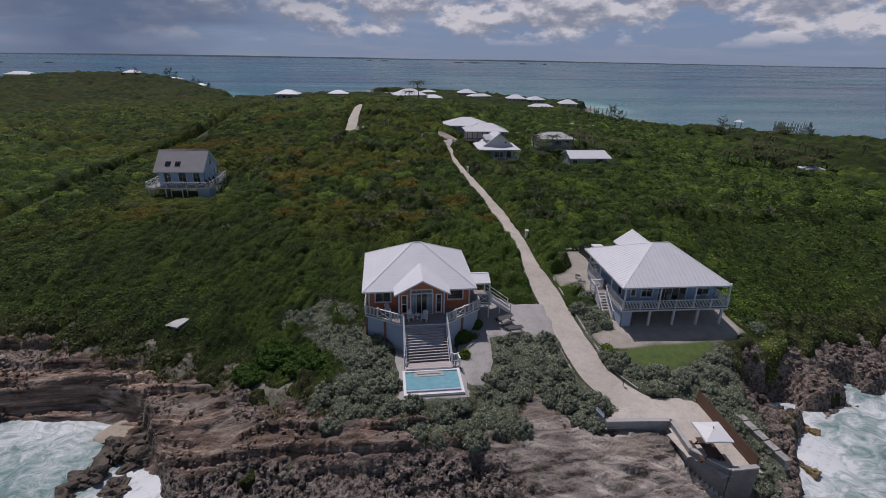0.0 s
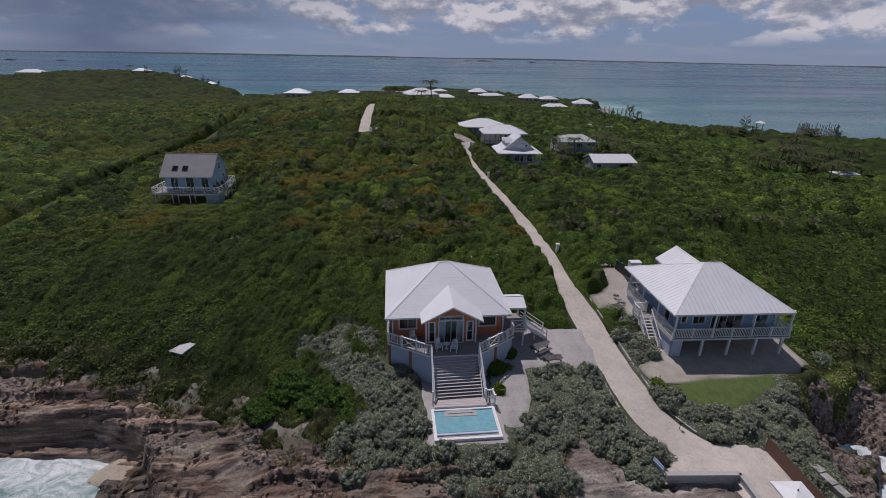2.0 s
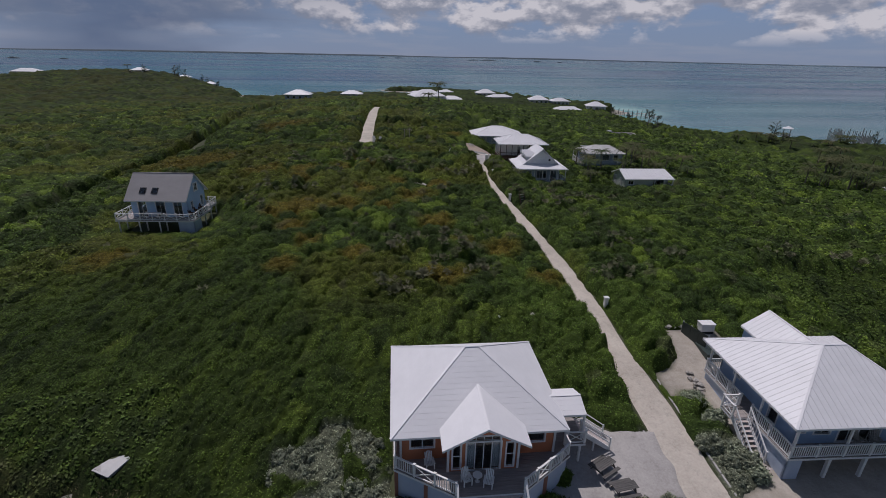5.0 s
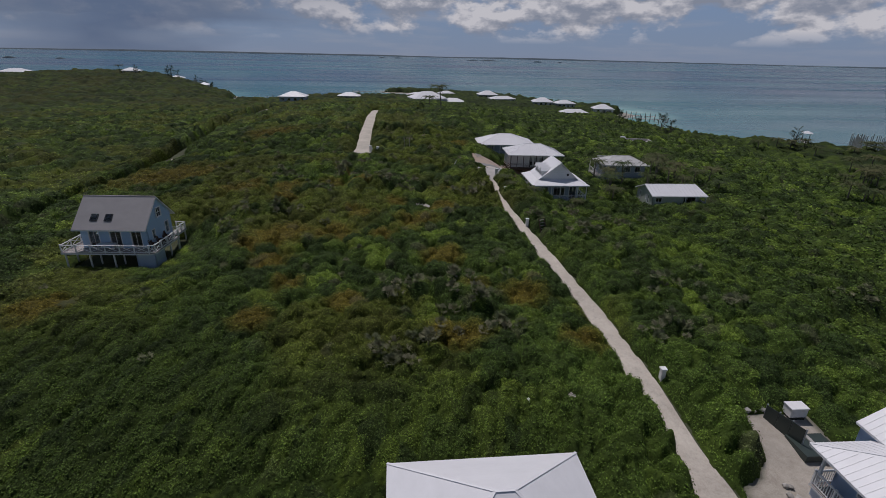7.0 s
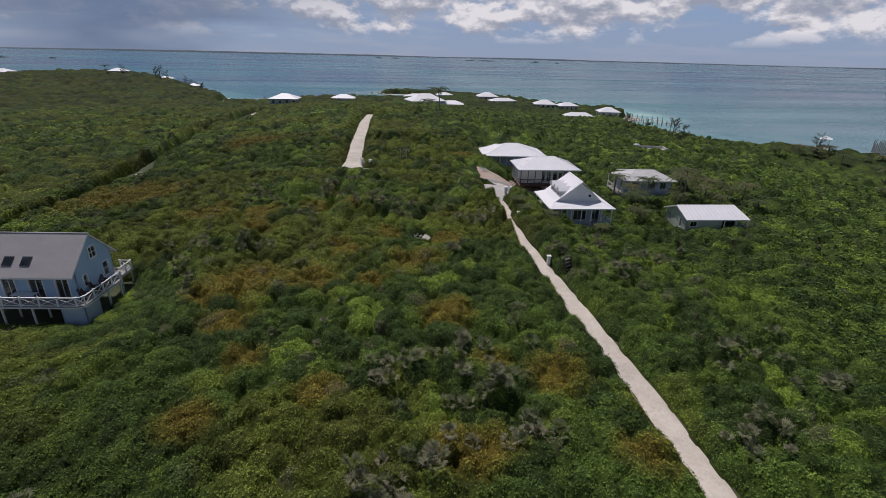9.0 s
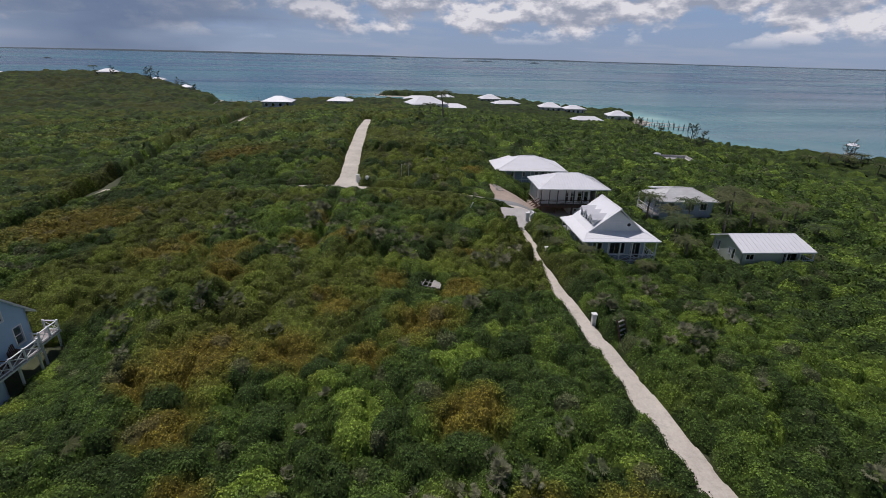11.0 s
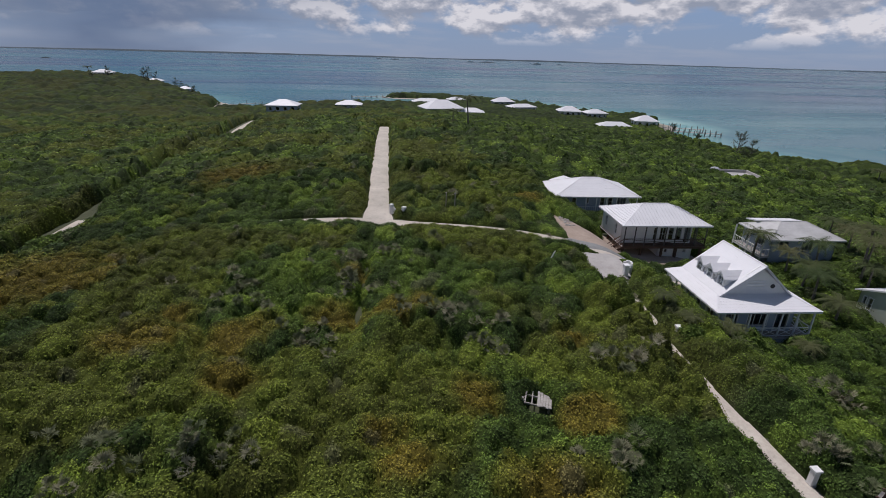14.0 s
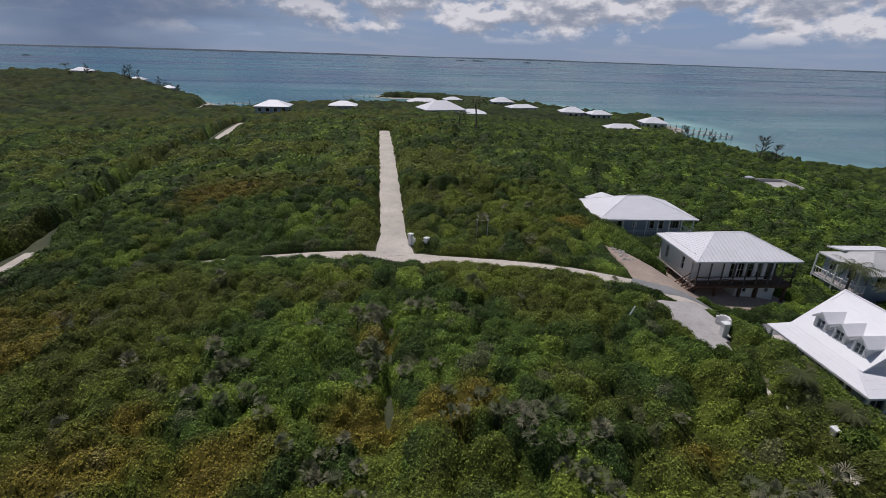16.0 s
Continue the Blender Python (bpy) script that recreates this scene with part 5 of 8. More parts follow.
def railing(house, pts, z, mat, tall=0.95, style="picket", gap_at=0.15, bay=1.7, ends=True, name="railing"):
    """pts: (x, y) or (x, y, z) corners; one part with its posts, rails and balusters under it."""
    pts = [Vector(p) if len(p) == 3 else Vector((*p, z)) for p in pts]
    bm = bmesh.new()
    for p, q in zip(pts, pts[1:]):
        beam(bm, p + Vector((0, 0, tall)), q + Vector((0, 0, tall)), 0.11, 0.06)
    rail = part(name, bm, mat, house)
    for p, q in zip(pts, pts[1:]):
        part("bottom_rail", beam(bmesh.new(), p + Vector((0, 0, 0.1)), q + Vector((0, 0, 0.1)), 0.06, 0.06), mat, rail)
    post = shared("post_%s_%.2f" % (mat.name, tall), mat, lambda b: (box(b, -0.055, 0.055, -0.055, 0.055, 0, tall + 0.06), box(b, -0.075, 0.075, -0.075, 0.075, tall + 0.06, tall + 0.09)))
    stick = shared("stick_%s_%.2f" % (mat.name, tall), mat, lambda b: box(b, -0.02, 0.02, -0.02, 0.02, 0.1, tall - 0.02))
    for s, (p, q) in enumerate(zip(pts, pts[1:])):
        n = max(1, round((q - p).length / bay))
        turn = Matrix.Rotation(math.atan2(q.y - p.y, q.x - p.x), 4, "Z")
        for k in range(n + 1):
            if k == 0 and s > 0 or (not ends and (k == 0 and s == 0)):
                continue
            piece("post", post, rail, Matrix.Translation(p.lerp(q, k / n)) @ turn)
        for k in range(n):
            a, b = p.lerp(q, k / n), p.lerp(q, (k + 1) / n)
            if style == "cross" or style == "mixed" and k == n // 2:
                cb = bmesh.new()
                beam(cb, a + Vector((0, 0, 0.14)), b + Vector((0, 0, tall - 0.06)), 0.035, 0.05)
                beam(cb, a + Vector((0, 0, tall - 0.06)), b + Vector((0, 0, 0.14)), 0.03, 0.05)
                part("cross_brace", cb, mat, rail)
            else:
                c = max(1, int((b - a).length / gap_at))
                for i in range(1, c):
                    piece("baluster", stick, rail, Matrix.Translation(a.lerp(b, i / c)) @ turn)
    return rail


def deck(house, outline, z, mat=M_DECK, thick=0.18, name="deck", board=0.0):
    d = part(name, prism(bmesh.new(), outline, z - thick, z - 0.03), M_TRIM, house)
    flat = [tuple(p) for p in outline]
    lo, hi = min(p[1] for p in flat), max(p[1] for p in flat)
    n = max(1, round((hi - lo) / (board or 0.3)))
    for k in range(n):
        strip = clip(flat, 1, lo + (hi - lo) * k / n, lo + (hi - lo) * (k + 1) / n - 0.015)
        if len(strip) >= 3:
            part("deck_board", prism(bmesh.new(), strip, z - 0.03, z), mat, d)
    return d


def stair(house, top, bottom, width, steps, mat, side=M_TRIM, name="stair"):
    """Open flight from the middle of its top edge to the middle of its foot."""
    top, bottom = Vector(top), Vector(bottom)
    d = bottom - top
    turn = math.atan2(d.y, d.x)
    run = math.hypot(d.x, d.y)
    m = Matrix.Translation(top) @ Matrix.Rotation(turn, 4, "Z")
    ends = [(m @ Vector((0, y, -0.12)), m @ Vector((run, y, d.z - 0.06))) for y in (-width / 2, width / 2)]
    flight = part(name, beam(bmesh.new(), *ends[0], 0.06, 0.26), side, house)
    part("stringer", beam(bmesh.new(), *ends[1], 0.06, 0.26), side, flight)
    going = run / steps
    tread = shared("tread_%s_%.2f_%.2f" % (mat.name, width, going), mat, lambda b: box(b, -0.02, going * 0.80 + 0.02, -width / 2 + 0.03, width / 2 - 0.03, -0.04, 0))
    for k in range(steps):
        piece("tread", tread, flight, m @ Matrix.Translation((going * (k + 0.1), 0, d.z * (k + 0.85) / steps)))
    return flight


def legs(house, places, z0, z1, mat, w=0.2, name="stilt"):
    for x, y in places:
        h = z1 - z0
        piece(name, shared("stilt_%s_%.2f_%.2f" % (mat.name, w, h), mat, lambda b: (box(b, -w / 2, w / 2, -w / 2, w / 2, 0, h))), house, Matrix.Translation((x, y, z0)))


def chair(m, mat=M_WHITE, label="white slatted wooden deck armchair", group="deck chairs"):
    c = thing("deck_chair", label, "chair", m, group)
    for k in range(5):
        part("seat_slat", box(bmesh.new(), -0.27 + k * 0.11, -0.18 + k * 0.11, -0.28, 0.22, 0.36 - 0.0, 0.385), mat, c)
    for k in range(5):
        bm = bmesh.new()
        beam(bm, (-0.22 + k * 0.11, 0.2, 0.34), (-0.25 + k * 0.125, 0.5, 1.02 + 0.05 * (2 - abs(k - 2))), 0.09, 0.02)
        part("back_slat", bm, mat, c)
    for x in (-0.3, 0.3):
        part("armrest", box(bmesh.new(), x - 0.07, x + 0.07, -0.36, 0.32, 0.58, 0.61), mat, c)
        part("leg", box(bmesh.new(), x - 0.04, x + 0.04, -0.34, -0.26, 0, 0.58), mat, c)
        part("leg", box(bmesh.new(), x - 0.04, x + 0.04, 0.2, 0.28, 0, 0.58), mat, c)
    return c


def picnic_table(m, mat, label, group=""):
    t = thing("picnic_table", label, "table", m, group)
    for k in range(5):
        part("tabletop_plank", box(bmesh.new(), -0.95, 0.95, -0.38 + k * 0.155, -0.24 + k * 0.155, 0.71, 0.75), mat, t)
    for s in (-1, 1):
        part("bench", box(bmesh.new(), -0.95, 0.95, s * 0.72 - 0.14, s * 0.72 + 0.14, 0.41, 0.45), mat, t)
        bm = bmesh.new()
        beam(bm, (s * 0.7, -0.7, 0), (s * 0.7, -0.25, 0.71), 0.05, 0.1)
        beam(bm, (s * 0.7, 0.7, 0), (s * 0.7, 0.25, 0.71), 0.05, 0.1)
        beam(bm, (s * 0.7, -0.8, 0.38), (s * 0.7, 0.8, 0.38), 0.05, 0.1)
        part("leg_frame", bm, mat, t)
    return t


def gz_at(x, y):
    return float(ground(np.array([float(x)]), np.array([float(y)]))[0])


def site(key, up=0.0):
    cx, cy, w, d, turn = HOUSES[key]
    return pose(cx, cy, 0, 0, 0, turn), (cx, cy, w, d, turn)


# ---- orange house with its deck, stairs and pool ----
m, _ = site("orange")
BASE = 5.4
house = thing("house", "orange clapboard house with white hipped roof and raised deck", "house", m)
EAVE, APEX, DECK = 10.5, 13.45, 8.2
faces = hip_faces(10.7, 9.6, EAVE, APEX, 0.9)
roof(house, faces, "course", M_ROOF, 0.36, hip_caps(faces), "white lapped metal roof")
# front gable over the entrance
gx0, gx1, gy0, gtip = -2.45, 2.65, -6.2, 12.1
gm = (gx0 + gx1) / 2
back = -4.8 + 4.8 * (gtip - EAVE) / (APEX - EAVE)
low = EAVE + 0.22
backlow = -4.8 + 4.8 * (low - EAVE) / (APEX - EAVE)
gfaces = [[(gx0, gy0, low), (gx0, backlow, low), (gm, back, gtip), (gm, gy0, gtip)], [(gx1, backlow, low), (gx1, gy0, low), (gm, gy0, gtip), (gm, back, gtip)]]
gfaces = [[(x, y, z + 0.02) for x, y, z in f] for f in gfaces]
roof(house, gfaces, "course", M_ROOF, 0.36, [((gm, gy0, gtip), (gm, back, gtip))], "white gable roof over the entrance", "porch_roof")
wall(house, (-4.75, -4.1), (-2.0, -4.1), DECK, EAVE + 0.25, M_ORANGE, [(0.6, 2.0, 9.1, 10.2, (2, 1))])
wall(house, (2.2, -4.1), (4.75, -4.1), DECK, EAVE + 0.25, M_ORANGE, [(0.5, 1.9, 9.1, 10.2, (1, 1))])
wall(house, (-2.0, -5.2), (2.2, -5.2), DECK, EAVE + 0.35, M_ORANGE,
     [(0.28, 0.72, 8.4, 10.2, (1, 2)), (1.1, 3.1, 8.22, 10.3, (4, 1), "french_door", True), (3.48, 3.92, 8.4, 10.2, (1, 2)), (1.15, 3.05, 10.42, 10.74, (4, 1), "transom_window")], gable=11.95)
wall(house, (-2.0, -4.1), (-2.0, -5.2), DECK, EAVE + 0.25, M_ORANGE)
wall(house, (2.2, -5.2), (2.2, -4.1), DECK, EAVE + 0.25, M_ORANGE)
wall(house, (-4.75, 4.2), (-4.75, -4.1), DECK, EAVE + 0.25, M_ORANGE, [(1.2, 2.4, 9.1, 10.2, (2, 1)), (5.2, 6.4, 9.1, 10.2, (2, 1))])
wall(house, (4.75, -4.1), (4.75, 4.2), DECK, EAVE + 0.25, M_ORANGE, [(0.9, 1.9, 8.22, 10.25, (1, 2), "side_door"), (5.2, 6.4, 9.1, 10.2, (2, 1))])
wall(house, (4.75, 4.2), (-4.75, 4.2), DECK, EAVE + 0.25, M_ORANGE, [(2.0, 3.2, 9.1, 10.2, (2, 1)), (6.0, 7.2, 9.1, 10.2, (2, 1))])
for x in (-4.75, -2.0, 2.2, 4.75):
    part("corner_board", box(bmesh.new(), x - 0.07, x + 0.07, -4.16 if abs(x) > 3 else -5.25, -4.05 if abs(x) > 3 else -5.13, DECK, EAVE + 0.25), M_TRIM, house)
part("ceiling", box(bmesh.new(), -4.7, 4.7, -4.05, 4.15, EAVE + 0.2, EAVE + 0.26), M_WHITE, house)
outline = [(-5.2, 4.3), (-5.2, -4.75), (-1.65, -7.0), (2.2, -7.0), (5.75, -4.5), (5.75, 4.3)]
deck(house, outline, DECK)
skirt = [(-5.05, 4.2), (-5.05, -4.68), (-1.62, -6.86), (2.17, -6.86), (5.6, -4.42), (5.6, 4.2)]
for p, q in zip(skirt, skirt[1:]):
    wall(house, p, q, BASE - 0.6, DECK - 0.19, M_SKIRT, thick=0.12, name="skirting")
for p, q in ((skirt[1], skirt[2]), (skirt[3], skirt[4])):
    for t in (0.0, 0.5):
        x, y = p[0] + (q[0] - p[0]) * t, p[1] + (q[1] - p[1]) * t
        part("pilaster", box(bmesh.new(), x - 0.11, x + 0.11, y - 0.11, y + 0.11, BASE - 0.6, DECK - 0.2), M_BROWNSTONE, house, "orange-brown pilaster")
railing(house, [(-5.12, 4.2), (-5.12, -4.7), (-1.7, -6.9)], DECK, M_WHITE, 0.92, "mixed", bay=1.2)
railing(house, [(2.25, -6.9), (5.0, -5.0)], DECK, M_WHITE, 0.92, "mixed", bay=1.15)
railing(house, [(5.0, -5.0), (5.65, -4.4), (5.65, -3.6)], DECK, M_WHITE, 0.92, "picket")
FOOT = 5.75
stair(house, (0.28, -7.0, DECK), (0.35, -9.5, FOOT), 3.75, 14, M_STEP)
for x0, x1 in ((-1.65, -1.72), (2.22, 2.4)):
    bm = bmesh.new()
    beam(bm, (x0, -6.95, DECK + 0.9), (x1, -9.5, FOOT + 0.85), 0.12, 0.07)
    beam(bm, (x0, -6.95, DECK + 0.12), (x1, -9.5, FOOT + 0.12), 0.08, 0.06)
    part("stair_rail", bm, M_WHITE, house)
    legs(house, [(x1, -9.5)], FOOT - 0.3, FOOT + 0.95, M_WHITE, 0.12, "newel_post")
deck(house, [(-1.7, -9.45), (2.4, -9.45), (2.4, -10.25), (-1.7, -10.25)], FOOT + 0.02, M_STEP, 0.3, "landing")
railing(house, [(2.45, -9.5), (2.95, -9.5), (3.0, -10.2)], FOOT, M_WHITE, 0.8, "picket", bay=0.9)
# side porch and its steps
pf = [[(4.6, -3.3, 10.25), (7.0, -3.3, 10.25), (7.0, -2.0, 10.75), (4.6, -2.0, 10.75)], [(7.0, -0.7, 10.25), (4.6, -0.7, 10.25), (4.6, -2.0, 10.75), (7.0, -2.0, 10.75)]]
roof(house, pf, "course", M_ROOF, 0.36, [((4.6, -2.0, 10.75), (7.0, -2.0, 10.75))], "small side porch roof", "side_porch_roof")
deck(house, [(5.75, -3.6), (7.1, -3.6), (7.1, -0.6), (5.75, -0.6)], DECK - 0.01, M_DECK, 0.18, "side_porch")
legs(house, [(6.95, -3.15), (6.95, -0.85)], 6.0, 10.3, M_WHITE, 0.13, "porch_post")
railing(house, [(5.8, -3.55), (7.0, -3.55)], DECK, M_WHITE, 0.92, "cross", bay=1.2)
railing(house, [(7.05, -3.5), (7.05, -2.6)], DECK, M_WHITE, 0.92, "cross", bay=1.0)
stair(house, (7.1, -1.8, DECK - 0.05), (9.4, -1.8, 6.45), 1.2, 9, M_STEP)
for y in (-2.42, -1.18):
    bm = bmesh.new()
    for h in (0.9, 0.5, 0.12):
        beam(bm, (7.1, y, DECK + h), (9.4, y, 6.45 + h), 0.07, 0.06)
    part("stair_rail", bm, M_WHITE, house)
    legs(house, [(9.4, y), (8.25, y)], 6.1, 7.4, M_WHITE, 0.1, "newel_post")

hm = m
for x, y, a in ((-3.05, -4.75, 10), (-1.0, -6.1, 15), (0.25, -6.35, -20)):
    chair(hm @ pose(x, y, DECK, 0, 0, a) @ Matrix.Scale(0.8, 4))
t = thing("side_table", "small round white deck table", "table", hm @ pose(-0.35, -6.0, DECK))
bm = bmesh.new()
bmesh.ops.create_cone(bm, cap_ends=True, segments=20, radius1=0.28, radius2=0.28, depth=0.03, matrix=Matrix.Translation((0, 0, 0.47)))
part("tabletop", bm, M_WHITE, t)
part("pedestal", tube(bmesh.new(), [(0, 0, 0), (0, 0, 0.05), (0, 0, 0.46)], [0.16, 0.04, 0.04]), M_WHITE, t)
for x, y, a in ((8.4, -4.0, 25), (9.1, -5.6, 5)):
    wx = hm @ Vector((x, y, 0))
    picnic_table(Matrix.Translation((wx.x, wx.y, gz_at(wx.x, wx.y) + 0.14)) @ pose(0, 0, 0, 0, 0, a) @ Matrix.Scale(0.82, 4), M_GREYWOOD, "dark weathered wooden picnic table on the gravel yard", "picnic tables")

# pool
pool = thing("swimming_pool", "small turquoise plunge pool with white rim", "pool", hm)
PX0, PX1, PY0, PY1, PZ = -1.95, 2.95, -13.5, -10.25, 5.62
for nme, a in (("pool_wall", (PX0, PX0 + 0.22, PY0, PY1)), ("pool_wall", (PX1 - 0.22, PX1, PY0, PY1)), ("pool_wall", (PX0 + 0.22, PX1 - 0.22, PY1 - 0.2, PY1)), ("pool_wall", (PX0 + 0.22, PX1 - 0.22, PY0, PY0 + 0.2))):
    part(nme, box(bmesh.new(), *a, 3.8, PZ), M_WHITE, pool)
part("pool_floor", box(bmesh.new(), PX0 + 0.22, PX1 - 0.22, PY0 + 0.2, PY1 - 0.2, 3.8, PZ - 1.1), M_POOL, pool)
part("spill_wall", box(bmesh.new(), PX0 + 0.22, PX1 - 0.22, PY0 + 0.62, PY0 + 0.8, 4.2, PZ - 0.12), M_SKIRT, pool, "blue tiled spill-over wall")
part("pool_water", box(bmesh.new(), PX0 + 0.22, PX1 - 0.22, PY0 + 0.8, PY1 - 0.2, PZ - 1.0, PZ - 0.1), M_POOL, pool, "clear turquoise water")
part("catch_water", box(bmesh.new(), PX0 + 0.22, PX1 - 0.22, PY0 + 0.2, PY0 + 0.62, PZ - 1.0, PZ - 0.42), M_POOL, pool)
for k, (w, d) in enumerate(((1.35, 0.62), (1.05, 0.34))):
    part("pool_step", box(bmesh.new(), 0.35 - w, 0.35 + w - 0.2, PY1 - 0.2 - d, PY1 - 0.2, PZ - 0.4, PZ - 0.07 + 0.05 * k), M_CONCRETE, pool, "pale pool entry step")

# ---- blue house on stilts ----
m, _ = site("blue")
hm = m
house = thing("house", "blue clapboard house on white stilts with white seamed roof", "house", m)
EAVE, APEX, DECK = 10.3, 12.95, 7.75
faces = [[(x + (0.4 if z > EAVE + 1 else 0), y, z) for x, y, z in f] for f in hip_faces(11.1, 10.3, EAVE, APEX, 1.7)]
roof(house, faces, "seam", M_ROOF, 0.42, hip_caps(faces), "white standing-seam metal roof")
wf = [[(-1.7, 6.3, 10.75), (-1.7, 2.6, 10.75), (0.35, 1.2, 12.15), (0.35, 6.3, 12.15)], [(2.4, 2.6, 10.75), (2.4, 6.3, 10.75), (0.35, 6.3, 12.15), (0.35, 1.2, 12.15)]]
roof(house, wf, "seam", M_ROOF, 0.42, [((0.35, 1.2, 12.15), (0.35, 6.3, 12.15))], "white seamed roof of the rear wing", "wing_roof")
wall(house, (-4.0, -3.7), (5.0, -3.7), DECK, EAVE + 0.3, M_BLUE,
     [(0.15, 0.6, 8.7, 9.95, (1, 2)), (1.25, 2.35, 8.55, 9.95, (2, 2)), (3.0, 5.9, 7.85, 9.95, (4, 1), "sliding_door"), (7.0, 8.3, 8.6, 9.95, (2, 2))])
wall(house, (-4.0, 4.4), (-4.0, -3.7), DECK, EAVE + 0.3, M_BLUE, [(1.6, 2.3, 8.6, 9.9, (1, 2)), (5.6, 6.4, 7.8, 9.85, (1, 2), "side_door")])
wall(house, (5.0, -3.7), (5.0, 4.4), DECK, EAVE + 0.3, M_BLUE, [(2.0, 3.0, 8.6, 9.9, (2, 2))])
wall(house, (5.0, 4.4), (-4.0, 4.4), DECK, EAVE + 0.3, M_BLUE, [(2.0, 3.0, 8.6, 9.9, (2, 2))])
wall(house, (-1.5, 6.1), (-1.5, 4.4), DECK, 10.85, M_BLUE)
wall(house, (2.2, 4.4), (2.2, 6.1), DECK, 10.85, M_BLUE)
wall(house, (2.2, 6.1), (-1.5, 6.1), 6.6, 10.85, M_BLUE, gable=12.0)
part("ceiling", box(bmesh.new(), -3.95, 4.95, -3.65, 4.35, EAVE + 0.2, EAVE + 0.26), M_WHITE, house)
deck(house, [(-5.2, -4.95), (5.9, -4.95), (5.9, 4.6), (-5.2, 4.6)], DECK)
railing(house, [(-5.1, 4.55), (-5.1, 0.2)], DECK, M_WHITE, 0.95, "picket")
railing(house, [(-5.1, -1.0), (-5.1, -4.87), (5.8, -4.87), (5.8, 4.5)], DECK, M_WHITE, 0.95, "picket")
railing(house, [(-5.1, 4.55), (-3.6, 4.55)], DECK, M_WHITE, 0.95, "picket", ends=False)
legs(house, [(-2.1, -4.7), (0.4, -4.7), (2.95, -4.7), (5.45, -4.7), (-2.1, -1.2), (0.4, -1.2), (2.95, -1.2), (5.45, -1.2), (5.45, 2.4), (2.95, 2.4)], 5.3, DECK - 0.17, M_WHITE, 0.2)
legs(house, [(-5.0, -4.8), (-5.0, 4.4), (5.7, -4.8)], DECK, EAVE + 0.05, M_WHITE, 0.14, "porch_post")
legs(house, [(-5.0, -1.6), (-5.0, 1.4), (-1.4, -4.8), (2.2, -4.8)], DECK, EAVE + 0.05, M_WHITE, 0.12, "porch_post")
wall(house, (-5.05, 4.5), (-5.05, -4.8), 5.2, DECK - 0.2, M_SKIRT, thick=0.12, name="skirting")
wall(house, (-5.05, -4.8), (-4.0, -4.8), 5.2, DECK - 0.2, M_SKIRT, thick=0.12, name="skirting")
wall(house, (5.6, 4.5), (-5.0, 4.5), 6.0, DECK - 0.2, M_SKIRT, thick=0.12, name="skirting")
deck(house, [(-6.5, -1.1), (-5.2, -1.1), (-5.2, 0.2), (-6.5, 0.2)], DECK - 0.02, M_DECK, 0.16, "landing")
stair(house, (-5.85, -1.1, DECK - 0.05), (-5.85, -3.5, 5.95), 1.0, 9, M_STEP)
deck(house, [(-6.5, -4.1), (-4.6, -4.1), (-4.6, -3.5), (-6.5, -3.5)], 5.98, M_STEP, 0.3, "foot_landing")
for x in (-6.38, -5.32):
    bm = bmesh.new()
    beam(bm, (x, -1.1, DECK + 0.9), (x, -3.5, 6.85), 0.09, 0.06)
    beam(bm, (x, -1.1, DECK + 0.12), (x, -3.5, 6.1), 0.06, 0.06)
    for k in range(1, 9):
        y, z = -1.1 - 2.4 * k / 9, DECK - 1.8 * k / 9
        beam(bm, (x, y, z + 0.1), (x, y, z + 0.88), 0.035, 0.035)
    part("stair_rail", bm, M_WHITE, house)
    legs(house, [(x, -3.5)], 5.7, 6.95, M_WHITE, 0.11, "newel_post")
railing(house, [(-5.3, 0.15), (-6.45, 0.15), (-6.45, -1.05)], DECK, M_WHITE, 0.95, "cross", bay=1.2)
for x, y, a in ((0.2, -4.25, 20), (1.3, -4.2, -15), (3.8, -4.3, 5)):
    chair(hm @ pose(x, y, DECK, 0, 0, a), M_OLDWOOD, "weathered wooden deck armchair beneath the porch", "porch chairs")
for nme, lab, x, y, r in (("garden_table", "round white garden table beneath the raised house", -0.9, -2.2, 0.55), ("garden_table", "round dark table beneath the raised house", 3.4, -1.9, 0.6)):
    p = hm @ Vector((x, y, 0))
    t = thing(nme, lab, "table", Matrix.Translation((p.x, p.y, gz_at(p.x, p.y))))
    bm = bmesh.new()
    bmesh.ops.create_cone(bm, cap_ends=True, segments=24, radius1=r, radius2=r, depth=0.04, matrix=Matrix.Translation((0, 0, 0.72)))
    part("tabletop", bm, M_WHITE if "white" in lab else M_BROWN, t)
    for k in range(4):
        a = math.pi / 4 + k * math.pi / 2
        part("leg", tube(bmesh.new(), [(r * 0.8 * math.cos(a), r * 0.8 * math.sin(a), 0), (r * 0.3 * math.cos(a), r * 0.3 * math.sin(a), 0.7)], [0.025, 0.025], 6), M_METAL, t)
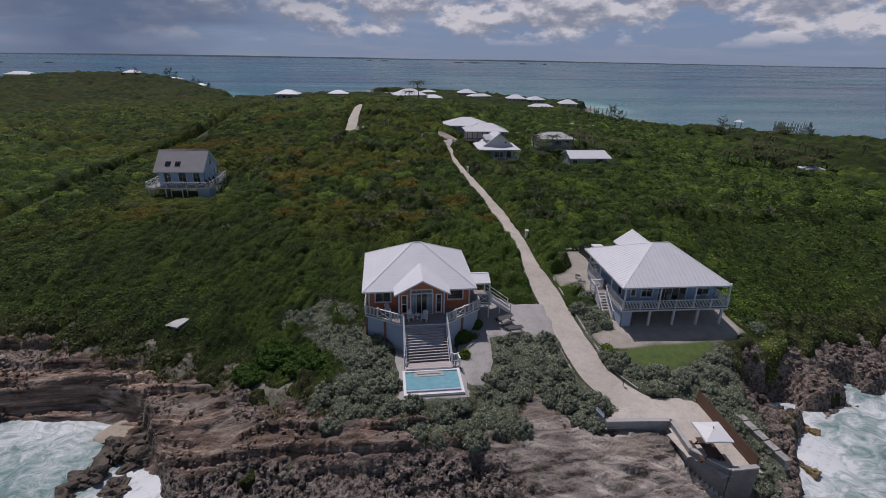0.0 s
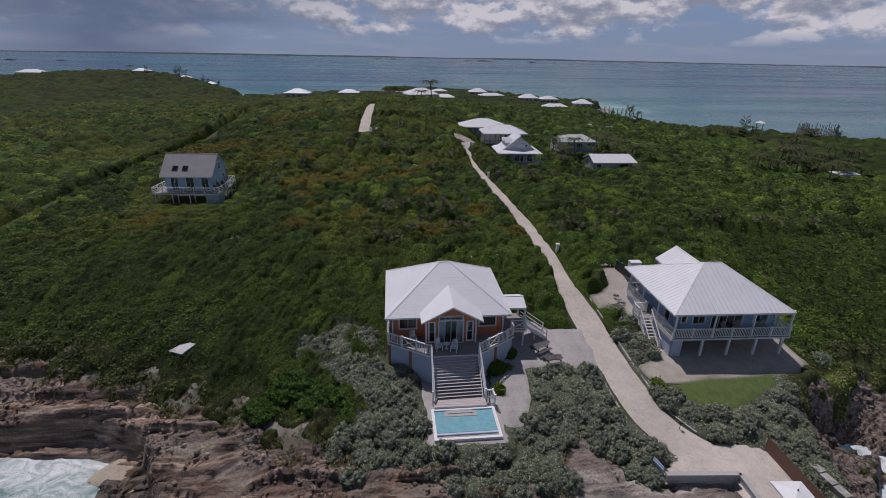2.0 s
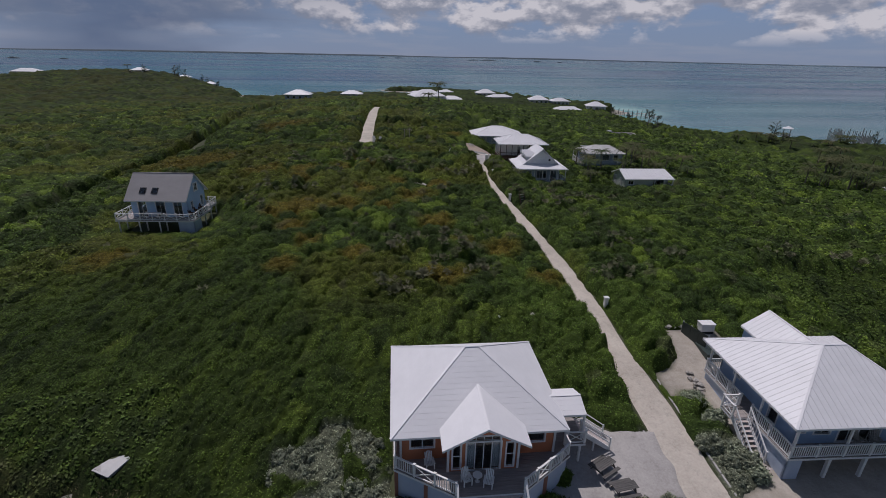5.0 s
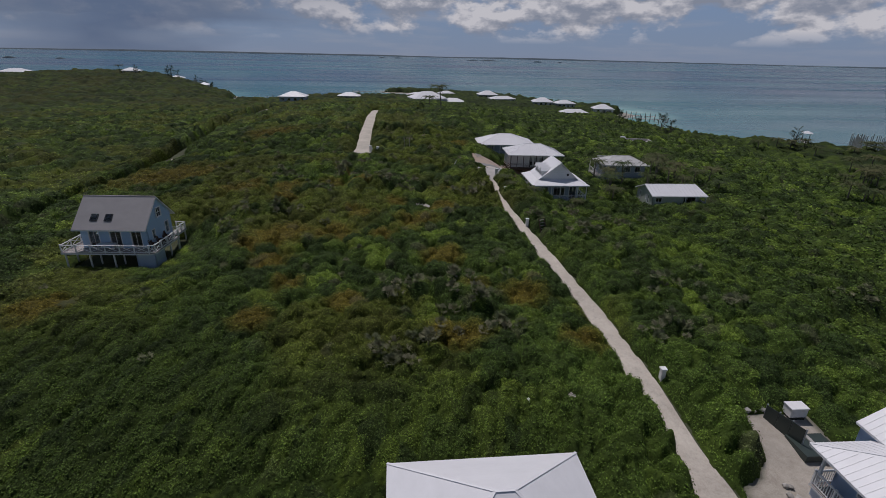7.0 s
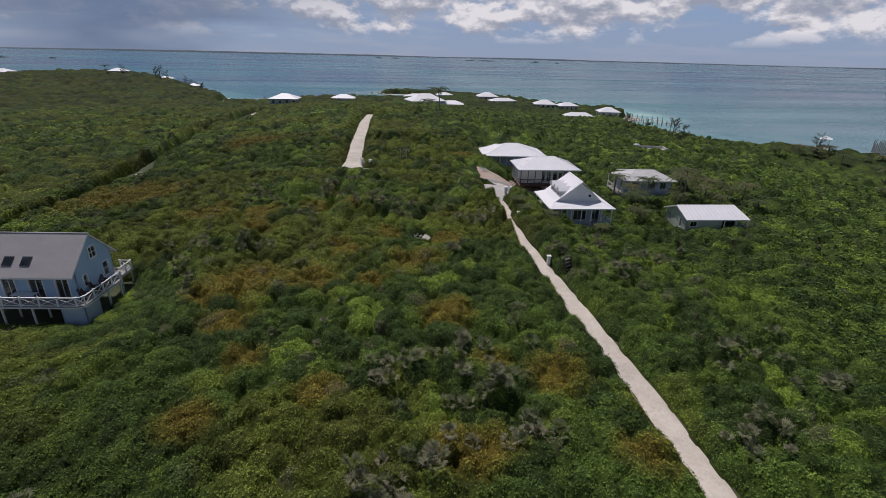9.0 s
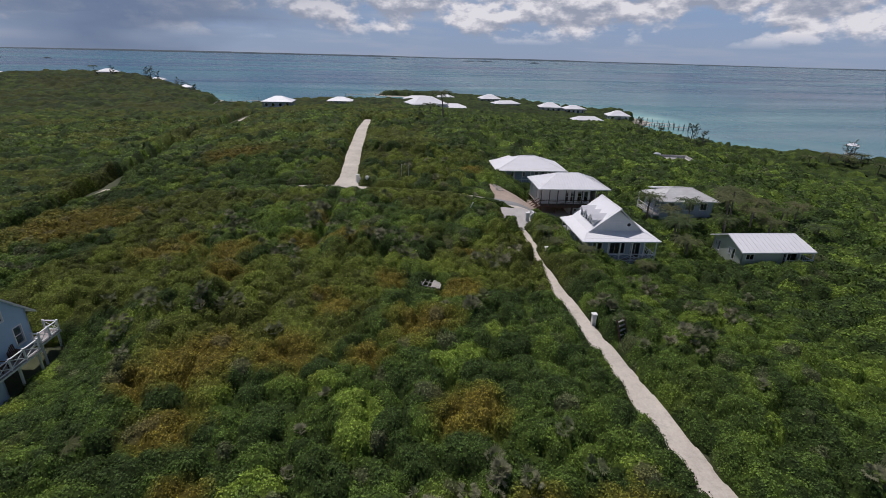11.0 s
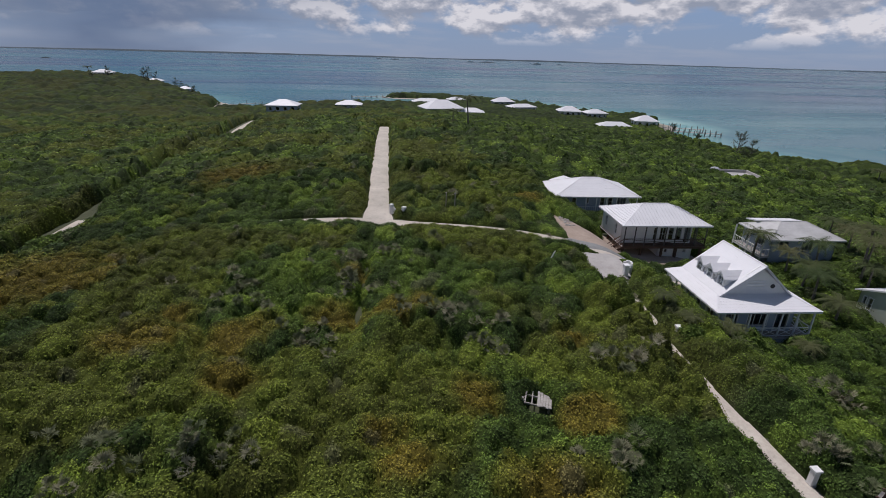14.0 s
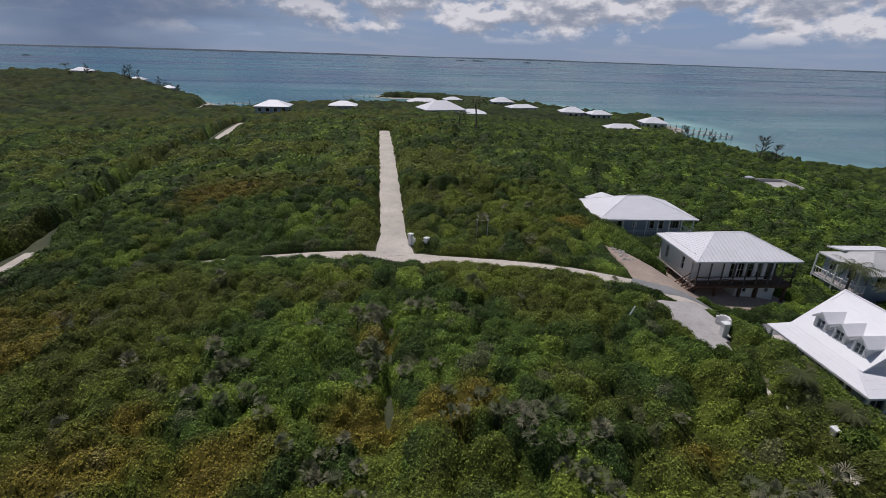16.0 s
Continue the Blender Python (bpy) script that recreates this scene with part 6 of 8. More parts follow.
# yard fence, tank and cover behind the blue house
p = (26.4, 52.6)
tank = thing("utility_box", "large white utility box with lid on a dark base", "utility box", Matrix.Translation((30.6, 53.9, gz_at(30.6, 53.9))) @ Matrix.Scale(0.78, 4) @ pose(0, 0, 0, 0, 0, -5))
part("cabinet", box(bmesh.new(), -0.8, 0.8, -0.5, 0.5, 0.25, 1.15), M_WHITE, tank)
part("lid", box(bmesh.new(), -0.86, 0.86, -0.56, 0.56, 1.15, 1.24), M_WHITE, tank)
part("plinth", box(bmesh.new(), -0.75, 0.75, -0.45, 0.45, -0.4, 0.25), M_BLACK, tank)
fence = thing("yard_fence", "dark green sheet fence beside the sand yard", "fence", Matrix.Translation((28.6, 52.3, gz_at(28.6, 52.3))) @ pose(0, 0, 0, 0, 0, -76))
for k in range(3):
    part("fence_panel", box(bmesh.new(), -1.7 + k * 0.9, -0.83 + k * 0.9, -0.02, 0.02, -0.3, 1.35), M_DARK, fence)
for k in range(4):
    part("post", box(bmesh.new(), -1.74 + k * 0.9, -1.66 + k * 0.9, 0.02, 0.1, -0.4, 1.42), M_METAL, fence)
lid = thing("cistern_cover", "low dark cistern roof with pale ridge", "cover", Matrix.Translation((29.7, 51.2, gz_at(29.7, 51.2) - 0.1)) @ pose(0, 0, 0, 0, 0, -5))
part("slab", box(bmesh.new(), -1.3, 1.3, -1.0, 1.0, 0.0, 0.5), M_DARK, lid)
part("ridge", box(bmesh.new(), -0.12, 0.12, -1.0, 1.0, 0.5, 0.58), M_CONCRETE, lid)

# ---- pale cottage on the left slope ----
m, _ = site("cottage")
hm = m
house = thing("house", "pale blue cottage with steep grey roof and deck all round", "house", m)
EAVE, APEX, DECK = 12.05, 15.15, 9.6
W, D = 8.3, 6.8
cf = [[(-W / 2, -D / 2, EAVE), (W / 2, -D / 2, EAVE), (W / 2, 0, APEX), (-W / 2, 0, APEX)], [(W / 2, D / 2, EAVE), (-W / 2, D / 2, EAVE), (-W / 2, 0, APEX), (W / 2, 0, APEX)]]
top = roof(house, cf, "course", M_ROOFGREY, 0.3, [(cf[0][3], cf[0][2])], "grey asphalt shingle roof", lip=0.0015)
slope = math.atan2(APEX - EAVE, D / 2)
for x in (-2.0, -0.4):
    mm = Matrix.Translation((x, -D / 2 + 1.2, EAVE + 1.2 * math.tan(slope) + 0.03)) @ Matrix.Rotation(slope, 4, "X")
    sk = part("skylight", box(bmesh.new(), -0.42, 0.42, -0.46, 0.46, 0, 0.07, mm), M_BLACK, house, "dark roof window")
    pane = part("pane", box(bmesh.new(), -0.36, 0.36, -0.4, 0.4, 0.075, 0.085, mm), M_GLASS, sk)
x0, x1, y0, y1 = -3.75, 3.9, -2.6, 2.7
wall(house, (x0, y0), (x1, y0), DECK, EAVE + 0.7, M_PALE, [(0.9, 2.0, 9.65, 11.7, (2, 1), "patio_door"), (3.3, 4.5, 9.65, 11.7, (2, 1), "patio_door"), (5.7, 6.8, 9.65, 11.7, (2, 1), "patio_door")])
wall(house, (x1, y0), (x1, y1), DECK, EAVE + 0.7, M_PALE, [(0.9, 1.4, 10.4, 11.5, (1, 2)), (3.8, 4.5, 10.2, 11.6, (1, 2))], gable=APEX - 0.15)
gm = Matrix.Translation((x1 + 0.11, y0, 0)) @ Matrix.Rotation(math.pi / 2, 4, "Z")
window(house, gm, 2.25, 3.15, 12.7, 13.75, (2, 2), "gable_window")
# dark panel added behind the panes, as the wall has no opening here
part("window_blind", box(bmesh.new(), 2.25, 3.15, 0.088, 0.106, 12.7, 13.75, gm), M_BLACK, house, "dark backing panel behind the gable window")
wall(house, (x1, y1), (x0, y1), DECK, EAVE + 0.7, M_PALE, [(2, 3, 10.4, 11.5, (2, 1))])
wall(house, (x0, y1), (x0, y0), DECK, EAVE + 0.7, M_PALE, [(2, 3, 10.4, 11.5, (2, 1))], gable=APEX - 0.15)
outline = [(-5.3, -4.3), (4.6, -4.3), (5.2, -3.9), (5.2, 1.6), (4.2, 1.6), (4.2, 2.3), (4.7, 2.3), (4.7, 4.5), (3.4, 4.5), (3.4, 2.6), (-5.3, 2.6)]
deck(house, outline, DECK)
railing(house, [(-5.2, 2.5), (-5.2, -4.2), (4.55, -4.2), (5.1, -3.85), (5.1, 1.55)], DECK, M_WHITE, 0.9, "cross", bay=1.5)
railing(house, [(4.1, 2.35), (4.6, 2.35), (4.6, 4.4), (3.5, 4.4)], DECK, M_WHITE, 0.9, "cross", bay=1.3)
legs(house, [(x, y) for x in (-4.95, -2.25, 0.45) for y in (-4.1, -2.4, 2.3)] + [(5.0, 1.4), (5.0, -0.5), (4.5, 4.3), (4.5, 2.5)], 7.2, DECK - 0.17, M_WHITE, 0.14)
wall(house, (2.95, -4.1), (5.1, -4.1), 6.8, DECK - 0.2, M_SKIRT, thick=0.12, name="store_wall")
wall(house, (5.1, -4.1), (5.1, -2.0), 6.8, DECK - 0.2, M_SKIRT, thick=0.12, name="store_wall")
wall(house, (2.95, -2.0), (2.95, -4.1), 6.8, DECK - 0.2, M_SKIRT, thick=0.12, name="store_wall")
wall(house, (5.1, -2.0), (2.95, -2.0), 6.8, DECK - 0.2, M_SKIRT, thick=0.12, name="store_wall")
t = thing("trestle_table", "long white table on the cottage deck", "table", hm @ pose(-0.7, -3.15, DECK))
part("tabletop", box(bmesh.new(), -1.0, 1.0, -0.35, 0.35, 0.7, 0.75), M_WHITE, t)
for sx in (-0.85, 0.85):
    for sy in (-0.28, 0.28):
        part("leg", box(bmesh.new(), sx - 0.03, sx + 0.03, sy - 0.03, sy + 0.03, 0, 0.7), M_WHITE, t)
for x, y, a in ((4.3, -2.6, 80), (4.4, -1.2, 95), (4.3, 0.3, 70)):
    chair(hm @ pose(x, y, DECK, 0, 0, a), M_BROWN, "dark wooden armchair on the cottage deck", "cottage chairs")


# ---- gabled white house with dormers ----
m, _ = site("gabled")
hm = m
house = thing("house", "white house with steep gabled roof, three dormers and screened porch", "house", m)
EAVE, APEX, FLOOR = 11.9, 15.2, 9.3
ex, ey = 4.7, 4.6
RX, G0, G1, GZ = 0.3, -2.0, 4.0, 12.35
GL, GR = -3.25, 3.4
lowf = [[(-ex, -ey, EAVE), (ex, -ey, EAVE), (GR, G0, GZ), (GL, G0, GZ)], [(ex, -ey, EAVE), (ex, ey, EAVE), (GR, G1, GZ), (GR, G0, GZ)],
        [(ex, ey, EAVE), (-ex, ey, EAVE), (GL, G1, GZ), (GR, G1, GZ)], [(-ex, ey, EAVE), (-ex, -ey, EAVE), (GL, G0, GZ), (GL, G1, GZ)]]
roof(house, lowf, "course", M_ROOF, 0.36, [(lowf[0][0], lowf[0][3]), (lowf[0][1], lowf[0][2])], "white lapped lower roof", "porch_roof")
GF = G0 - 0.45
upf = [[(GL - 0.05, G1, GZ), (GL - 0.05, GF, GZ), (RX, GF, APEX), (RX, G1, APEX)], [(GR + 0.05, GF, GZ), (GR + 0.05, G1, GZ), (RX, G1, APEX), (RX, GF, APEX)]]
roof(house, upf, "course", M_ROOF, 0.36, [((RX, GF, APEX), (RX, G1, APEX))], "white steep upper roof")
wall(house, (GL, G0), (GR, G0), GZ - 0.3, GZ, M_WHITE, gable=APEX - 0.12, name="gable_wall")
wall(house, (GR, G1 - 0.1), (GL, G1 - 0.1), GZ - 0.3, GZ, M_WHITE, gable=APEX - 0.12, name="gable_wall")
bm = bmesh.new()
bmesh.ops.create_cone(bm, cap_ends=True, segments=20, radius1=0.2, radius2=0.2, depth=0.08, matrix=Matrix.Translation((1.7, G0 - 0.02, 13.1)) @ Matrix.Rotation(math.pi / 2, 4, "X"))
part("round_vent", bm, M_BLACK, house, "dark round gable vent")
for k in range(3):
    part("gable_louvre", box(bmesh.new(), -0.75, 0.95, G0 - 0.04, G0, 12.95 + k * 0.3, 13.05 + k * 0.3), M_TRIM, house)
tilt = (APEX - GZ) / (RX - GL)
for y in (2.15, 0.5, -1.15):
    x0 = -2.65
    zb, zt, zr = GZ + (x0 - GL) * tilt - 0.1, GZ + (x0 - GL) * tilt + 0.85, GZ + (x0 - GL) * tilt + 1.45
    xr = GL + (zr - GZ) / tilt
    xe = GL + (zt - GZ) / tilt
    df = [[(x0 - 0.2, y + 0.72, zt), (xe, y + 0.72, zt), (xr, y, zr), (x0 - 0.2, y, zr)], [(xe, y - 0.72, zt), (x0 - 0.2, y - 0.72, zt), (x0 - 0.2, y, zr), (xr, y, zr)]]
    df = [[df[0][1], df[0][0], df[0][3], df[0][2]], [df[1][1], df[1][0], df[1][3], df[1][2]]]
    roof(house, df, "course", M_ROOF, 0.3, (), "white dormer roof", "dormer_roof")
    wall(house, (x0, y + 0.58), (x0, y - 0.58), zb, zt + 0.02, M_WHITE, [(0.25, 0.91, zb + 0.2, zt - 0.02, (2, 2))], 0.08, "dormer_wall", gable=zr - 0.06)
    for s in (-1, 1):
        wall(house, *(((x0, y - 0.58), (xe + 0.3, y - 0.58)) if s < 0 else ((xe + 0.3, y + 0.58), (x0, y + 0.58))), zb, zt + 0.02, M_WHITE, thick=0.06, name="dormer_cheek")
wx, wy = 3.4, 3.3
for p, q, holes in (((-wx, -wy), (wx, -wy), [(0.5, 1.6, 9.4, 11.4, (2, 1), "patio_door"), (2.6, 4.4, 9.9, 11.3, (3, 1)), (5.2, 6.3, 9.4, 11.4, (2, 1), "patio_door")]), ((wx, -wy), (wx, wy), [(2, 3, 10, 11.3, (2, 1))]),
                    ((wx, wy), (-wx, wy), [(2, 3, 10, 11.3, (2, 1))]), ((-wx, wy), (-wx, -wy), [(0.6, 1.6, 10, 11.3, (2, 1)), (2.5, 3.5, 9.4, 11.4, (2, 1), "patio_door"), (4.6, 5.6, 10, 11.3, (2, 1))])):
    wall(house, p, q, FLOOR - 1.4, GZ - 0.3, M_SMOKE, holes)
deck(house, [(-4.45, -4.35), (4.45, -4.35), (4.45, 4.35), (-4.45, 4.35)], FLOOR)
for p, q in (((-4.4, 4.3), (-4.4, -4.3)), ((-4.4, -4.3), (4.4, -4.3)), ((4.4, -4.3), (4.4, 4.3))):
    wall(house, p, q, 7.6, FLOOR - 0.2, M_SKIRT, thick=0.1, name="skirting")
legs(house, [(-4.35 + 8.7 * k / 6, -4.28) for k in range(7)] + [(-4.35, -4.28 + 8.6 * k / 5) for k in range(1, 6)], FLOOR, EAVE - 0.02, M_WHITE, 0.12, "porch_post")
railing(house, [(-4.35, 4.25), (-4.35, 1.6)], FLOOR, M_WHITE, 0.9, "cross", bay=1.4)
railing(house, [(-4.35, 0.2), (-4.35, -4.3), (4.35, -4.3), (4.35, 4.0)], FLOOR, M_WHITE, 0.9, "cross", bay=1.45)
stair(house, (-4.45, 0.9, FLOOR - 0.03), (-6.2, 0.9, 8.4), 1.2, 6, M_STEP)
for y in (0.28, 1.52):
    bm = bmesh.new()
    beam(bm, (-4.45, y, FLOOR + 0.85), (-6.2, y, 9.2), 0.08, 0.06)
    beam(bm, (-4.45, y, FLOOR + 0.3), (-6.2, y, 8.65), 0.05, 0.05)
    part("stair_rail", bm, M_WHITE, house)
    legs(house, [(-6.2, y)], 8.1, 9.3, M_WHITE, 0.1, "newel_post")

# ---- hipped white house on stilts ----
m, _ = site("hip")
house = thing("house", "white house under construction on stilts with dark brown porch posts", "house", m)
EAVE, APEX, FLOOR = 13.2, 14.85, 10.55
faces = hip_faces(11.1, 8.2, EAVE, APEX, 3.2)
roof(house, faces, "seam", M_ROOF, 0.42, hip_caps(faces), "white seamed hipped roof")
x0, x1, y0, y1 = -5.0, 3.9, -2.7, 3.6
wall(house, (x0, y0), (x1, y0), FLOOR, EAVE + 0.3, M_WHITE, [(4.1, 4.55, 10.9, 12.5, (1, 2)), (4.9, 5.6, 10.9, 12.5, (2, 2)), (6.0, 6.6, 10.9, 12.5, (1, 2)), (7.0, 7.6, 10.9, 12.5, (1, 2)), (8.0, 8.8, 10.6, 12.7, (1, 1), "porch_door")])
wall(house, (x1, y0), (x1, y1), FLOOR, EAVE + 0.3, M_WHITE, [(2, 3, 11.2, 12.5, (2, 1))])
wall(house, (x1, y1), (x0, y1), FLOOR, EAVE + 0.3, M_WHITE, [(2, 3, 11.2, 12.5, (2, 1))])
wall(house, (x0, y1), (x0, y0), FLOOR, EAVE + 0.3, M_WHITE, [(1.2, 1.7, 11.2, 12.5, (1, 2)), (4.4, 4.9, 11.2, 12.5, (1, 2))])
deck(house, [(-5.1, -3.9), (5.2, -3.9), (5.2, 3.8), (-5.1, 3.8)], FLOOR, M_BROWN)
part("rim_joist", box(bmesh.new(), -5.12, 5.22, -3.96, -3.9, FLOOR - 0.27, FLOOR), M_BROWN, house, "dark brown rim board")
legs(house, [(-5.0 + 10.1 * k / 8, -3.82) for k in range(9)] + [(5.1, -1.5), (5.1, 1.0), (5.1, 3.6)], FLOOR, EAVE, M_GREYWOOD, 0.11, "porch_post")
railing(house, [(-5.0, -3.82), (5.1, -3.82), (5.1, 3.6)], FLOOR, M_BROWN, 0.9, "cross", bay=10)
wall(house, (-0.4, -3.45), (1.6, -3.45), 8.2, FLOOR - 0.2, M_WHITE, [(0.8, 1.2, 9.6, 10.0, (1, 1))], name="store_wall")
wall(house, (2.0, -3.45), (3.9, -3.45), 8.2, FLOOR - 0.2, M_WHITE, [(0.8, 1.2, 9.6, 10.0, (1, 1))], name="store_wall")
wall(house, (3.9, -3.45), (3.9, 3.5), 8.2, FLOOR - 0.2, M_WHITE, name="store_wall")
wall(house, (-0.4, 3.5), (-0.4, -3.45), 8.2, FLOOR - 0.2, M_WHITE, name="store_wall")
legs(house, [(-4.9, y) for y in (-3.6, -1.2, 1.2, 3.5)] + [(-2.6, y) for y in (-3.6, 0.0, 3.5)] + [(1.8, -3.6), (4.9, -3.6), (0, -3.6)], 7.8, FLOOR - 0.17, M_BROWN, 0.24)
stair(house, (-5.1, -3.4, FLOOR), (-7.0, -3.4, 9.3), 1.1, 7, M_BROWN, M_BROWN)
for y in (-3.95, -2.85):
    bm = bmesh.new()
    beam(bm, (-5.1, y, FLOOR + 0.9), (-7.0, y, 10.2), 0.09, 0.08)
    beam(bm, (-5.1, y, FLOOR + 0.45), (-7.0, y, 9.75), 0.06, 0.06)
    part("stair_rail", bm, M_BROWN, house)
    legs(house, [(-7.0, y)], 8.9, 10.3, M_BROWN, 0.12, "newel_post")

# ---- long white house behind it ----
m, _ = site("long")
house = thing("house", "long grey-blue house with white hipped roof and porch", "house", m)
EAVE, APEX, FLOOR = 12.75, 14.65, 10.3
faces = hip_faces(13.0, 9.0, EAVE, APEX, 2.6, 0.3, 0)
roof(house, faces, "course", M_ROOF, 0.4, hip_caps(faces), "white lapped hipped roof")
af = [[(-4.5, 5.6, EAVE + 0.1), (-4.5, 1.2, EAVE + 0.1), (-2.2, 1.2, 13.55), (-2.2, 5.6, 13.55)], [(0.2, 1.2, EAVE + 0.1), (0.2, 5.6, EAVE + 0.1), (-2.2, 5.6, 13.55), (-2.2, 1.2, 13.55)]]
roof(house, af, "course", M_ROOF, 0.4, (), "white side roof of the rear wing", "wing_roof")
x0, x1, y0, y1 = -5.4, 5.4, -3.1, 3.8
wall(house, (x0, y0), (x1, y0), FLOOR, EAVE + 0.3, M_SMOKE, [(0.7, 1.3, 11.2, 12.3, (1, 1)), (2.3, 2.9, 10.4, 12.3, (1, 2), "porch_door"), (4.4, 4.8, 11.4, 12.2, (1, 1)), (6.6, 7.2, 11.1, 12.3, (1, 2)), (7.8, 8.4, 11.1, 12.3, (1, 2)), (9.2, 10.5, 11.1, 12.3, (3, 1))])
wall(house, (x1, y0), (x1, y1), FLOOR, EAVE + 0.3, M_SMOKE, [(2, 3, 11.2, 12.3, (2, 1))])
wall(house, (x1, y1), (x0, y1), FLOOR, EAVE + 0.3, M_SMOKE, [(2, 3, 11.2, 12.3, (2, 1))])
wall(house, (x0, y1), (x0, y0), FLOOR, EAVE + 0.3, M_SMOKE, [(2, 3, 11.2, 12.3, (2, 1))])
deck(house, [(-6.0, -4.3), (6.4, -4.3), (6.4, 4.0), (-6.0, 4.0)], FLOOR)
legs(house, [(-5.9 + 12.2 * k / 8, -4.2) for k in range(9)] + [(-5.9, -1.4), (-5.9, 1.4), (-5.9, 3.9), (6.3, -1.4), (6.3, 1.4)], FLOOR, EAVE, M_WHITE, 0.12, "porch_post")
railing(house, [(-5.9, 1.0), (-5.9, -4.2), (6.3, -4.2), (6.3, 2.0)], FLOOR, M_WHITE, 0.85, "picket", gap_at=0.3, bay=1.53)
legs(house, [(-5.8 + 12.0 * k / 6, y) for k in range(7) for y in (-4.0, 0.0, 3.6)], 8.6, FLOOR - 0.17, M_WHITE, 0.2)
wall(house, (-5.6, -3.2), (2.0, -3.2), 8.6, FLOOR - 0.2, M_SMOKE, name="store_wall")

# ---- studio and stained-roof house ----
m, _ = site("studio")
house = thing("house", "low pale green house with white gabled roof and balcony", "house", m)
EAVE, APEX = 9.6, 10.9
faces = [[(-4.95, -3.45, EAVE), (4.95, -3.45, EAVE), (4.3, 0, APEX), (-4.95, 0, APEX)], [(4.95, 3.45, EAVE), (-4.95, 3.45, EAVE), (-4.95, 0, APEX), (4.3, 0, APEX)], [(4.95, -3.45, EAVE), (4.95, 3.45, EAVE), (4.3, 0, APEX)]]
roof(house, faces, "seam", M_ROOF, 0.6, [((-4.95, 0, APEX), (4.3, 0, APEX))], "white seamed roof")
M_GREEN = painted("pale_green_wall", (0.46, 0.50, 0.43), 0.65, 0.14, 0.6, 0.18)
wall(house, (-4.6, -3.0), (1.0, -3.0), 6.2, EAVE + 0.1, M_GREEN, [(0.6, 1.6, 8.5, 9.2, (2, 1))])
wall(house, (1.0, -1.7), (4.6, -1.7), 6.2, EAVE + 0.3, M_GREEN, [(0.6, 2.9, 7.6, 9.3, (3, 1), "sliding_door")])
wall(house, (1.0, -3.0), (1.0, -1.7), 6.2, EAVE + 0.1, M_GREEN)
wall(house, (4.6, -1.7), (4.6, 3.0), 6.2, EAVE + 0.1, M_GREEN)
wall(house, (4.6, 3.0), (-4.6, 3.0), 6.2, EAVE + 0.1, M_GREEN, [(2, 3, 8.2, 9.2, (2, 1))])
wall(house, (-4.6, 3.0), (-4.6, -3.0), 6.2, EAVE + 0.1, M_GREEN, [(0.5, 0.8, 8.4, 9.2, (1, 1)), (1.1, 1.5, 8.0, 9.3, (1, 2)), (3.4, 3.7, 8.4, 9.2, (1, 1)), (4.1, 4.6, 7.9, 9.3, (1, 2))], gable=APEX - 0.1)
deck(house, [(1.0, -3.4), (4.8, -3.4), (4.8, -1.7), (1.0, -1.7)], 7.55)
railing(house, [(1.05, -3.35), (4.75, -3.35), (4.75, -1.8)], 7.55, M_WHITE, 0.9, "picket", gap_at=0.3)
legs(house, [(1.1, -3.3), (2.9, -3.3), (4.7, -3.3)], 7.55, EAVE, M_WHITE, 0.12, "porch_post")
legs(house, [(1.1, -3.3), (2.9, -3.3), (4.7, -3.3)], 5.6, 7.4, M_WHITE, 0.16)

m, _ = site("stained")
house = thing("house", "smoke-blue house with stained pale roof among palms", "house", m)
EAVE, APEX = 11.35, 12.75
faces = hip_faces(9.6, 6.8, EAVE, APEX, 3.4)
roof(house, faces, "course", M_ROOFOLD, 0.45, hip_caps(faces), "grey stained hipped roof")
uf = [[(-3.6, 1.6, 12.3), (2.6, 1.6, 12.3), (2.6, 3.9, 11.9), (-3.6, 3.9, 11.9)]]
roof(house, uf, "course", M_ROOF, 0.5, (), "pale flat rear roof", "rear_roof")
for p, q, holes in (((-4.2, -2.7), (4.2, -2.7), [(1, 2.2, 9.8, 10.9, (2, 1)), (4, 5.4, 9.8, 10.9, (3, 1)), (6.4, 7.4, 9.8, 10.9, (2, 1))]), ((4.2, -2.7), (4.2, 2.9), []), ((4.2, 2.9), (-4.2, 2.9), []), ((-4.2, 2.9), (-4.2, -2.7), [(0.8, 1.6, 9.8, 10.9, (2, 1)), (3.2, 4.2, 9.8, 10.9, (2, 1))])):
    wall(house, p, q, 7.6, EAVE + 0.2, M_SMOKE, holes)
deck(house, [(-5.4, -2.9), (-4.2, -2.9), (-4.2, 3.0), (-5.4, 3.0)], 9.0)
railing(house, [(-5.3, 2.9), (-5.3, -2.8), (-4.3, -2.8)], 9.0, M_WHITE, 0.9, "picket", gap_at=0.35)
legs(house, [(-5.3, -2.8), (-5.3, 0), (-5.3, 2.9)], 6.6, 11.3, M_WHITE, 0.14, "porch_post")


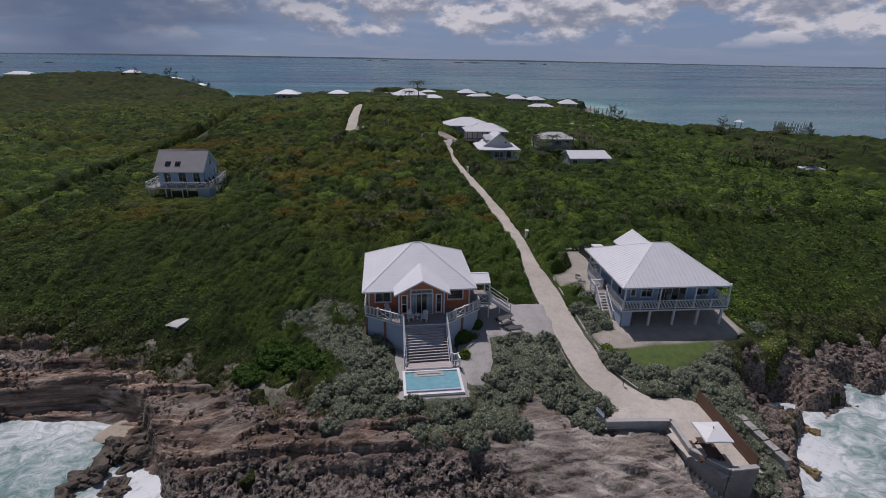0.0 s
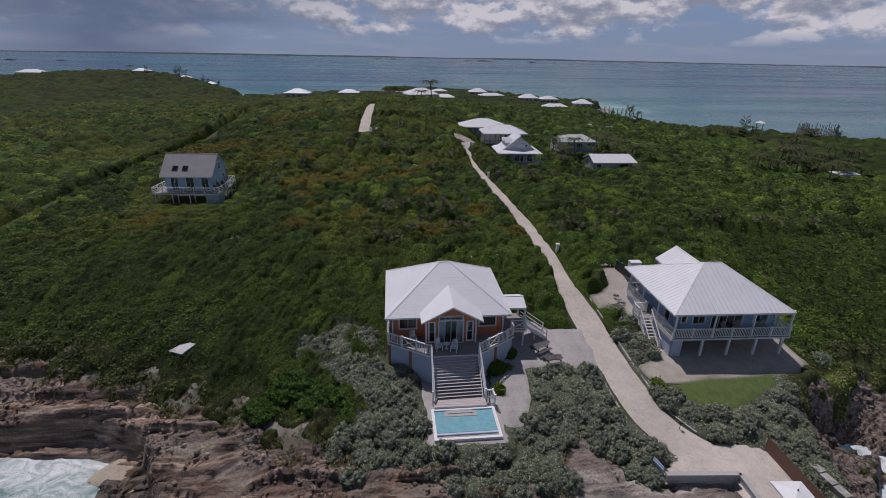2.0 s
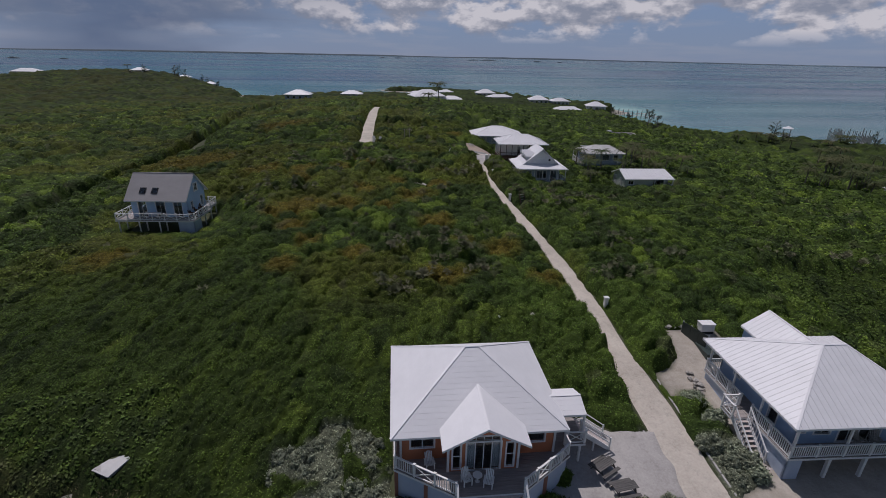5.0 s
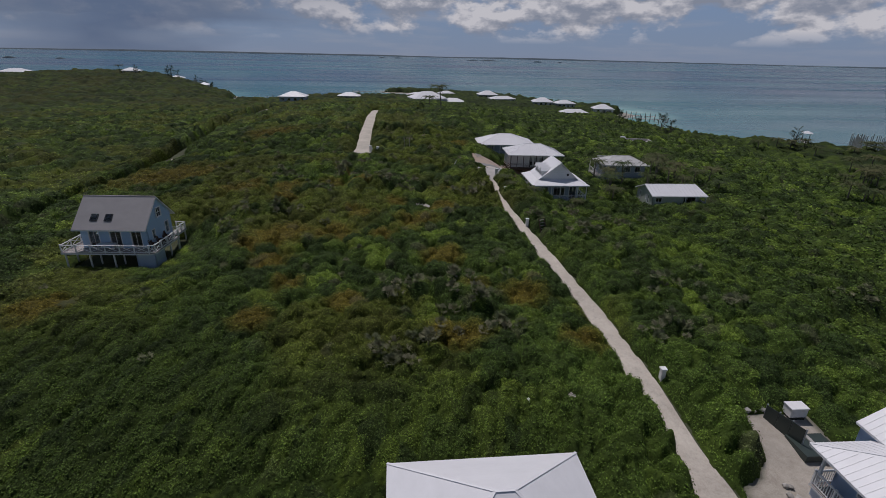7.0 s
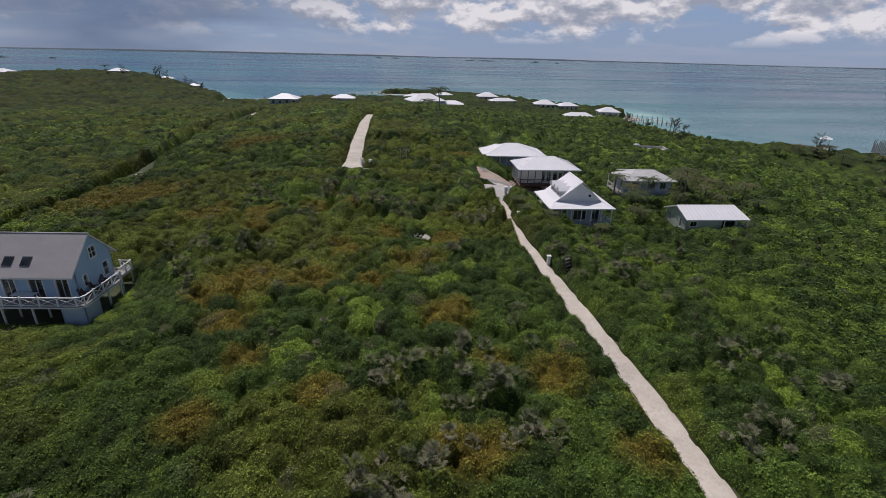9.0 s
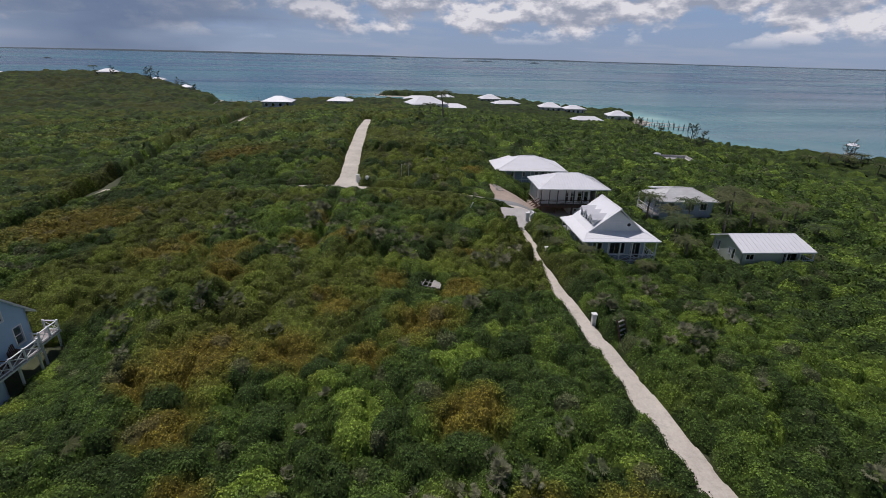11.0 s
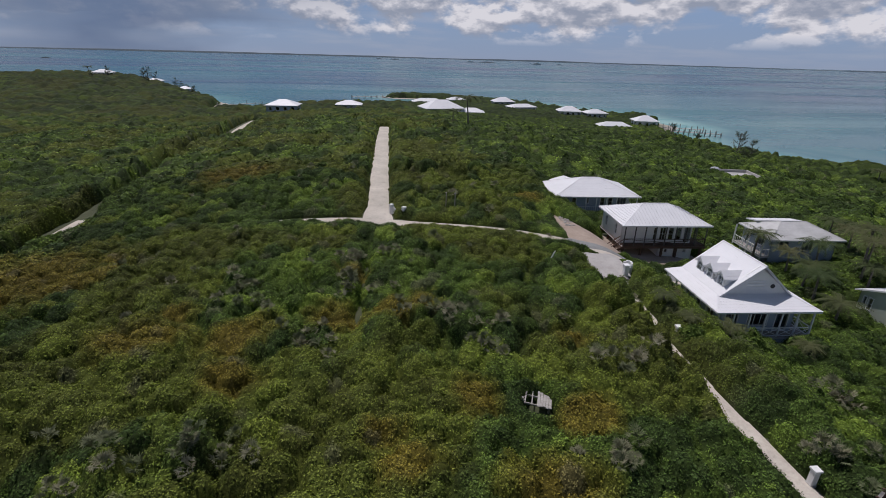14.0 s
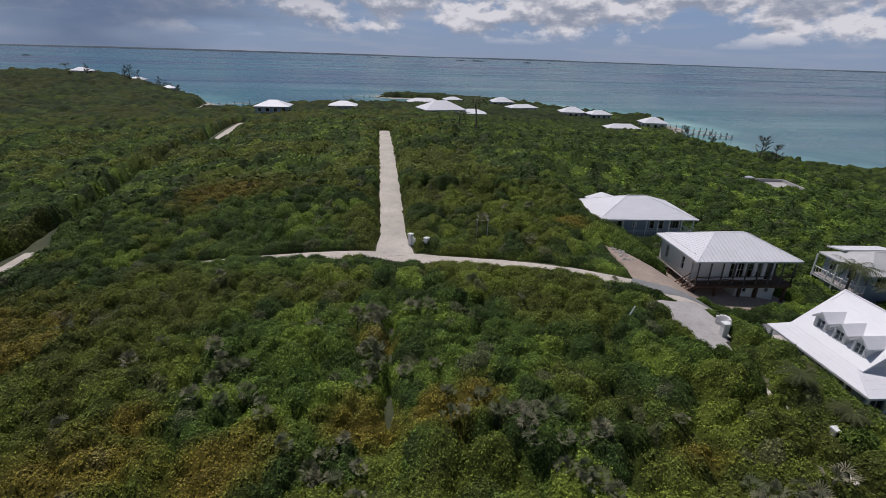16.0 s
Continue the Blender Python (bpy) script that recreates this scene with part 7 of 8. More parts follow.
# ---- far houses by the shore ----
def far_house(x, y, w, d, tall, turn, wallmat, rise=1.8, label="white-roofed seaside house among trees far off", storey=1):
    z = gz_at(x, y)
    h = thing("house", label, "house", pose(x, y, z, 0, 0, turn), "houses by the shore")
    faces = hip_faces(w, d, tall, tall + rise, max(0.6, w - d))
    roof(h, faces, "course", M_ROOF, 1.1, (), "white hipped roof")
    a, b = w / 2 - 0.7, d / 2 - 0.7
    for p, q in (((-a, -b), (a, -b)), ((a, -b), (a, b)), ((a, b), (-a, b)), ((-a, b), (-a, -b))):
        run = math.hypot(q[0] - p[0], q[1] - p[1])
        n = max(2, int(run / 2.6))
        holes = [(run * (k + 0.3) / n, run * (k + 0.7) / n, tall - 2.0 - s, tall - 0.6 - s, (1, 1)) for k in range(n) for s in ((0,) if storey == 1 else (0, 2.9))]
        wall(h, p, q, -1.5, tall + 0.1, wallmat, holes)
    return h


FAR = [(-35, 299, 14, 11, 4.6, -4, M_SMOKE, 2.2, 2), (-7, 303, 12, 9, 3.6, -4, M_GREYWALL, 1.7, 1), (33, 290, 18, 13, 3.4, 12, M_WHITE, 3.2, 1), (46, 288, 12, 8, 3.0, -8, M_WHITE, 1.6, 1),
       (44, 416, 22, 12, 3.8, 0, M_WHITE, 2.2, 1), (62, 408, 12, 9, 3.4, 5, M_WHITE, 1.6, 1), (88, 384, 14, 11, 4.2, 0, M_GREYWALL, 2.6, 1), (90, 352, 17, 9, 3.4, 10, M_WHITE, 1.6, 1),
       (110, 330, 13, 10, 4.0, -10, M_WHITE, 2.4, 1), (121, 322, 12, 9, 4.2, 0, M_GREYWALL, 1.8, 1), (106, 272, 14, 7, 3.0, -8, M_WHITE, 1.5, 1), (127, 283, 11, 9, 5.4, -12, M_WHITE, 2.2, 2),
       (-170, 446, 12, 9, 3.6, 0, M_WHITE, 2.0, 1), (-139, 446, 10, 8, 3.0, 0, M_WHITE, 1.6, 1), (-262, 470, 20, 12, 4.6, 0, M_WHITE, 2.4, 1), (-114, 424, 8, 7, 3.0, 0, M_WHITE, 1.6, 1)]
for x, y, w, d, tall, turn, mat, rise, st in FAR:
    far_house(x, y, w, d, tall, turn, mat, rise, storey=st)


shed = thing("shed", "low white-roofed shed in the palm grove", "shed", pose(120.6, 109.6, gz_at(120.6, 109.6), 0, 0, -8))
roof(shed, hip_faces(5.6, 3.6, 2.3, 2.9, 2.0), "course", M_ROOF, 0.6, (), "low pale roof")
for p, q in (((-2.5, -1.5), (2.5, -1.5)), ((2.5, -1.5), (2.5, 1.5)), ((2.5, 1.5), (-2.5, 1.5)), ((-2.5, 1.5), (-2.5, -1.5))):
    wall(shed, p, q, -1.0, 2.35, M_GREYWALL)


# ---- docks ----
def dock(points, wide, z, poles, tall, label):
    d = thing("dock", label, "dock", pose(points[0][0], points[0][1], 0))
    ox, oy = points[0]
    for p, q in zip(points, points[1:]):
        run = math.hypot(q[0] - p[0], q[1] - p[1])
        n = max(1, round(run / 2.2))
        for k in range(n):
            a, b = k / n, (k + 0.94) / n
            bm = bmesh.new()
            beam(bm, (p[0] - ox + (q[0] - p[0]) * a, p[1] - oy + (q[1] - p[1]) * a, z), (p[0] - ox + (q[0] - p[0]) * b, p[1] - oy + (q[1] - p[1]) * b, z), wide, 0.16)
            part("decking", bm, M_OLDWOOD, d)
        nx, ny = -(q[1] - p[1]) / run, (q[0] - p[0]) / run
        n = max(1, round(run / poles))
        for k in range(n + 1):
            for s in (-1, 1):
                h = tall * (0.7 + 0.6 * random.random())
                part("piling", tube(bmesh.new(), [(p[0] - ox + (q[0] - p[0]) * k / n + s * nx * wide / 2, p[1] - oy + (q[1] - p[1]) * k / n + s * ny * wide / 2, e) for e in (-2, h)], [0.17, 0.14], 6), M_OLDWOOD, d)
    return d


dock([(138, 284), (148, 279), (160, 273)], 1.8, 1.3, 2.4, 2.4, "grey timber dock with pilings off the lee shore")
dock([(146, 297), (161, 287)], 2.2, 1.3, 2.5, 2.6, "grey timber boat dock with tall pilings")
dock([(162, 187), (179, 206)], 1.8, 1.3, 3.5, 1.9, "narrow timber pier reaching over the shallows")
dock([(179, 164), (186, 183)], 1.8, 1.5, 1.6, 2.6, "long dock with close-set pilings")
dock([(184, 186), (189, 195), (199, 190), (194, 181)], 1.2, 1.2, 1.3, 5.2, "unfinished boat slip with tall bare pilings")
dock([(-78, 347), (-60, 371), (-48, 380)], 1.8, 1.2, 4.5, 2.2, "timber dock in the western bay")
dock([(-84, 380), (-62, 396)], 1.8, 1.2, 4.5, 2.4, "timber dock along the western bay")
dock([(20, 464), (-8, 452)], 2.4, 1.2, 5, 2.0, "dock at the tip of the point")
hut = thing("boat_shelter", "small open shelter with pale roof at the pier end", "shelter", pose(179.5, 206.5, 0, 0, 0, 42))
for x in (-1.2, 1.2):
    for y in (-1.2, 1.2):
        part("post", box(bmesh.new(), x - 0.1, x + 0.1, y - 0.1, y + 0.1, -1.5, 4.4), M_OLDWOOD, hut)
roof(hut, hip_faces(4, 4, 4.4, 5.4, 0.3), "course", M_ROOF, 1.0, (), "pale hipped roof")
part("platform", box(bmesh.new(), -1.6, 1.6, -1.6, 1.6, 1.2, 1.4), M_OLDWOOD, hut)


# ---- shore patio with wall, fence, umbrella and sea wall ----
def drop(x, y, up=0.0):
    return (x, y, gz_at(x, y) + up)



sheet("pavement", PATIO, M_ROAD, "pale concrete shore patio", "patio", 0.05, 0.4, 4.4)
EDGE = [(18.7, 27.7), (23.75, 27.0), (23.35, 24.05), (24.85, 21.95), (26.9, 21.85)]
wallth = thing("retaining_wall", "grey rendered retaining wall round the shore patio", "wall", pose(0, 0, 0))
for k, (p, q) in enumerate(zip(EDGE, EDGE[1:])):
    d = Vector((q[0] - p[0], q[1] - p[1], 0))
    n = max(1, round(d.length / 1.5))
    for i in range(n):
        a, b = Vector((*p, 0)) + d * (i / n), Vector((*p, 0)) + d * ((i + 1) / n)

        bm = bmesh.new()

        beam(bm, (a.x, a.y, 2.6), (b.x, b.y, 2.6), 0.24, 4.5)
        part("wall_section", bm, M_SEAWALL if k > 1 else M_CONCRETE, wallth)
    bm = bmesh.new()
    beam(bm, (p[0], p[1], 4.9), (q[0], q[1], 4.9), 0.34, 0.1)
    part("coping", bm, M_CONCRETE, wallth, "pale concrete coping")
gatep = thing("yard_gate", "pale blue-grey plank gate in the patio wall", "gate", pose(18.6, 27.9, 4.2, 0, 0, 100))
for k in range(6):
    part("plank", box(bmesh.new(), k * 0.16, k * 0.16 + 0.145, -0.02, 0.02, 0.0, 1.1), M_SKIRT, gatep)
for z in (0.25, 0.85):
    part("rail", box(bmesh.new(), 0, 0.95, 0.02, 0.06, z, z + 0.09), M_SKIRT, gatep)
fence = thing("patio_fence", "red-brown plank fence along the patio", "fence", pose(0, 0, 0))
FA, FB = Vector((27.55, 29.1, 0)), Vector((26.85, 22.0, 0))
n = 44
run = (FB - FA).length
board = shared("fence_plank", M_FENCE, lambda b: box(b, 0.004, run / n - 0.004, -0.012, 0.012, 0, 1.15))
turn = Matrix.Rotation(math.atan2(FB.y - FA.y, FB.x - FA.x), 4, "Z")
for k in range(n):
    piece("fence_board", board, fence, Matrix.Translation(FA.lerp(FB, k / n) + Vector((0, 0, 4.42 + 0.03 * random.random()))) @ turn)
for k in range(6):
    p = FA.lerp(FB, k / 5)
    part("post", box(bmesh.new(), p.x + 0.02, p.x + 0.12, p.y - 0.05, p.y + 0.05, 4.0, 5.6), M_FENCE, fence)
for z in (4.7, 5.3):
    part("rail", beam(bmesh.new(), FA + Vector((0.05, 0, z)), FB + Vector((0.05, 0, z)), 0.05, 0.09), M_FENCE, fence)
sea_wall = thing("sea_wall", "weathered concrete sea wall with broken cap", "wall", pose(0, 0, 0))
WA, WB = Vector((30.9, 29.4, 0)), Vector((31.4, 23.4, 0))
for k in range(6):
    a, b = WA.lerp(WB, k / 6), WA.lerp(WB, (k + 0.97) / 6)
    part("wall_block", beam(bmesh.new(), a + Vector((0, 0, 1.7 - 0.1 * k)), b + Vector((0, 0, 1.7 - 0.1 * k)), 0.45, 3.6), M_CONCRETE, sea_wall)
    part("cap", beam(bmesh.new(), a + Vector((0.03 * (k % 2), 0, 3.55 - 0.1 * k)), b + Vector((0, 0, 3.55 - 0.1 * k)), 0.6, 0.14), M_RUBBLE, sea_wall)

umb = thing("patio_umbrella", "square white parasol on a brown pole over a picnic table", "parasol", pose(24.35, 23.7, 4.45, 0, 0, -8))
part("pole", tube(bmesh.new(), [(0, 0, 0), (0, 0, 2.55)], [0.035, 0.03]), M_BROWN, umb)
bm = bmesh.new()
c, s2 = bm.verts.new((0, 0, 2.5)), 0.98
ring = [bm.verts.new(p) for p in ((-s2, -s2, 2.18), (0, -s2 * 0.97, 2.2), (s2, -s2, 2.18), (s2 * 0.97, 0, 2.2), (s2, s2, 2.18), (0, s2 * 0.97, 2.2), (-s2, s2, 2.18), (-s2 * 0.97, 0, 2.2))]
hem = [bm.verts.new(v.co - Vector((0, 0, 0.12))) for v in ring]
for k in range(8):
    bm.faces.new((c, ring[k], ring[(k + 1) % 8]))
    bm.faces.new((ring[k], hem[k], hem[(k + 1) % 8], ring[(k + 1) % 8]))
part("canopy", bm, M_WHITE, umb, "white cloth canopy")
for k in range(8):

    a = k * math.pi / 4
    part("rib", beam(bmesh.new(), (0, 0, 2.44), (0.9 * math.cos(a), 0.9 * math.sin(a), 2.16), 0.02, 0.02), M_BROWN, umb)
part("finial", tube(bmesh.new(), [(0, 0, 2.5), (0, 0, 2.62)], [0.05, 0.03]), M_BROWN, umb)
part("base", box(bmesh.new(), -0.25, 0.25, -0.25, 0.25, 0, 0.08), M_CONCRETE, umb)
picnic_table(pose(24.35, 23.75, 4.46, 0, 0, 82), M_BROWN, "brown wooden picnic table shaded by the parasol")
sign = thing("path_light", "small dark path lamp on a post beside the drive", "lamp", pose(*drop(22.3, 31.6, 0.05)))
part("post", tube(bmesh.new(), [(0, 0, 0), (0, 0, 0.55)], [0.03, 0.03], 6), M_BLACK, sign)
part("head", box(bmesh.new(), -0.1, 0.1, -0.1, 0.1, 0.55, 0.7), M_BLACK, sign)


# ---- kerbs along the drive ----
def kerb(points, label, off, wide=0.16, tall=0.14, mat=M_CONCRETE, length=1.0):
    k = thing("kerb", label, "kerb", pose(0, 0, 0), "drive kerbs")
    c, side = along(points, length)
    for i in range(len(c) - 1):
        p, q = c[i] + side[i] * off, c[i + 1] + side[i + 1] * off
        q = p + (q - p) * (0.93 if random.random() < 0.8 else 0.6)
        bm = bmesh.new()
        j = 0.03 * (random.random() - 0.5)
        beam(bm, (p[0] + j, p[1], gz_at(*p) + tall / 2 + 0.06), (q[0] + j, q[1], gz_at(*q) + tall / 2 + 0.06), wide, tall)
        part("kerbstone", bm, mat, k)


kerb(DRIVE[2:8], "low pale concrete kerb edging the sandy drive", 1.75, 0.13, 0.08)
kerb(DRIVE[3:6], "low pale concrete kerb on the yard side", -1.8, 0.12, 0.05)
kerb(DRIVE[7:10], "low broken kerb half hidden by scrub", 1.55, 0.14, 0.1)


def pillar(x, y, tall, w, label):
    p = thing("gate_pillar", label, "pillar", pose(*drop(x, y, -0.1), 0, 0, -4), "drive pillars")
    part("shaft", box(bmesh.new(), -w / 2, w / 2, -w / 2, w / 2, 0, tall), M_WHITE, p)
    part("cap", box(bmesh.new(), -w / 2 - 0.06, w / 2 + 0.06, -w / 2 - 0.06, w / 2 + 0.06, tall, tall + 0.1), M_WHITE, p)
    part("plinth", box(bmesh.new(), -w / 2 - 0.04, w / 2 + 0.04, -w / 2 - 0.04, w / 2 + 0.04, 0, 0.2), M_CONCRETE, p)


pillar(22.5, 57.9, 1.25, 0.34, "white rendered gate pillar beside the drive")
pillar(22.0, 101.2, 1.1, 0.34, "white rendered post at the bend of the drive")
pillar(21.3, 87.9, 1.1, 0.32, "white rendered pillar at the narrow drive")
pillar(23.2, 111.6, 1.25, 0.42, "white rendered pillar at the drive apron")
wing = thing("curved_wall", "low curved white wall behind the apron pillar", "wall", pose(*drop(23.5, 112.0, -0.1)))
for k in range(7):
    a = math.pi * (0.08 + 0.12 * k)
    bm = box(bmesh.new(), -0.16, 0.16, -0.09, 0.09, 0, 1.15 - 0.03 * (k - 3) ** 2)
    bmesh.ops.transform(bm, matrix=pose(0.25 + 0.55 * math.sin(a), 0.75 - 0.75 * math.cos(a), 0, 0, 0, math.degrees(a)), verts=bm.verts)
    part("wall_section", bm, M_WHITE, wing)
lad = thing("step_ladder", "dark wooden steps leaning beside the drive", "ladder", pose(*drop(22.6, 85.0, 0.2), 0, 0, 25) @ Matrix.Scale(1.25, 4))
for x in (-0.35, 0.35):
    part("side_rail", beam(bmesh.new(), (x, 0, 0), (x, 0.55, 1.5), 0.06, 0.1), M_BROWN, lad)
for k in range(5):
    part("rung", box(bmesh.new(), -0.34, 0.34, 0.1 + k * 0.1 - 0.05, 0.1 + k * 0.1 + 0.06, 0.27 * (k + 1) - 0.02, 0.27 * (k + 1) + 0.02), M_OLDWOOD, lad)

# gate at the cross road
gate = thing("entrance_wall", "white and blue rendered entrance wall at the cross road", "gate", pose(*drop(2.4, 131.3, -0.1), 0, 0, -48))
M_GATEBLUE = painted("gate_blue", (0.42, 0.52, 0.66), 0.6, 0.1)
for x, h in ((-1.1, 1.3), (1.1, 1.4)):
    part("pier", box(bmesh.new(), x - 0.2, x + 0.2, -0.2, 0.2, 0, h), M_WHITE, gate)
    part("cap", box(bmesh.new(), x - 0.25, x + 0.25, -0.25, 0.25, h, h + 0.1), M_WHITE, gate)
for k in range(8):
    x0 = -0.86 + k * 0.215
    h = 0.72 + 0.5 * abs((k - 3.5) / 4.0) ** 1.5
    part("wall_panel", box(bmesh.new(), x0, x0 + 0.212, -0.11, 0.11, 0, h), M_GATEBLUE if 1 < k < 6 else M_WHITE, gate)
for k, (x, y) in enumerate(((8.6, 131.2), (9.7, 130.9))):
    p = thing("marker_post", "thin bare timber marker post in the scrub", "post", pose(*drop(x, y)), "marker posts")
    part("shaft", tube(bmesh.new(), [(0, 0, 0), (0.04, 0, 2.9)], [0.06, 0.05], 6), M_OLDWOOD, p)
    part("top_block", box(bmesh.new(), -0.08, 0.14, -0.08, 0.08, 2.9, 3.0), M_OLDWOOD, p)
p = thing("sign_stake", "leaning white stake in the scrub", "stake", pose(*drop(15.2, 113.0), 0, 25, 0))
part("stake", box(bmesh.new(), -0.05, 0.05, -0.03, 0.03, 0, 2.6), M_WHITE, p)

# collapsed lookout platform
ruin = thing("lookout_platform", "derelict silvered timber platform with missing planks", "platform", pose(8.55, 95.6, 11.55, 3, 5, -22))
for x in (-0.85, 0.85):
    for y in (-0.7, 0.7):
        part("post", box(bmesh.new(), x - 0.06, x + 0.06, y - 0.06, y + 0.06, -2.6, 0.02 if x > 0 else 0.3), M_OLDWOOD, ruin)
for y in (-0.75, 0.0, 0.75):
    part("joist", box(bmesh.new(), -1.15, 1.0, y - 0.03, y + 0.03, -0.12, 0.0), M_OLDWOOD, ruin)
for k in range(11):
    if k in (2, 3, 5):
        continue
    x = -1.0 + k * 0.18
    part("plank", box(bmesh.new(), x, x + (0.16 if k > 4 else 0.07), -0.9 + 0.05 * (k % 3), 0.85, 0.0, 0.035), M_OLDWOOD, ruin)
for x, a in ((-1.1, 0.3), (-0.7, 0.1)):
    part("loose_board", beam(bmesh.new(), (x, -1.0, 0.1), (x + a, 1.0, 0.16), 0.09, 0.03), M_OLDWOOD, ruin)

# things left in the scrub
hut = thing("cistern_hatch", "pale sheet-covered cistern hatch in low scrub", "hatch", pose(-16.95, 45.75, gz_at(-16.95, 45.75) - 0.25, 0, 0, -32))
part("curb", box(bmesh.new(), -0.7, 0.7, -0.75, 0.75, -0.5, 0.24), M_CONCRETE, hut)
part("lid", box(bmesh.new(), -0.8, 0.8, -0.85, 0.85, 0.26, 0.32, pose(0, 0, 0, 6, -4, 0)), M_ROOFOLD, hut, "pale metal lid")
bar = thing("water_butt", "small white plastic water butt in the bushes", "barrel", pose(*drop(11.3, 56.4, 0.05)))
part("drum", tube(bmesh.new(), [(0, 0, 0), (0, 0, 0.1), (0, 0, 0.75), (0, 0, 0.85)], [0.24, 0.28, 0.28, 0.2], 14), M_WHITE, bar)
part("lid", tube(bmesh.new(), [(0, 0, 0.85), (0, 0, 0.92)], [0.21, 0.2], 14), M_WHITE, bar)
pal = thing("pallet_stack", "stack of weathered timber pallets in the bushes", "pallets", pose(*drop(14.5, 56.2, 0.55), 0, 0, 10))
for j in range(3):
    for k in range(6):
        part("slat", box(bmesh.new(), -0.55, 0.55, -0.5 + k * 0.18, -0.38 + k * 0.18, 0.12 + j * 0.16, 0.145 + j * 0.16), M_OLDWOOD, pal)
    for x in (-0.5, 0, 0.5):
        part("bearer", box(bmesh.new(), x - 0.04, x + 0.04, -0.5, 0.52, 0.03 + j * 0.16, 0.12 + j * 0.16), M_OLDWOOD, pal)
for x, y, w, a in ((-21.5, 76.5, 1.0, 20), (-14.8, 79.5, 1.3, -35)):
    b = thing("loose_board", "pale bleached board lying on the scrub", "board", pose(*drop(x, y, 1.05), 4, 6, a), "loose boards")
    part("plank", box(bmesh.new(), -w / 2, w / 2, -0.09, 0.09, 0, 0.03), M_OLDWOOD, b)


def rubble(cx, cy, w, d, count, seed, label, big=0.3):
    r = random.Random(seed)
    h = thing("stone_heap", label, "stones", pose(0, 0, 0))
    for k in range(count):
        x, y = cx + (r.random() - 0.5) * w, cy + (r.random() - 0.5) * d
        bm = bmesh.new()
        bmesh.ops.create_icosphere(bm, subdivisions=1, radius=big * (0.5 + 0.8 * r.random()))
        for v in bm.verts:
            v.co *= 0.75 + 0.5 * r.random()
            v.co.z *= 0.6
        bmesh.ops.translate(bm, verts=bm.verts, vec=(x, y, gz_at(x, y) + 0.12))
        part("stone", bm, M_RUBBLE, h)


rubble(27.6, 54.7, 4.2, 0.5, 60, 3, "low dry stone row behind the sand yard")
rubble(23.6, 127.3, 1.3, 3.4, 44, 5, "heap of pale building rubble on bare earth", 0.17)
rubble(28.2, 128.0, 0.9, 3.0, 18, 6, "scattered pale stones beside the stilts", 0.18)
rubble(25.6, 47.9, 0.8, 2.6, 16, 7, "scattered stones and driftwood beside the deck", 0.2)
rubble(40.6, 121.0, 0.6, 3.2, 16, 8, "row of pale stones edging the parking place")

# foundation among the eastern scrub
fd = thing("house_foundation", "unfinished concrete block foundation in the scrub", "foundation", pose(83.5, 170.5, gz_at(83.5, 170.5), 0, 0, -14))
part("slab", box(bmesh.new(), -4.6, 4.6, -4.4, 4.4, -0.6, 0.9), M_CONCRETE, fd)
for a in ((-4.6, 4.6, -4.5, -4.2), (-4.6, 4.6, 4.2, 4.5), (-4.8, -4.5, -4.4, 4.4), (4.5, 4.8, -4.4, 4.4)):
    part("block_wall", box(bmesh.new(), *a, -0.6, 1.5), M_CONCRETE, fd)
part("tank", tube(bmesh.new(), [(-3.6, 2.5, 0.9), (-3.6, 2.5, 1.2), (-3.6, 2.5, 2.1), (-3.6, 2.5, 2.3)], [0.8, 0.95, 0.95, 0.5], 14), M_METAL, fd, "grey round cistern tank")


# ---- boulders ----
def boulder(x, y, z, r, seed, mat, label, squash=0.75):
    bm = bmesh.new()
    bmesh.ops.create_icosphere(bm, subdivisions=4, radius=1.0)
    off = Vector((seed * 7.3, seed * 3.1, seed * 1.7))
    for v in bm.verts:
        n = v.co.normalized()
        k = 0.72 + 0.55 * noise.noise(n * 1.1 + off) + 0.28 * noise.noise(n * 2.6 + off) + 0.15 * noise.noise(n * 6 + off) + 0.09 * noise.noise(n * 13 + off) + 0.05 * noise.noise(n * 27 + off)
        k -= 0.14 * max(0.0, 0.25 - abs(noise.noise(n * 1.9 - off))) * 4
        v.co = Vector((n.x * k * r, n.y * k * r * 0.85, n.z * k * r * squash))
    me = bpy.data.meshes.new("boulder")
    bm.to_mesh(me)
    bm.free()
    me.materials.append(mat)
    ob = tagged(new("boulder", me), label, "boulder", "shore boulders")
    ob.matrix_world = pose(x, y, z, 0, 0, seed * 47)


for k, (x, y, z, r) in enumerate(((-17.6, 38.7, 0.8, 1.9), (-19.3, 35.0, 0.5, 2.0), (-20.4, 33.0, 0.3, 1.9), (-17.2, 33.8, 0.6, 1.7), (-16.6, 36.1, 0.9, 1.9), (-21.3, 31.2, 0.0, 1.6), (-18.0, 31.4, 0.2, 1.4), (-15.2, 33.9, 0.8, 1.3),
                                  (-27.5, 41.0, 0.4, 1.4), (-31.0, 41.3, 0.5, 1.7), (-24.6, 40.6, 0.2, 1.0))):
    boulder(x, y, z, r, k + 1, M_BOULDER, "dark pitted limestone boulder wet from the surf")
for k, (x, y, z, r) in enumerate(((36.4, 31.6, 1.0, 1.7), (37.2, 29.6, 0.8, 1.4), (35.0, 29.6, 1.0, 1.3), (38.2, 30.8, 0.4, 1.0), (34.2, 31.8, 1.6, 1.1))):
    boulder(x, y, z, r, k + 21, M_BOULDER, "brown broken limestone boulder below the sea wall", 0.95)
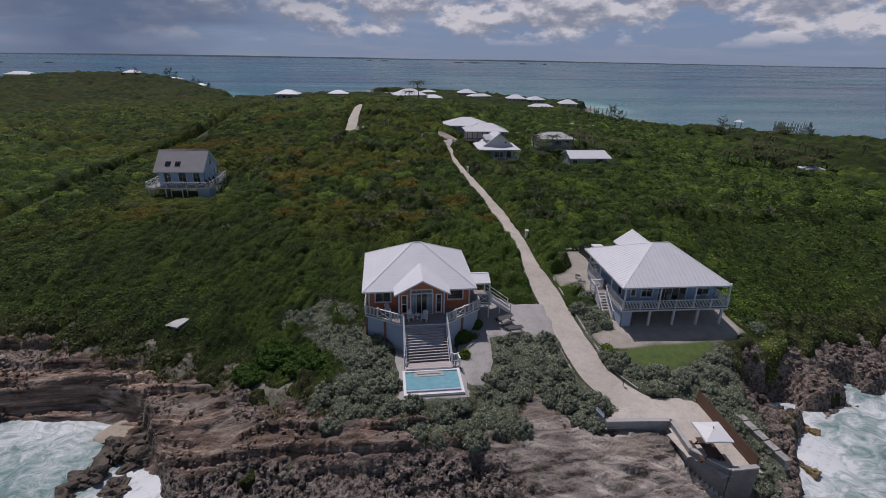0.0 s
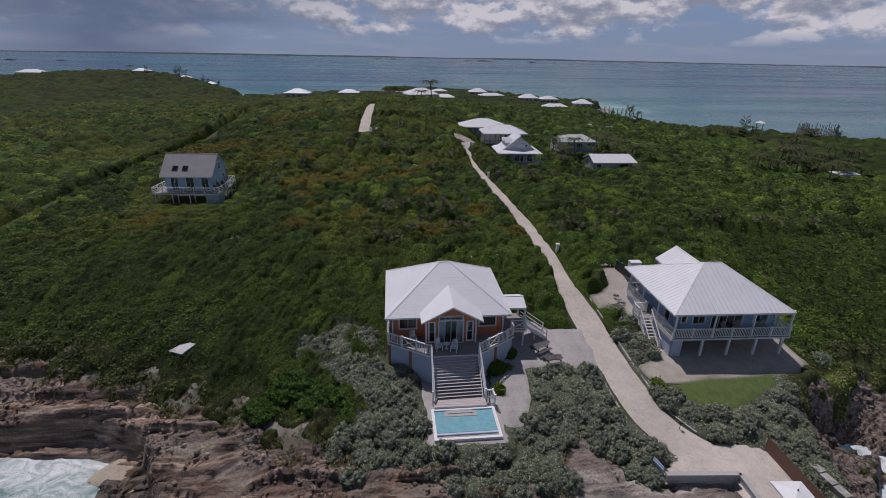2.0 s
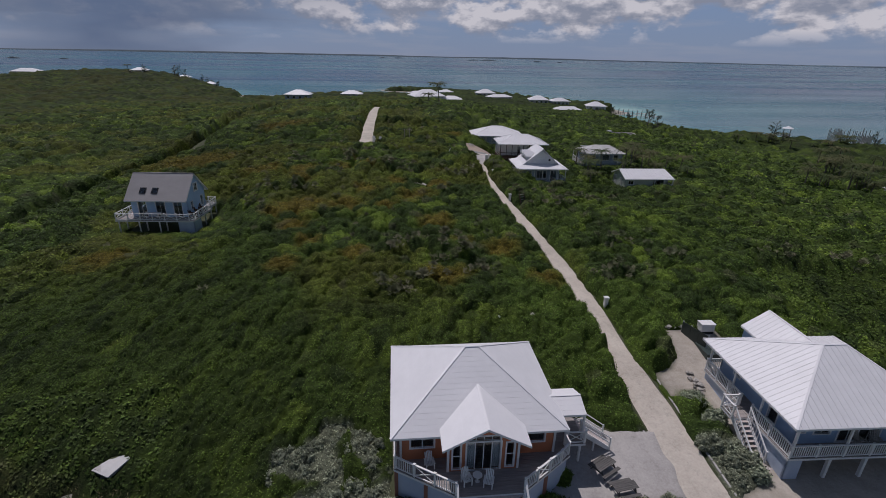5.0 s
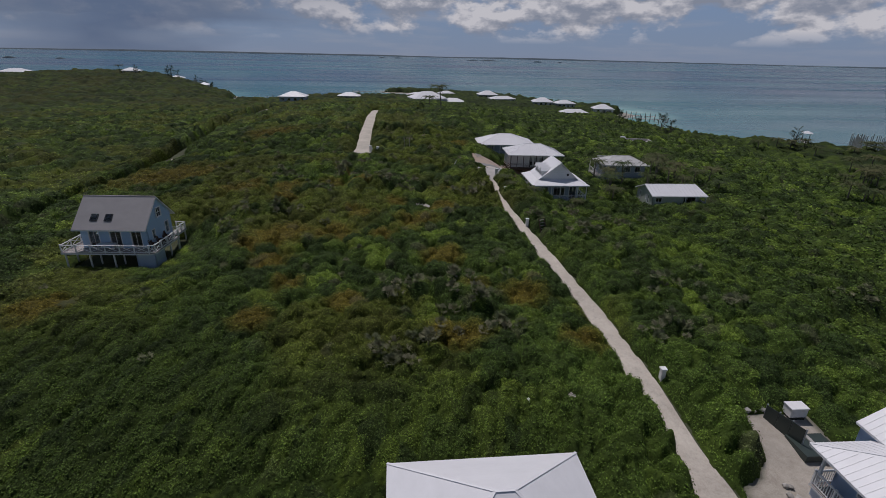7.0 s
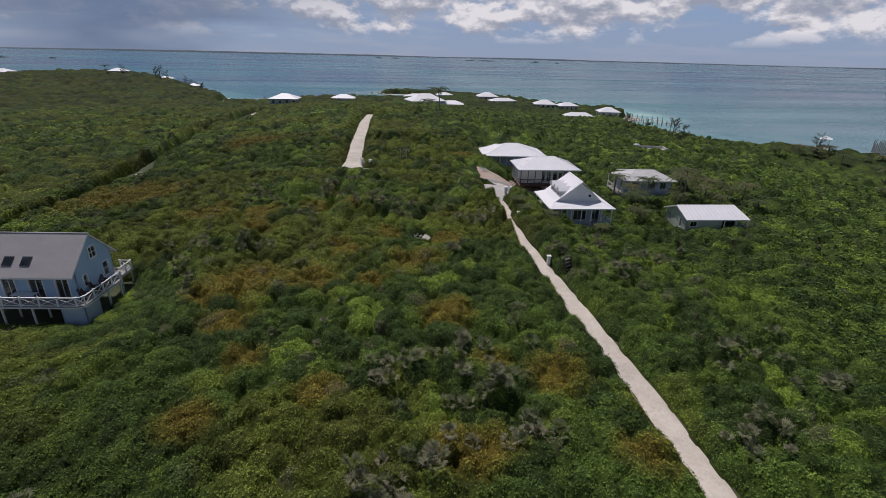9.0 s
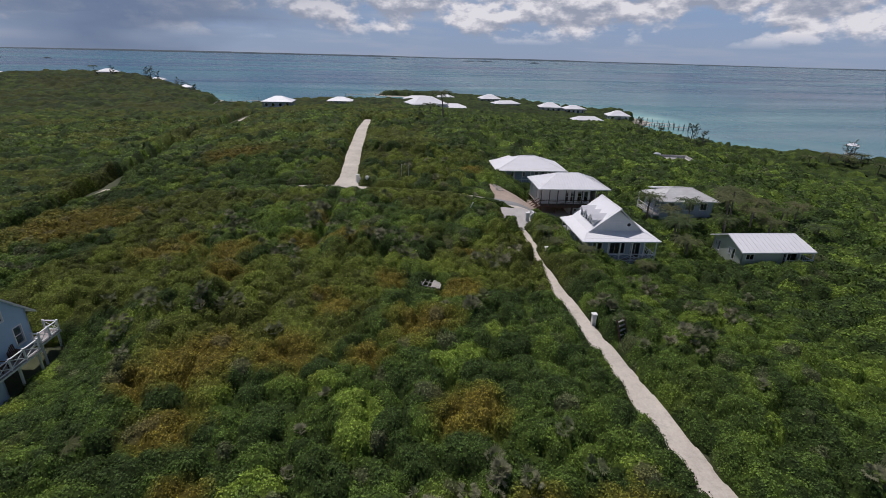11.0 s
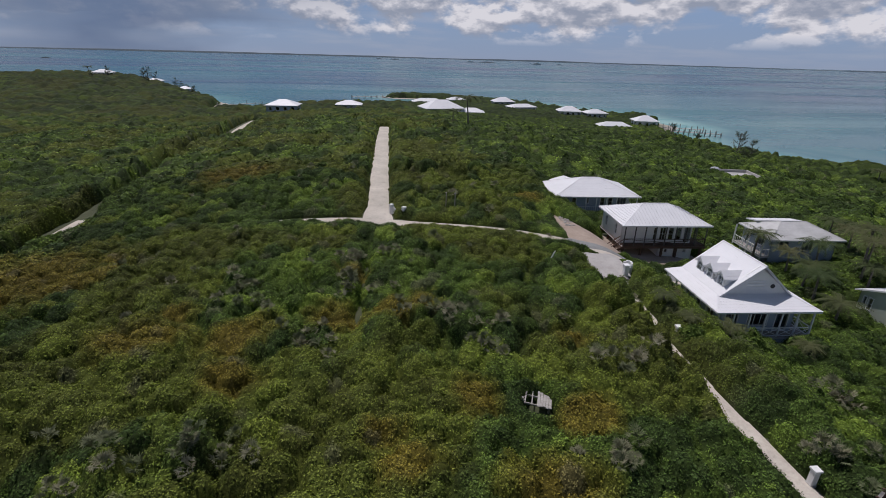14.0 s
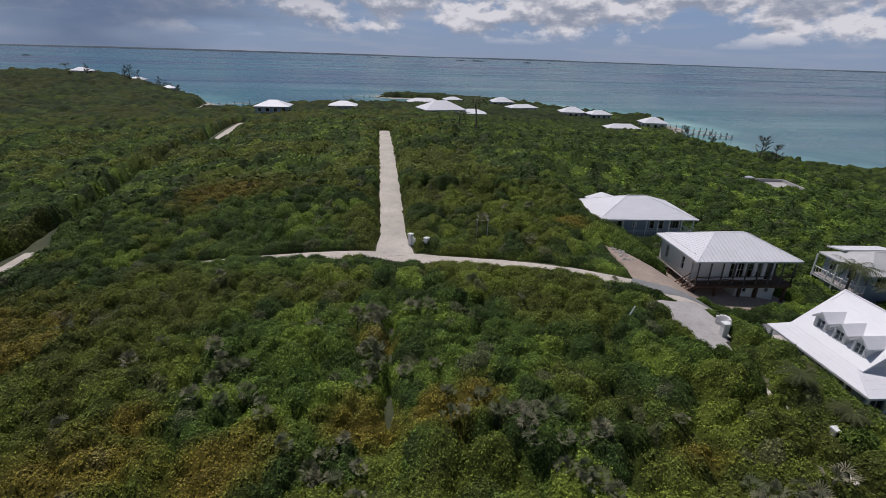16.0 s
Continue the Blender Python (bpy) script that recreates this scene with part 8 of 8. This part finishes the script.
for k, (x, y, z, r) in enumerate(((39.3, 28.2, 0.2, 0.95), (33.7, 24.9, 0.2, 1.0), (35.2, 24.3, 0.2, 1.25), (37.4, 28.9, 0.3, 0.8))):
    boulder(x, y, z, r, k + 31, M_OCHRE, "ochre algae-covered boulder awash in the surf", 0.7)


# ---- garden shrubs ----
def shrub(x, y, w, d, h, tint, seed, label):
    """A rounded bush: lumpy body under a skin of leaves."""
    rr = np.random.default_rng(seed)
    bm = bmesh.new()
    bmesh.ops.create_icosphere(bm, subdivisions=4, radius=1.0)
    off = Vector((seed * 3.7, seed * 1.9, 0))
    for v in bm.verts:
        n = v.co.normalized()
        k = 0.82 + 0.30 * noise.noise(n * 2.2 + off) + 0.22 * noise.noise(n * 5 + off) + 0.1 * noise.noise(n * 11 + off)
        v.co = Vector((n.x * k * w / 2, n.y * k * d / 2, max(-0.1, n.z) * k * h))
    bm.normal_update()
    spots = np.array([tuple(v.co) for v in bm.verts if v.co.z > 0.02])
    norms = np.array([tuple(v.normal) for v in bm.verts if v.co.z > 0.02])
    base = thing("shrub", label, "shrub", Matrix.Translation(drop(x, y)), "garden shrubs")
    me = bpy.data.meshes.new("foliage_body")
    bm.to_mesh(me)
    bm.free()
    me.materials.append(M_MASS)
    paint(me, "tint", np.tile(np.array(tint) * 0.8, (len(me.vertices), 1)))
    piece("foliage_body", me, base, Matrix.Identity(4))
    n = int(260 * w * d)
    k = rr.integers(0, len(spots), n)
    at, nrm = spots[k] + rr.normal(0, 0.05, (n, 3)), norms[k]
    way = nrm * 0.4 + rr.normal(0, 0.6, (n, 3))
    way /= np.linalg.norm(way, axis=1)[:, None]
    side = np.cross(way, nrm + rr.normal(0, 0.35, (n, 3)))
    side /= np.linalg.norm(side, axis=1)[:, None] + 1e-6
    long, wide = rr.uniform(0.10, 0.2, (n, 1)), rr.uniform(0.03, 0.065, (n, 1))
    v = np.stack([at, at + way * long * 0.55 + side * wide, at + way * long, at + way * long * 0.55 - side * wide], 1)
    me = mesh_of("leaves", v.reshape(-1, 3), np.arange(4 * n).reshape(-1, 4), M_LEAF)
    paint(me, "tint", np.repeat(np.array(tint) * rr.uniform(0.75, 1.4, (n, 1)), 4, axis=0))
    piece("leaves", me, base, Matrix.Identity(4))


GREEN, LIME, GREY = (0.085, 0.13, 0.026), (0.115, 0.165, 0.028), (0.24, 0.275, 0.20)
for k, (x, y, w, d, h, tint, lab) in enumerate((
        (9.6, 36.9, 1.2, 1.1, 0.95, LIME, "round clipped green shrub beside the stairs"), (10.2, 39.3, 2.6, 1.4, 1.1, GREEN, "dense green hedge below the deck"), (11.6, 40.8, 1.5, 1.3, 1.0, GREEN, "dense green shrub below the deck"),
        (24.2, 46.0, 1.9, 1.8, 0.9, GREY, "silvery grey sea lavender bush on the verge"), (24.6, 44.0, 2.1, 1.6, 1.0, GREY, "silvery grey sea lavender bush on the verge"), (24.3, 41.3, 1.7, 1.6, 0.8, GREY, "low silvery bush on the verge"),
        (24.5, 39.4, 1.5, 1.5, 0.9, GREY, "silvery bush beside the steps"), (40.4, 37.4, 2.4, 1.8, 1.1, GREY, "silvery bush at the edge of the shade"), (22.9, 35.6, 1.2, 2.2, 0.8, LIME, "bright green shrub beside the drive"),
        (24.9, 102.9, 1.3, 1.3, 0.9, LIME, "round clipped shrub near the porch steps"), (28.0, 100.6, 3.8, 3.2, 2.7, GREEN, "large green shrub before the porch"), (22.6, 100.2, 2.4, 2.6, 1.8, GREEN, "large green shrub beside the drive"))):
    shrub(x, y, w, d, h, tint, k + 50, lab)
for k, (x, y, w, d, h) in enumerate(((-4.2, 37.4, 4.6, 3.6, 1.5), (-6.6, 39.2, 4.8, 3.8, 1.4), (-2.6, 36.0, 2.6, 2.2, 1.0), (-8.9, 37.8, 3.6, 3.0, 1.1))):
    shrub(x, y, w, d, h, (0.062, 0.112, 0.022), k + 90, "dense bright green bush on the seaward slope")


# ---- grey sea lavender round the houses ----
def lavender_mesh(seed):
    """A low rounded bush made of many grey leaf heads."""
    rr = np.random.default_rng(seed)
    bm = bmesh.new()
    bmesh.ops.create_icosphere(bm, subdivisions=1, radius=1.0)
    ball, faces = np.array([v.co[:] for v in bm.verts]), np.array([[v.index for v in f.verts] for f in bm.faces])
    bm.free()
    leaf, leaf_tint = [], []
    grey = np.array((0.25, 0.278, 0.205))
    # core and heads darker than the leaves, painting in the shade between them
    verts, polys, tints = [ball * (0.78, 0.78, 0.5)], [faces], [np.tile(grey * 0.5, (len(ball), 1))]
    for k in range(30):
        up = 1 - 0.95 * (k + 0.5) / 30
        a = k * 2.39996 + rr.uniform(-0.3, 0.3)
        s = math.sqrt(1 - up * up)
        r, out = rr.uniform(0.16, 0.30), rr.uniform(0.60, 0.88)
        c = np.array([s * math.cos(a) * out, s * math.sin(a) * out, 0.62 * up * out])
        shade = rr.uniform(0.8, 1.2)
        verts.append(ball * (r * rr.uniform(0.75, 1.15, (len(ball), 1))) * (1, 1, 0.85) + c)
        polys.append(faces + len(ball) * (k + 1))
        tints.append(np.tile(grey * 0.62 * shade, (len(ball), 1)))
        way = rr.normal(0, 1, (26, 3)) + (0, 0, 0.7)
        way /= np.linalg.norm(way, axis=1)[:, None]
        at = c + way * r * rr.uniform(0.92, 1.2, (26, 1)) * (1, 1, 0.85)
        face = way + rr.normal(0, 0.4, (26, 3))
        one = np.cross(face, rr.normal(0, 1, (26, 3)))
        one *= 0.06 / (np.linalg.norm(one, axis=1)[:, None] + 1e-6)
        two = np.cross(one, face / np.linalg.norm(face, axis=1)[:, None])
        leaf.append(np.stack([at - one, at + one, at + two * 1.8], 1).reshape(-1, 3))
        leaf_tint.append(np.repeat(grey * shade * rr.uniform(0.8, 1.3, (26, 1)), 3, axis=0))
    n = len(ball) * 31
    blades = np.concatenate(leaf)
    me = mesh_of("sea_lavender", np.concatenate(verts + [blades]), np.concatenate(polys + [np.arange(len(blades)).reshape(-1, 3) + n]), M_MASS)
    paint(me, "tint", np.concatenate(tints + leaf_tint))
    return me


LAVENDER = [lavender_mesh(61 + k) for k in range(4)]
r = random.Random(17)
px = np.array([r.uniform(-9, 36) for _ in range(3000)])
py = np.array([r.uniform(21, 48) for _ in range(3000)])
okay = (silver_zone(px, py) > 0.45) & (gap(px, py) > 0.55) & (bare(px, py) < 0.45)
taken = []
for k in np.flatnonzero(okay):
    size = r.uniform(0.7, 1.15)
    if len(taken) >= 270 or any(math.hypot(px[k] - a, py[k] - b) < 0.52 * (size + c) for a, b, c in taken):
        continue
    taken.append((px[k], py[k], size))
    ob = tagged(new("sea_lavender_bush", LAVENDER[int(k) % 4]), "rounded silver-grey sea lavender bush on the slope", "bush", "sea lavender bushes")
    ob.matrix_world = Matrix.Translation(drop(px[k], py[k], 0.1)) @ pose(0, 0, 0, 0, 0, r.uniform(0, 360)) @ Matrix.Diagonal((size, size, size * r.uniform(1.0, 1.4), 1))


# ---- palms, thatch palms and casuarinas ----
def frond(bm, base, out, length, droop, width, leaflets=9):
    """A feather leaf: a bent rib with narrow leaflets either side."""
    side = Vector((-out.y, out.x, 0))
    up = Vector((0, 0, 1))
    pts = []
    for k in range(leaflets + 1):
        t = k / leaflets
        pts.append(base + out * (length * t * (1 - 0.18 * t * droop)) + up * (length * (0.62 * t - (0.42 + 0.52 * droop) * t * t)))
    for k in range(leaflets):
        a, b = pts[k], pts[k + 1]
        t = (k + 0.5) / leaflets
        w = width * (0.35 + 1.1 * math.sin(math.pi * min(1, 0.12 + 0.86 * t)))
        d = (b - a)
        for s in (-1, 1):
            tip = a + d * 1.5 + side * s * w - up * w * 0.38
            bm.faces.new([bm.verts.new(p) for p in (a, a + d * 0.62, tip)])
    for a, b in zip(pts, pts[1:]):
        bm.faces.new([bm.verts.new(p) for p in (a - side * 0.025, a + side * 0.025, b + side * 0.02, b - side * 0.02)])


def palm_meshes(seed, tall, length):
    r = random.Random(seed)
    lean = (r.uniform(-0.5, 0.5), r.uniform(-0.5, 0.5))
    pts = [(lean[0] * t * t * tall * 0.25, lean[1] * t * t * tall * 0.25, tall * t) for t in (0, 0.2, 0.45, 0.7, 0.9, 1.0)]
    bm = bmesh.new()
    tube(bm, pts, [0.2, 0.15, 0.12, 0.10, 0.10, 0.12], 8)
    trunk = bpy.data.meshes.new("palm_trunk")
    bm.to_mesh(trunk)
    bm.free()
    trunk.materials.append(M_BARK)
    bm = bmesh.new()
    for k in range(22):
        a = k * 2.4 + r.random() * 0.4
        frond(bm, Vector(pts[-1]), Vector((math.cos(a), math.sin(a), 0)), length * r.uniform(0.8, 1.1), 0.05 + 1.0 * (k / 22), length * 0.15, 18)
    crown = bpy.data.meshes.new("palm_crown")
    bm.to_mesh(crown)
    bm.free()
    crown.materials.append(M_FROND)
    return trunk, crown


PALMS = [palm_meshes(11, 2.6, 2.1), palm_meshes(12, 3.8, 2.4), palm_meshes(13, 5.2, 2.6)]


def palm(x, y, kind, turn, size=1.0, label="green coconut palm above the scrub"):
    p = thing("palm_tree", label, "palm", Matrix.Translation(drop(x, y, -0.1)) @ pose(0, 0, 0, 0, 0, turn) @ Matrix.Diagonal((size, size, size, 1)), "coconut palms")
    piece("trunk", PALMS[kind][0], p, Matrix.Identity(4))
    piece("crown", PALMS[kind][1], p, Matrix.Identity(4))


spots = [(47.4, 117.2, 1), (44.2, 110.2, 1), (43.0, 106.4, 0), (46.0, 113.4, 1), (56.6, 116.0, 2), (52.2, 111.4, 1), (57.2, 112.6, 1), (59.2, 111.2, 0), (64.0, 114.6, 1), (66.3, 110.2, 0), (49.6, 115.6, 2), (54.0, 113.8, 2),
         (61.0, 116.5, 1), (70.0, 118.0, 1), (22.9, 104.8, 0), (24.6, 106.3, 0), (23.3, 101.6, 0), (26.4, 100.9, 0), (30.5, 100.6, 0), (33.8, 100.6, 0), (25.6, 99.0, 0), (60.5, 121.5, 1), (46.5, 121.5, 1), (62.0, 126.0, 1)]
for k, (x, y, kind) in enumerate(spots):
    palm(x, y, kind, k * 73, (1.0 if x > 40 else 0.55) + 0.25 * ((k * 7) % 5) / 5)
r = random.Random(8)
GROVES = [(102, 108, 5, 2), (117, 109, 6, 2.5), (123, 124, 7, 3), (145, 130, 9, 4), (150, 176, 8, 4), (166, 168, 9, 4), (132, 140, 9, 6)]
for k in range(52):
    cx, cy, rx, ry = GROVES[k % 7]
    palm(cx + r.gauss(0, rx), cy + r.gauss(0, ry), r.choice((0, 1, 1)), r.random() * 360, r.uniform(1.1, 1.5), "distant coconut palm in the eastern grove")
palm(28.0, 209, 2, 40, 1.75, "tall coconut palm standing against the sea")
palm(24.5, 214, 1, 160, 1.4, "slender coconut palm near the northern clearing")
palm(-174, 436, 2, 10, 1.4, "distant coconut palm on the western hill")
for x, y, kind in ((-14.5, 79.0, 0), (-27.0, 74.5, 0)):
    palm(x, y, kind, 14, 0.5, "young palm standing in the scrub")


def thatch(seed):
    """A low fan palm: stiff fan leaves in a loose rosette."""
    r = random.Random(seed)
    bm = bmesh.new()
    for k in range(13):
        a, tilt = r.random() * 6.283, r.uniform(0.25, 1.25)
        out = Vector((math.cos(a) * math.cos(tilt), math.sin(a) * math.cos(tilt), math.sin(tilt)))
        base = Vector((0, 0, 0.55)) + out * r.uniform(0.3, 0.75)
        side = out.cross(Vector((0, 0, 1))).normalized()
        fan, n = r.uniform(0.45, 0.7), 8
        upn = side.cross(out)
        for j in range(n):
            t = (j / (n - 1) - 0.5) * 2.5
            d = out * math.cos(t) + side * math.sin(t)
            tip = base + d * fan * (1.0 - 0.12 * abs(t)) - Vector((0, 0, 0.10 * abs(t)))
            w = (out * -math.sin(t) + side * math.cos(t)) * 0.04
            mid = base + d * fan * 0.55 + upn * 0.03
            bm.faces.new([bm.verts.new(p) for p in (base, mid - w, tip, mid + w)])
        b0 = Vector((0, 0, 0.4))
        bm.faces.new([bm.verts.new(p) for p in (b0 - side * 0.012, b0 + side * 0.012, base + side * 0.01, base - side * 0.01)])
    tube(bm, [(0, 0, -0.6), (0, 0, 0.5)], [0.08, 0.06], 5)
    me = bpy.data.meshes.new("thatch_palm")
    bm.to_mesh(me)
    bm.free()
    me.materials.append(M_THATCH)
    return me


FANS = [thatch(31 + k) for k in range(5)]
r = random.Random(21)
CLUMPS = [(3.2, 70.4), (8.8, 68.3), (8.9, 72.6), (11.8, 64.4), (25.2, 62.2), (-16, 92.2), (-10.6, 92.8), (10.2, 89.4), (29.6, 94.8), (-5.6, 102.4), (2.6, 104.7), (-12, 111.2), (-10.7, 107.8), (4.7, 104), (6.6, 100.4),
          (4.4, 62.8), (2.4, 62), (22.8, 88.2), (50, 67.5), (58, 66.4), (66, 67), (-1.6, 116), (-2.6, 110), (30, 70), (34, 66), (15, 97), (27, 84), (33, 88)]
px, py = [], []
for k in range(1400):
    if k % 9 < 7:
        cx, cy = CLUMPS[(k * 5) % len(CLUMPS)]
        px.append(r.gauss(cx, 1.3))
        py.append(r.gauss(cy, 0.8))
    else:
        px.append(r.uniform(-34, 42))
        py.append(r.uniform(60, 150))
px, py = np.array(px), np.array(py)
okay = grows(px, py) > 0.6
base = ground(px, py) + grows(px, py) * flora(px, py)[0]
count = 0
for k in np.flatnonzero(okay):
    if count >= 290:
        break
    ob = tagged(new("thatch_palm", FANS[int(k) % 5]), "silvery green fan-leaved thatch palm in the scrub", "palm", "thatch palms")
    z = r.uniform(0.5, 0.85)
    ob.matrix_world = Matrix.Translation((px[k], py[k], base[k] - 0.25 * z)) @ pose(0, 0, 0, r.uniform(-16, 16), r.uniform(-16, 16), r.uniform(0, 360)) @ Matrix.Diagonal((z, z, z, 1))
    count += 1


def casuarina(x, y, tall, seed, label="feathery grey-green casuarina by the shore"):
    r = random.Random(seed)
    t = thing("casuarina_tree", label, "tree", Matrix.Translation(drop(x, y, -0.2)), "casuarinas")
    bm = bmesh.new()
    pts = [(0.12 * math.sin(k * 1.3 + seed), 0.12 * math.cos(k * 1.7 + seed), tall * k / 6) for k in range(7)]
    tube(bm, pts, [0.24 * (1 - k / 7.5) * tall / 8 for k in range(7)], 7)
    ends = []
    for k in range(26):
        f = r.uniform(0.22, 0.97)
        a = r.random() * 6.283
        reach = tall * (0.12 + 0.26 * (1 - f)) * r.uniform(0.6, 1.25)
        b = Vector(pts[min(6, int(f * 6))]) * (1 - (f * 6) % 1) + Vector(pts[min(6, int(f * 6) + 1)]) * ((f * 6) % 1)
        e = b + Vector((math.cos(a) * reach, math.sin(a) * reach, reach * r.uniform(0.35, 0.9)))
        tube(bm, [b, (b + e) / 2 + Vector((0, 0, -0.05 * reach)), e], [0.05, 0.035, 0.015], 5)
        ends.append((b, e))
    part("trunk", bm, M_BARK, t)
    bm = bmesh.new()
    for b, e in ends:
        for j in range(26):
            p = b.lerp(e, r.uniform(0.3, 1.05)) + Vector((r.gauss(0, 0.16), r.gauss(0, 0.16), r.gauss(0, 0.16)))
            d = ((e - b).normalized() + Vector((r.gauss(0, 0.6), r.gauss(0, 0.6), r.gauss(0.1, 0.5)))).normalized()
            s = d.cross(Vector((r.gauss(0, 1), r.gauss(0, 1), r.gauss(0, 1)))).normalized() * 0.05
            q = p + d * r.uniform(0.35, 0.7)
            bm.faces.new([bm.verts.new(v) for v in (p - s, p + s, q + s * 0.3, q - s * 0.3)])
    part("crown", bm, M_NEEDLE, t)


for k, (x, y, h) in enumerate(((115.5, 209, 9), (118, 206, 7), (121, 252, 8), (124.5, 241, 6), (150, 181, 9), (176, 165, 8), (-139.5, 436, 11), (-143, 438, 9), (-136, 440, 8), (-117, 428, 7), (-121, 430, 8), (-113, 426, 6), (-109, 424, 6), (-165, 440, 8))):
    casuarina(x, y, h, k + 3, "feathery grey-green casuarina by the shore" if x > 0 else "dark feathery casuarina on the western hill")
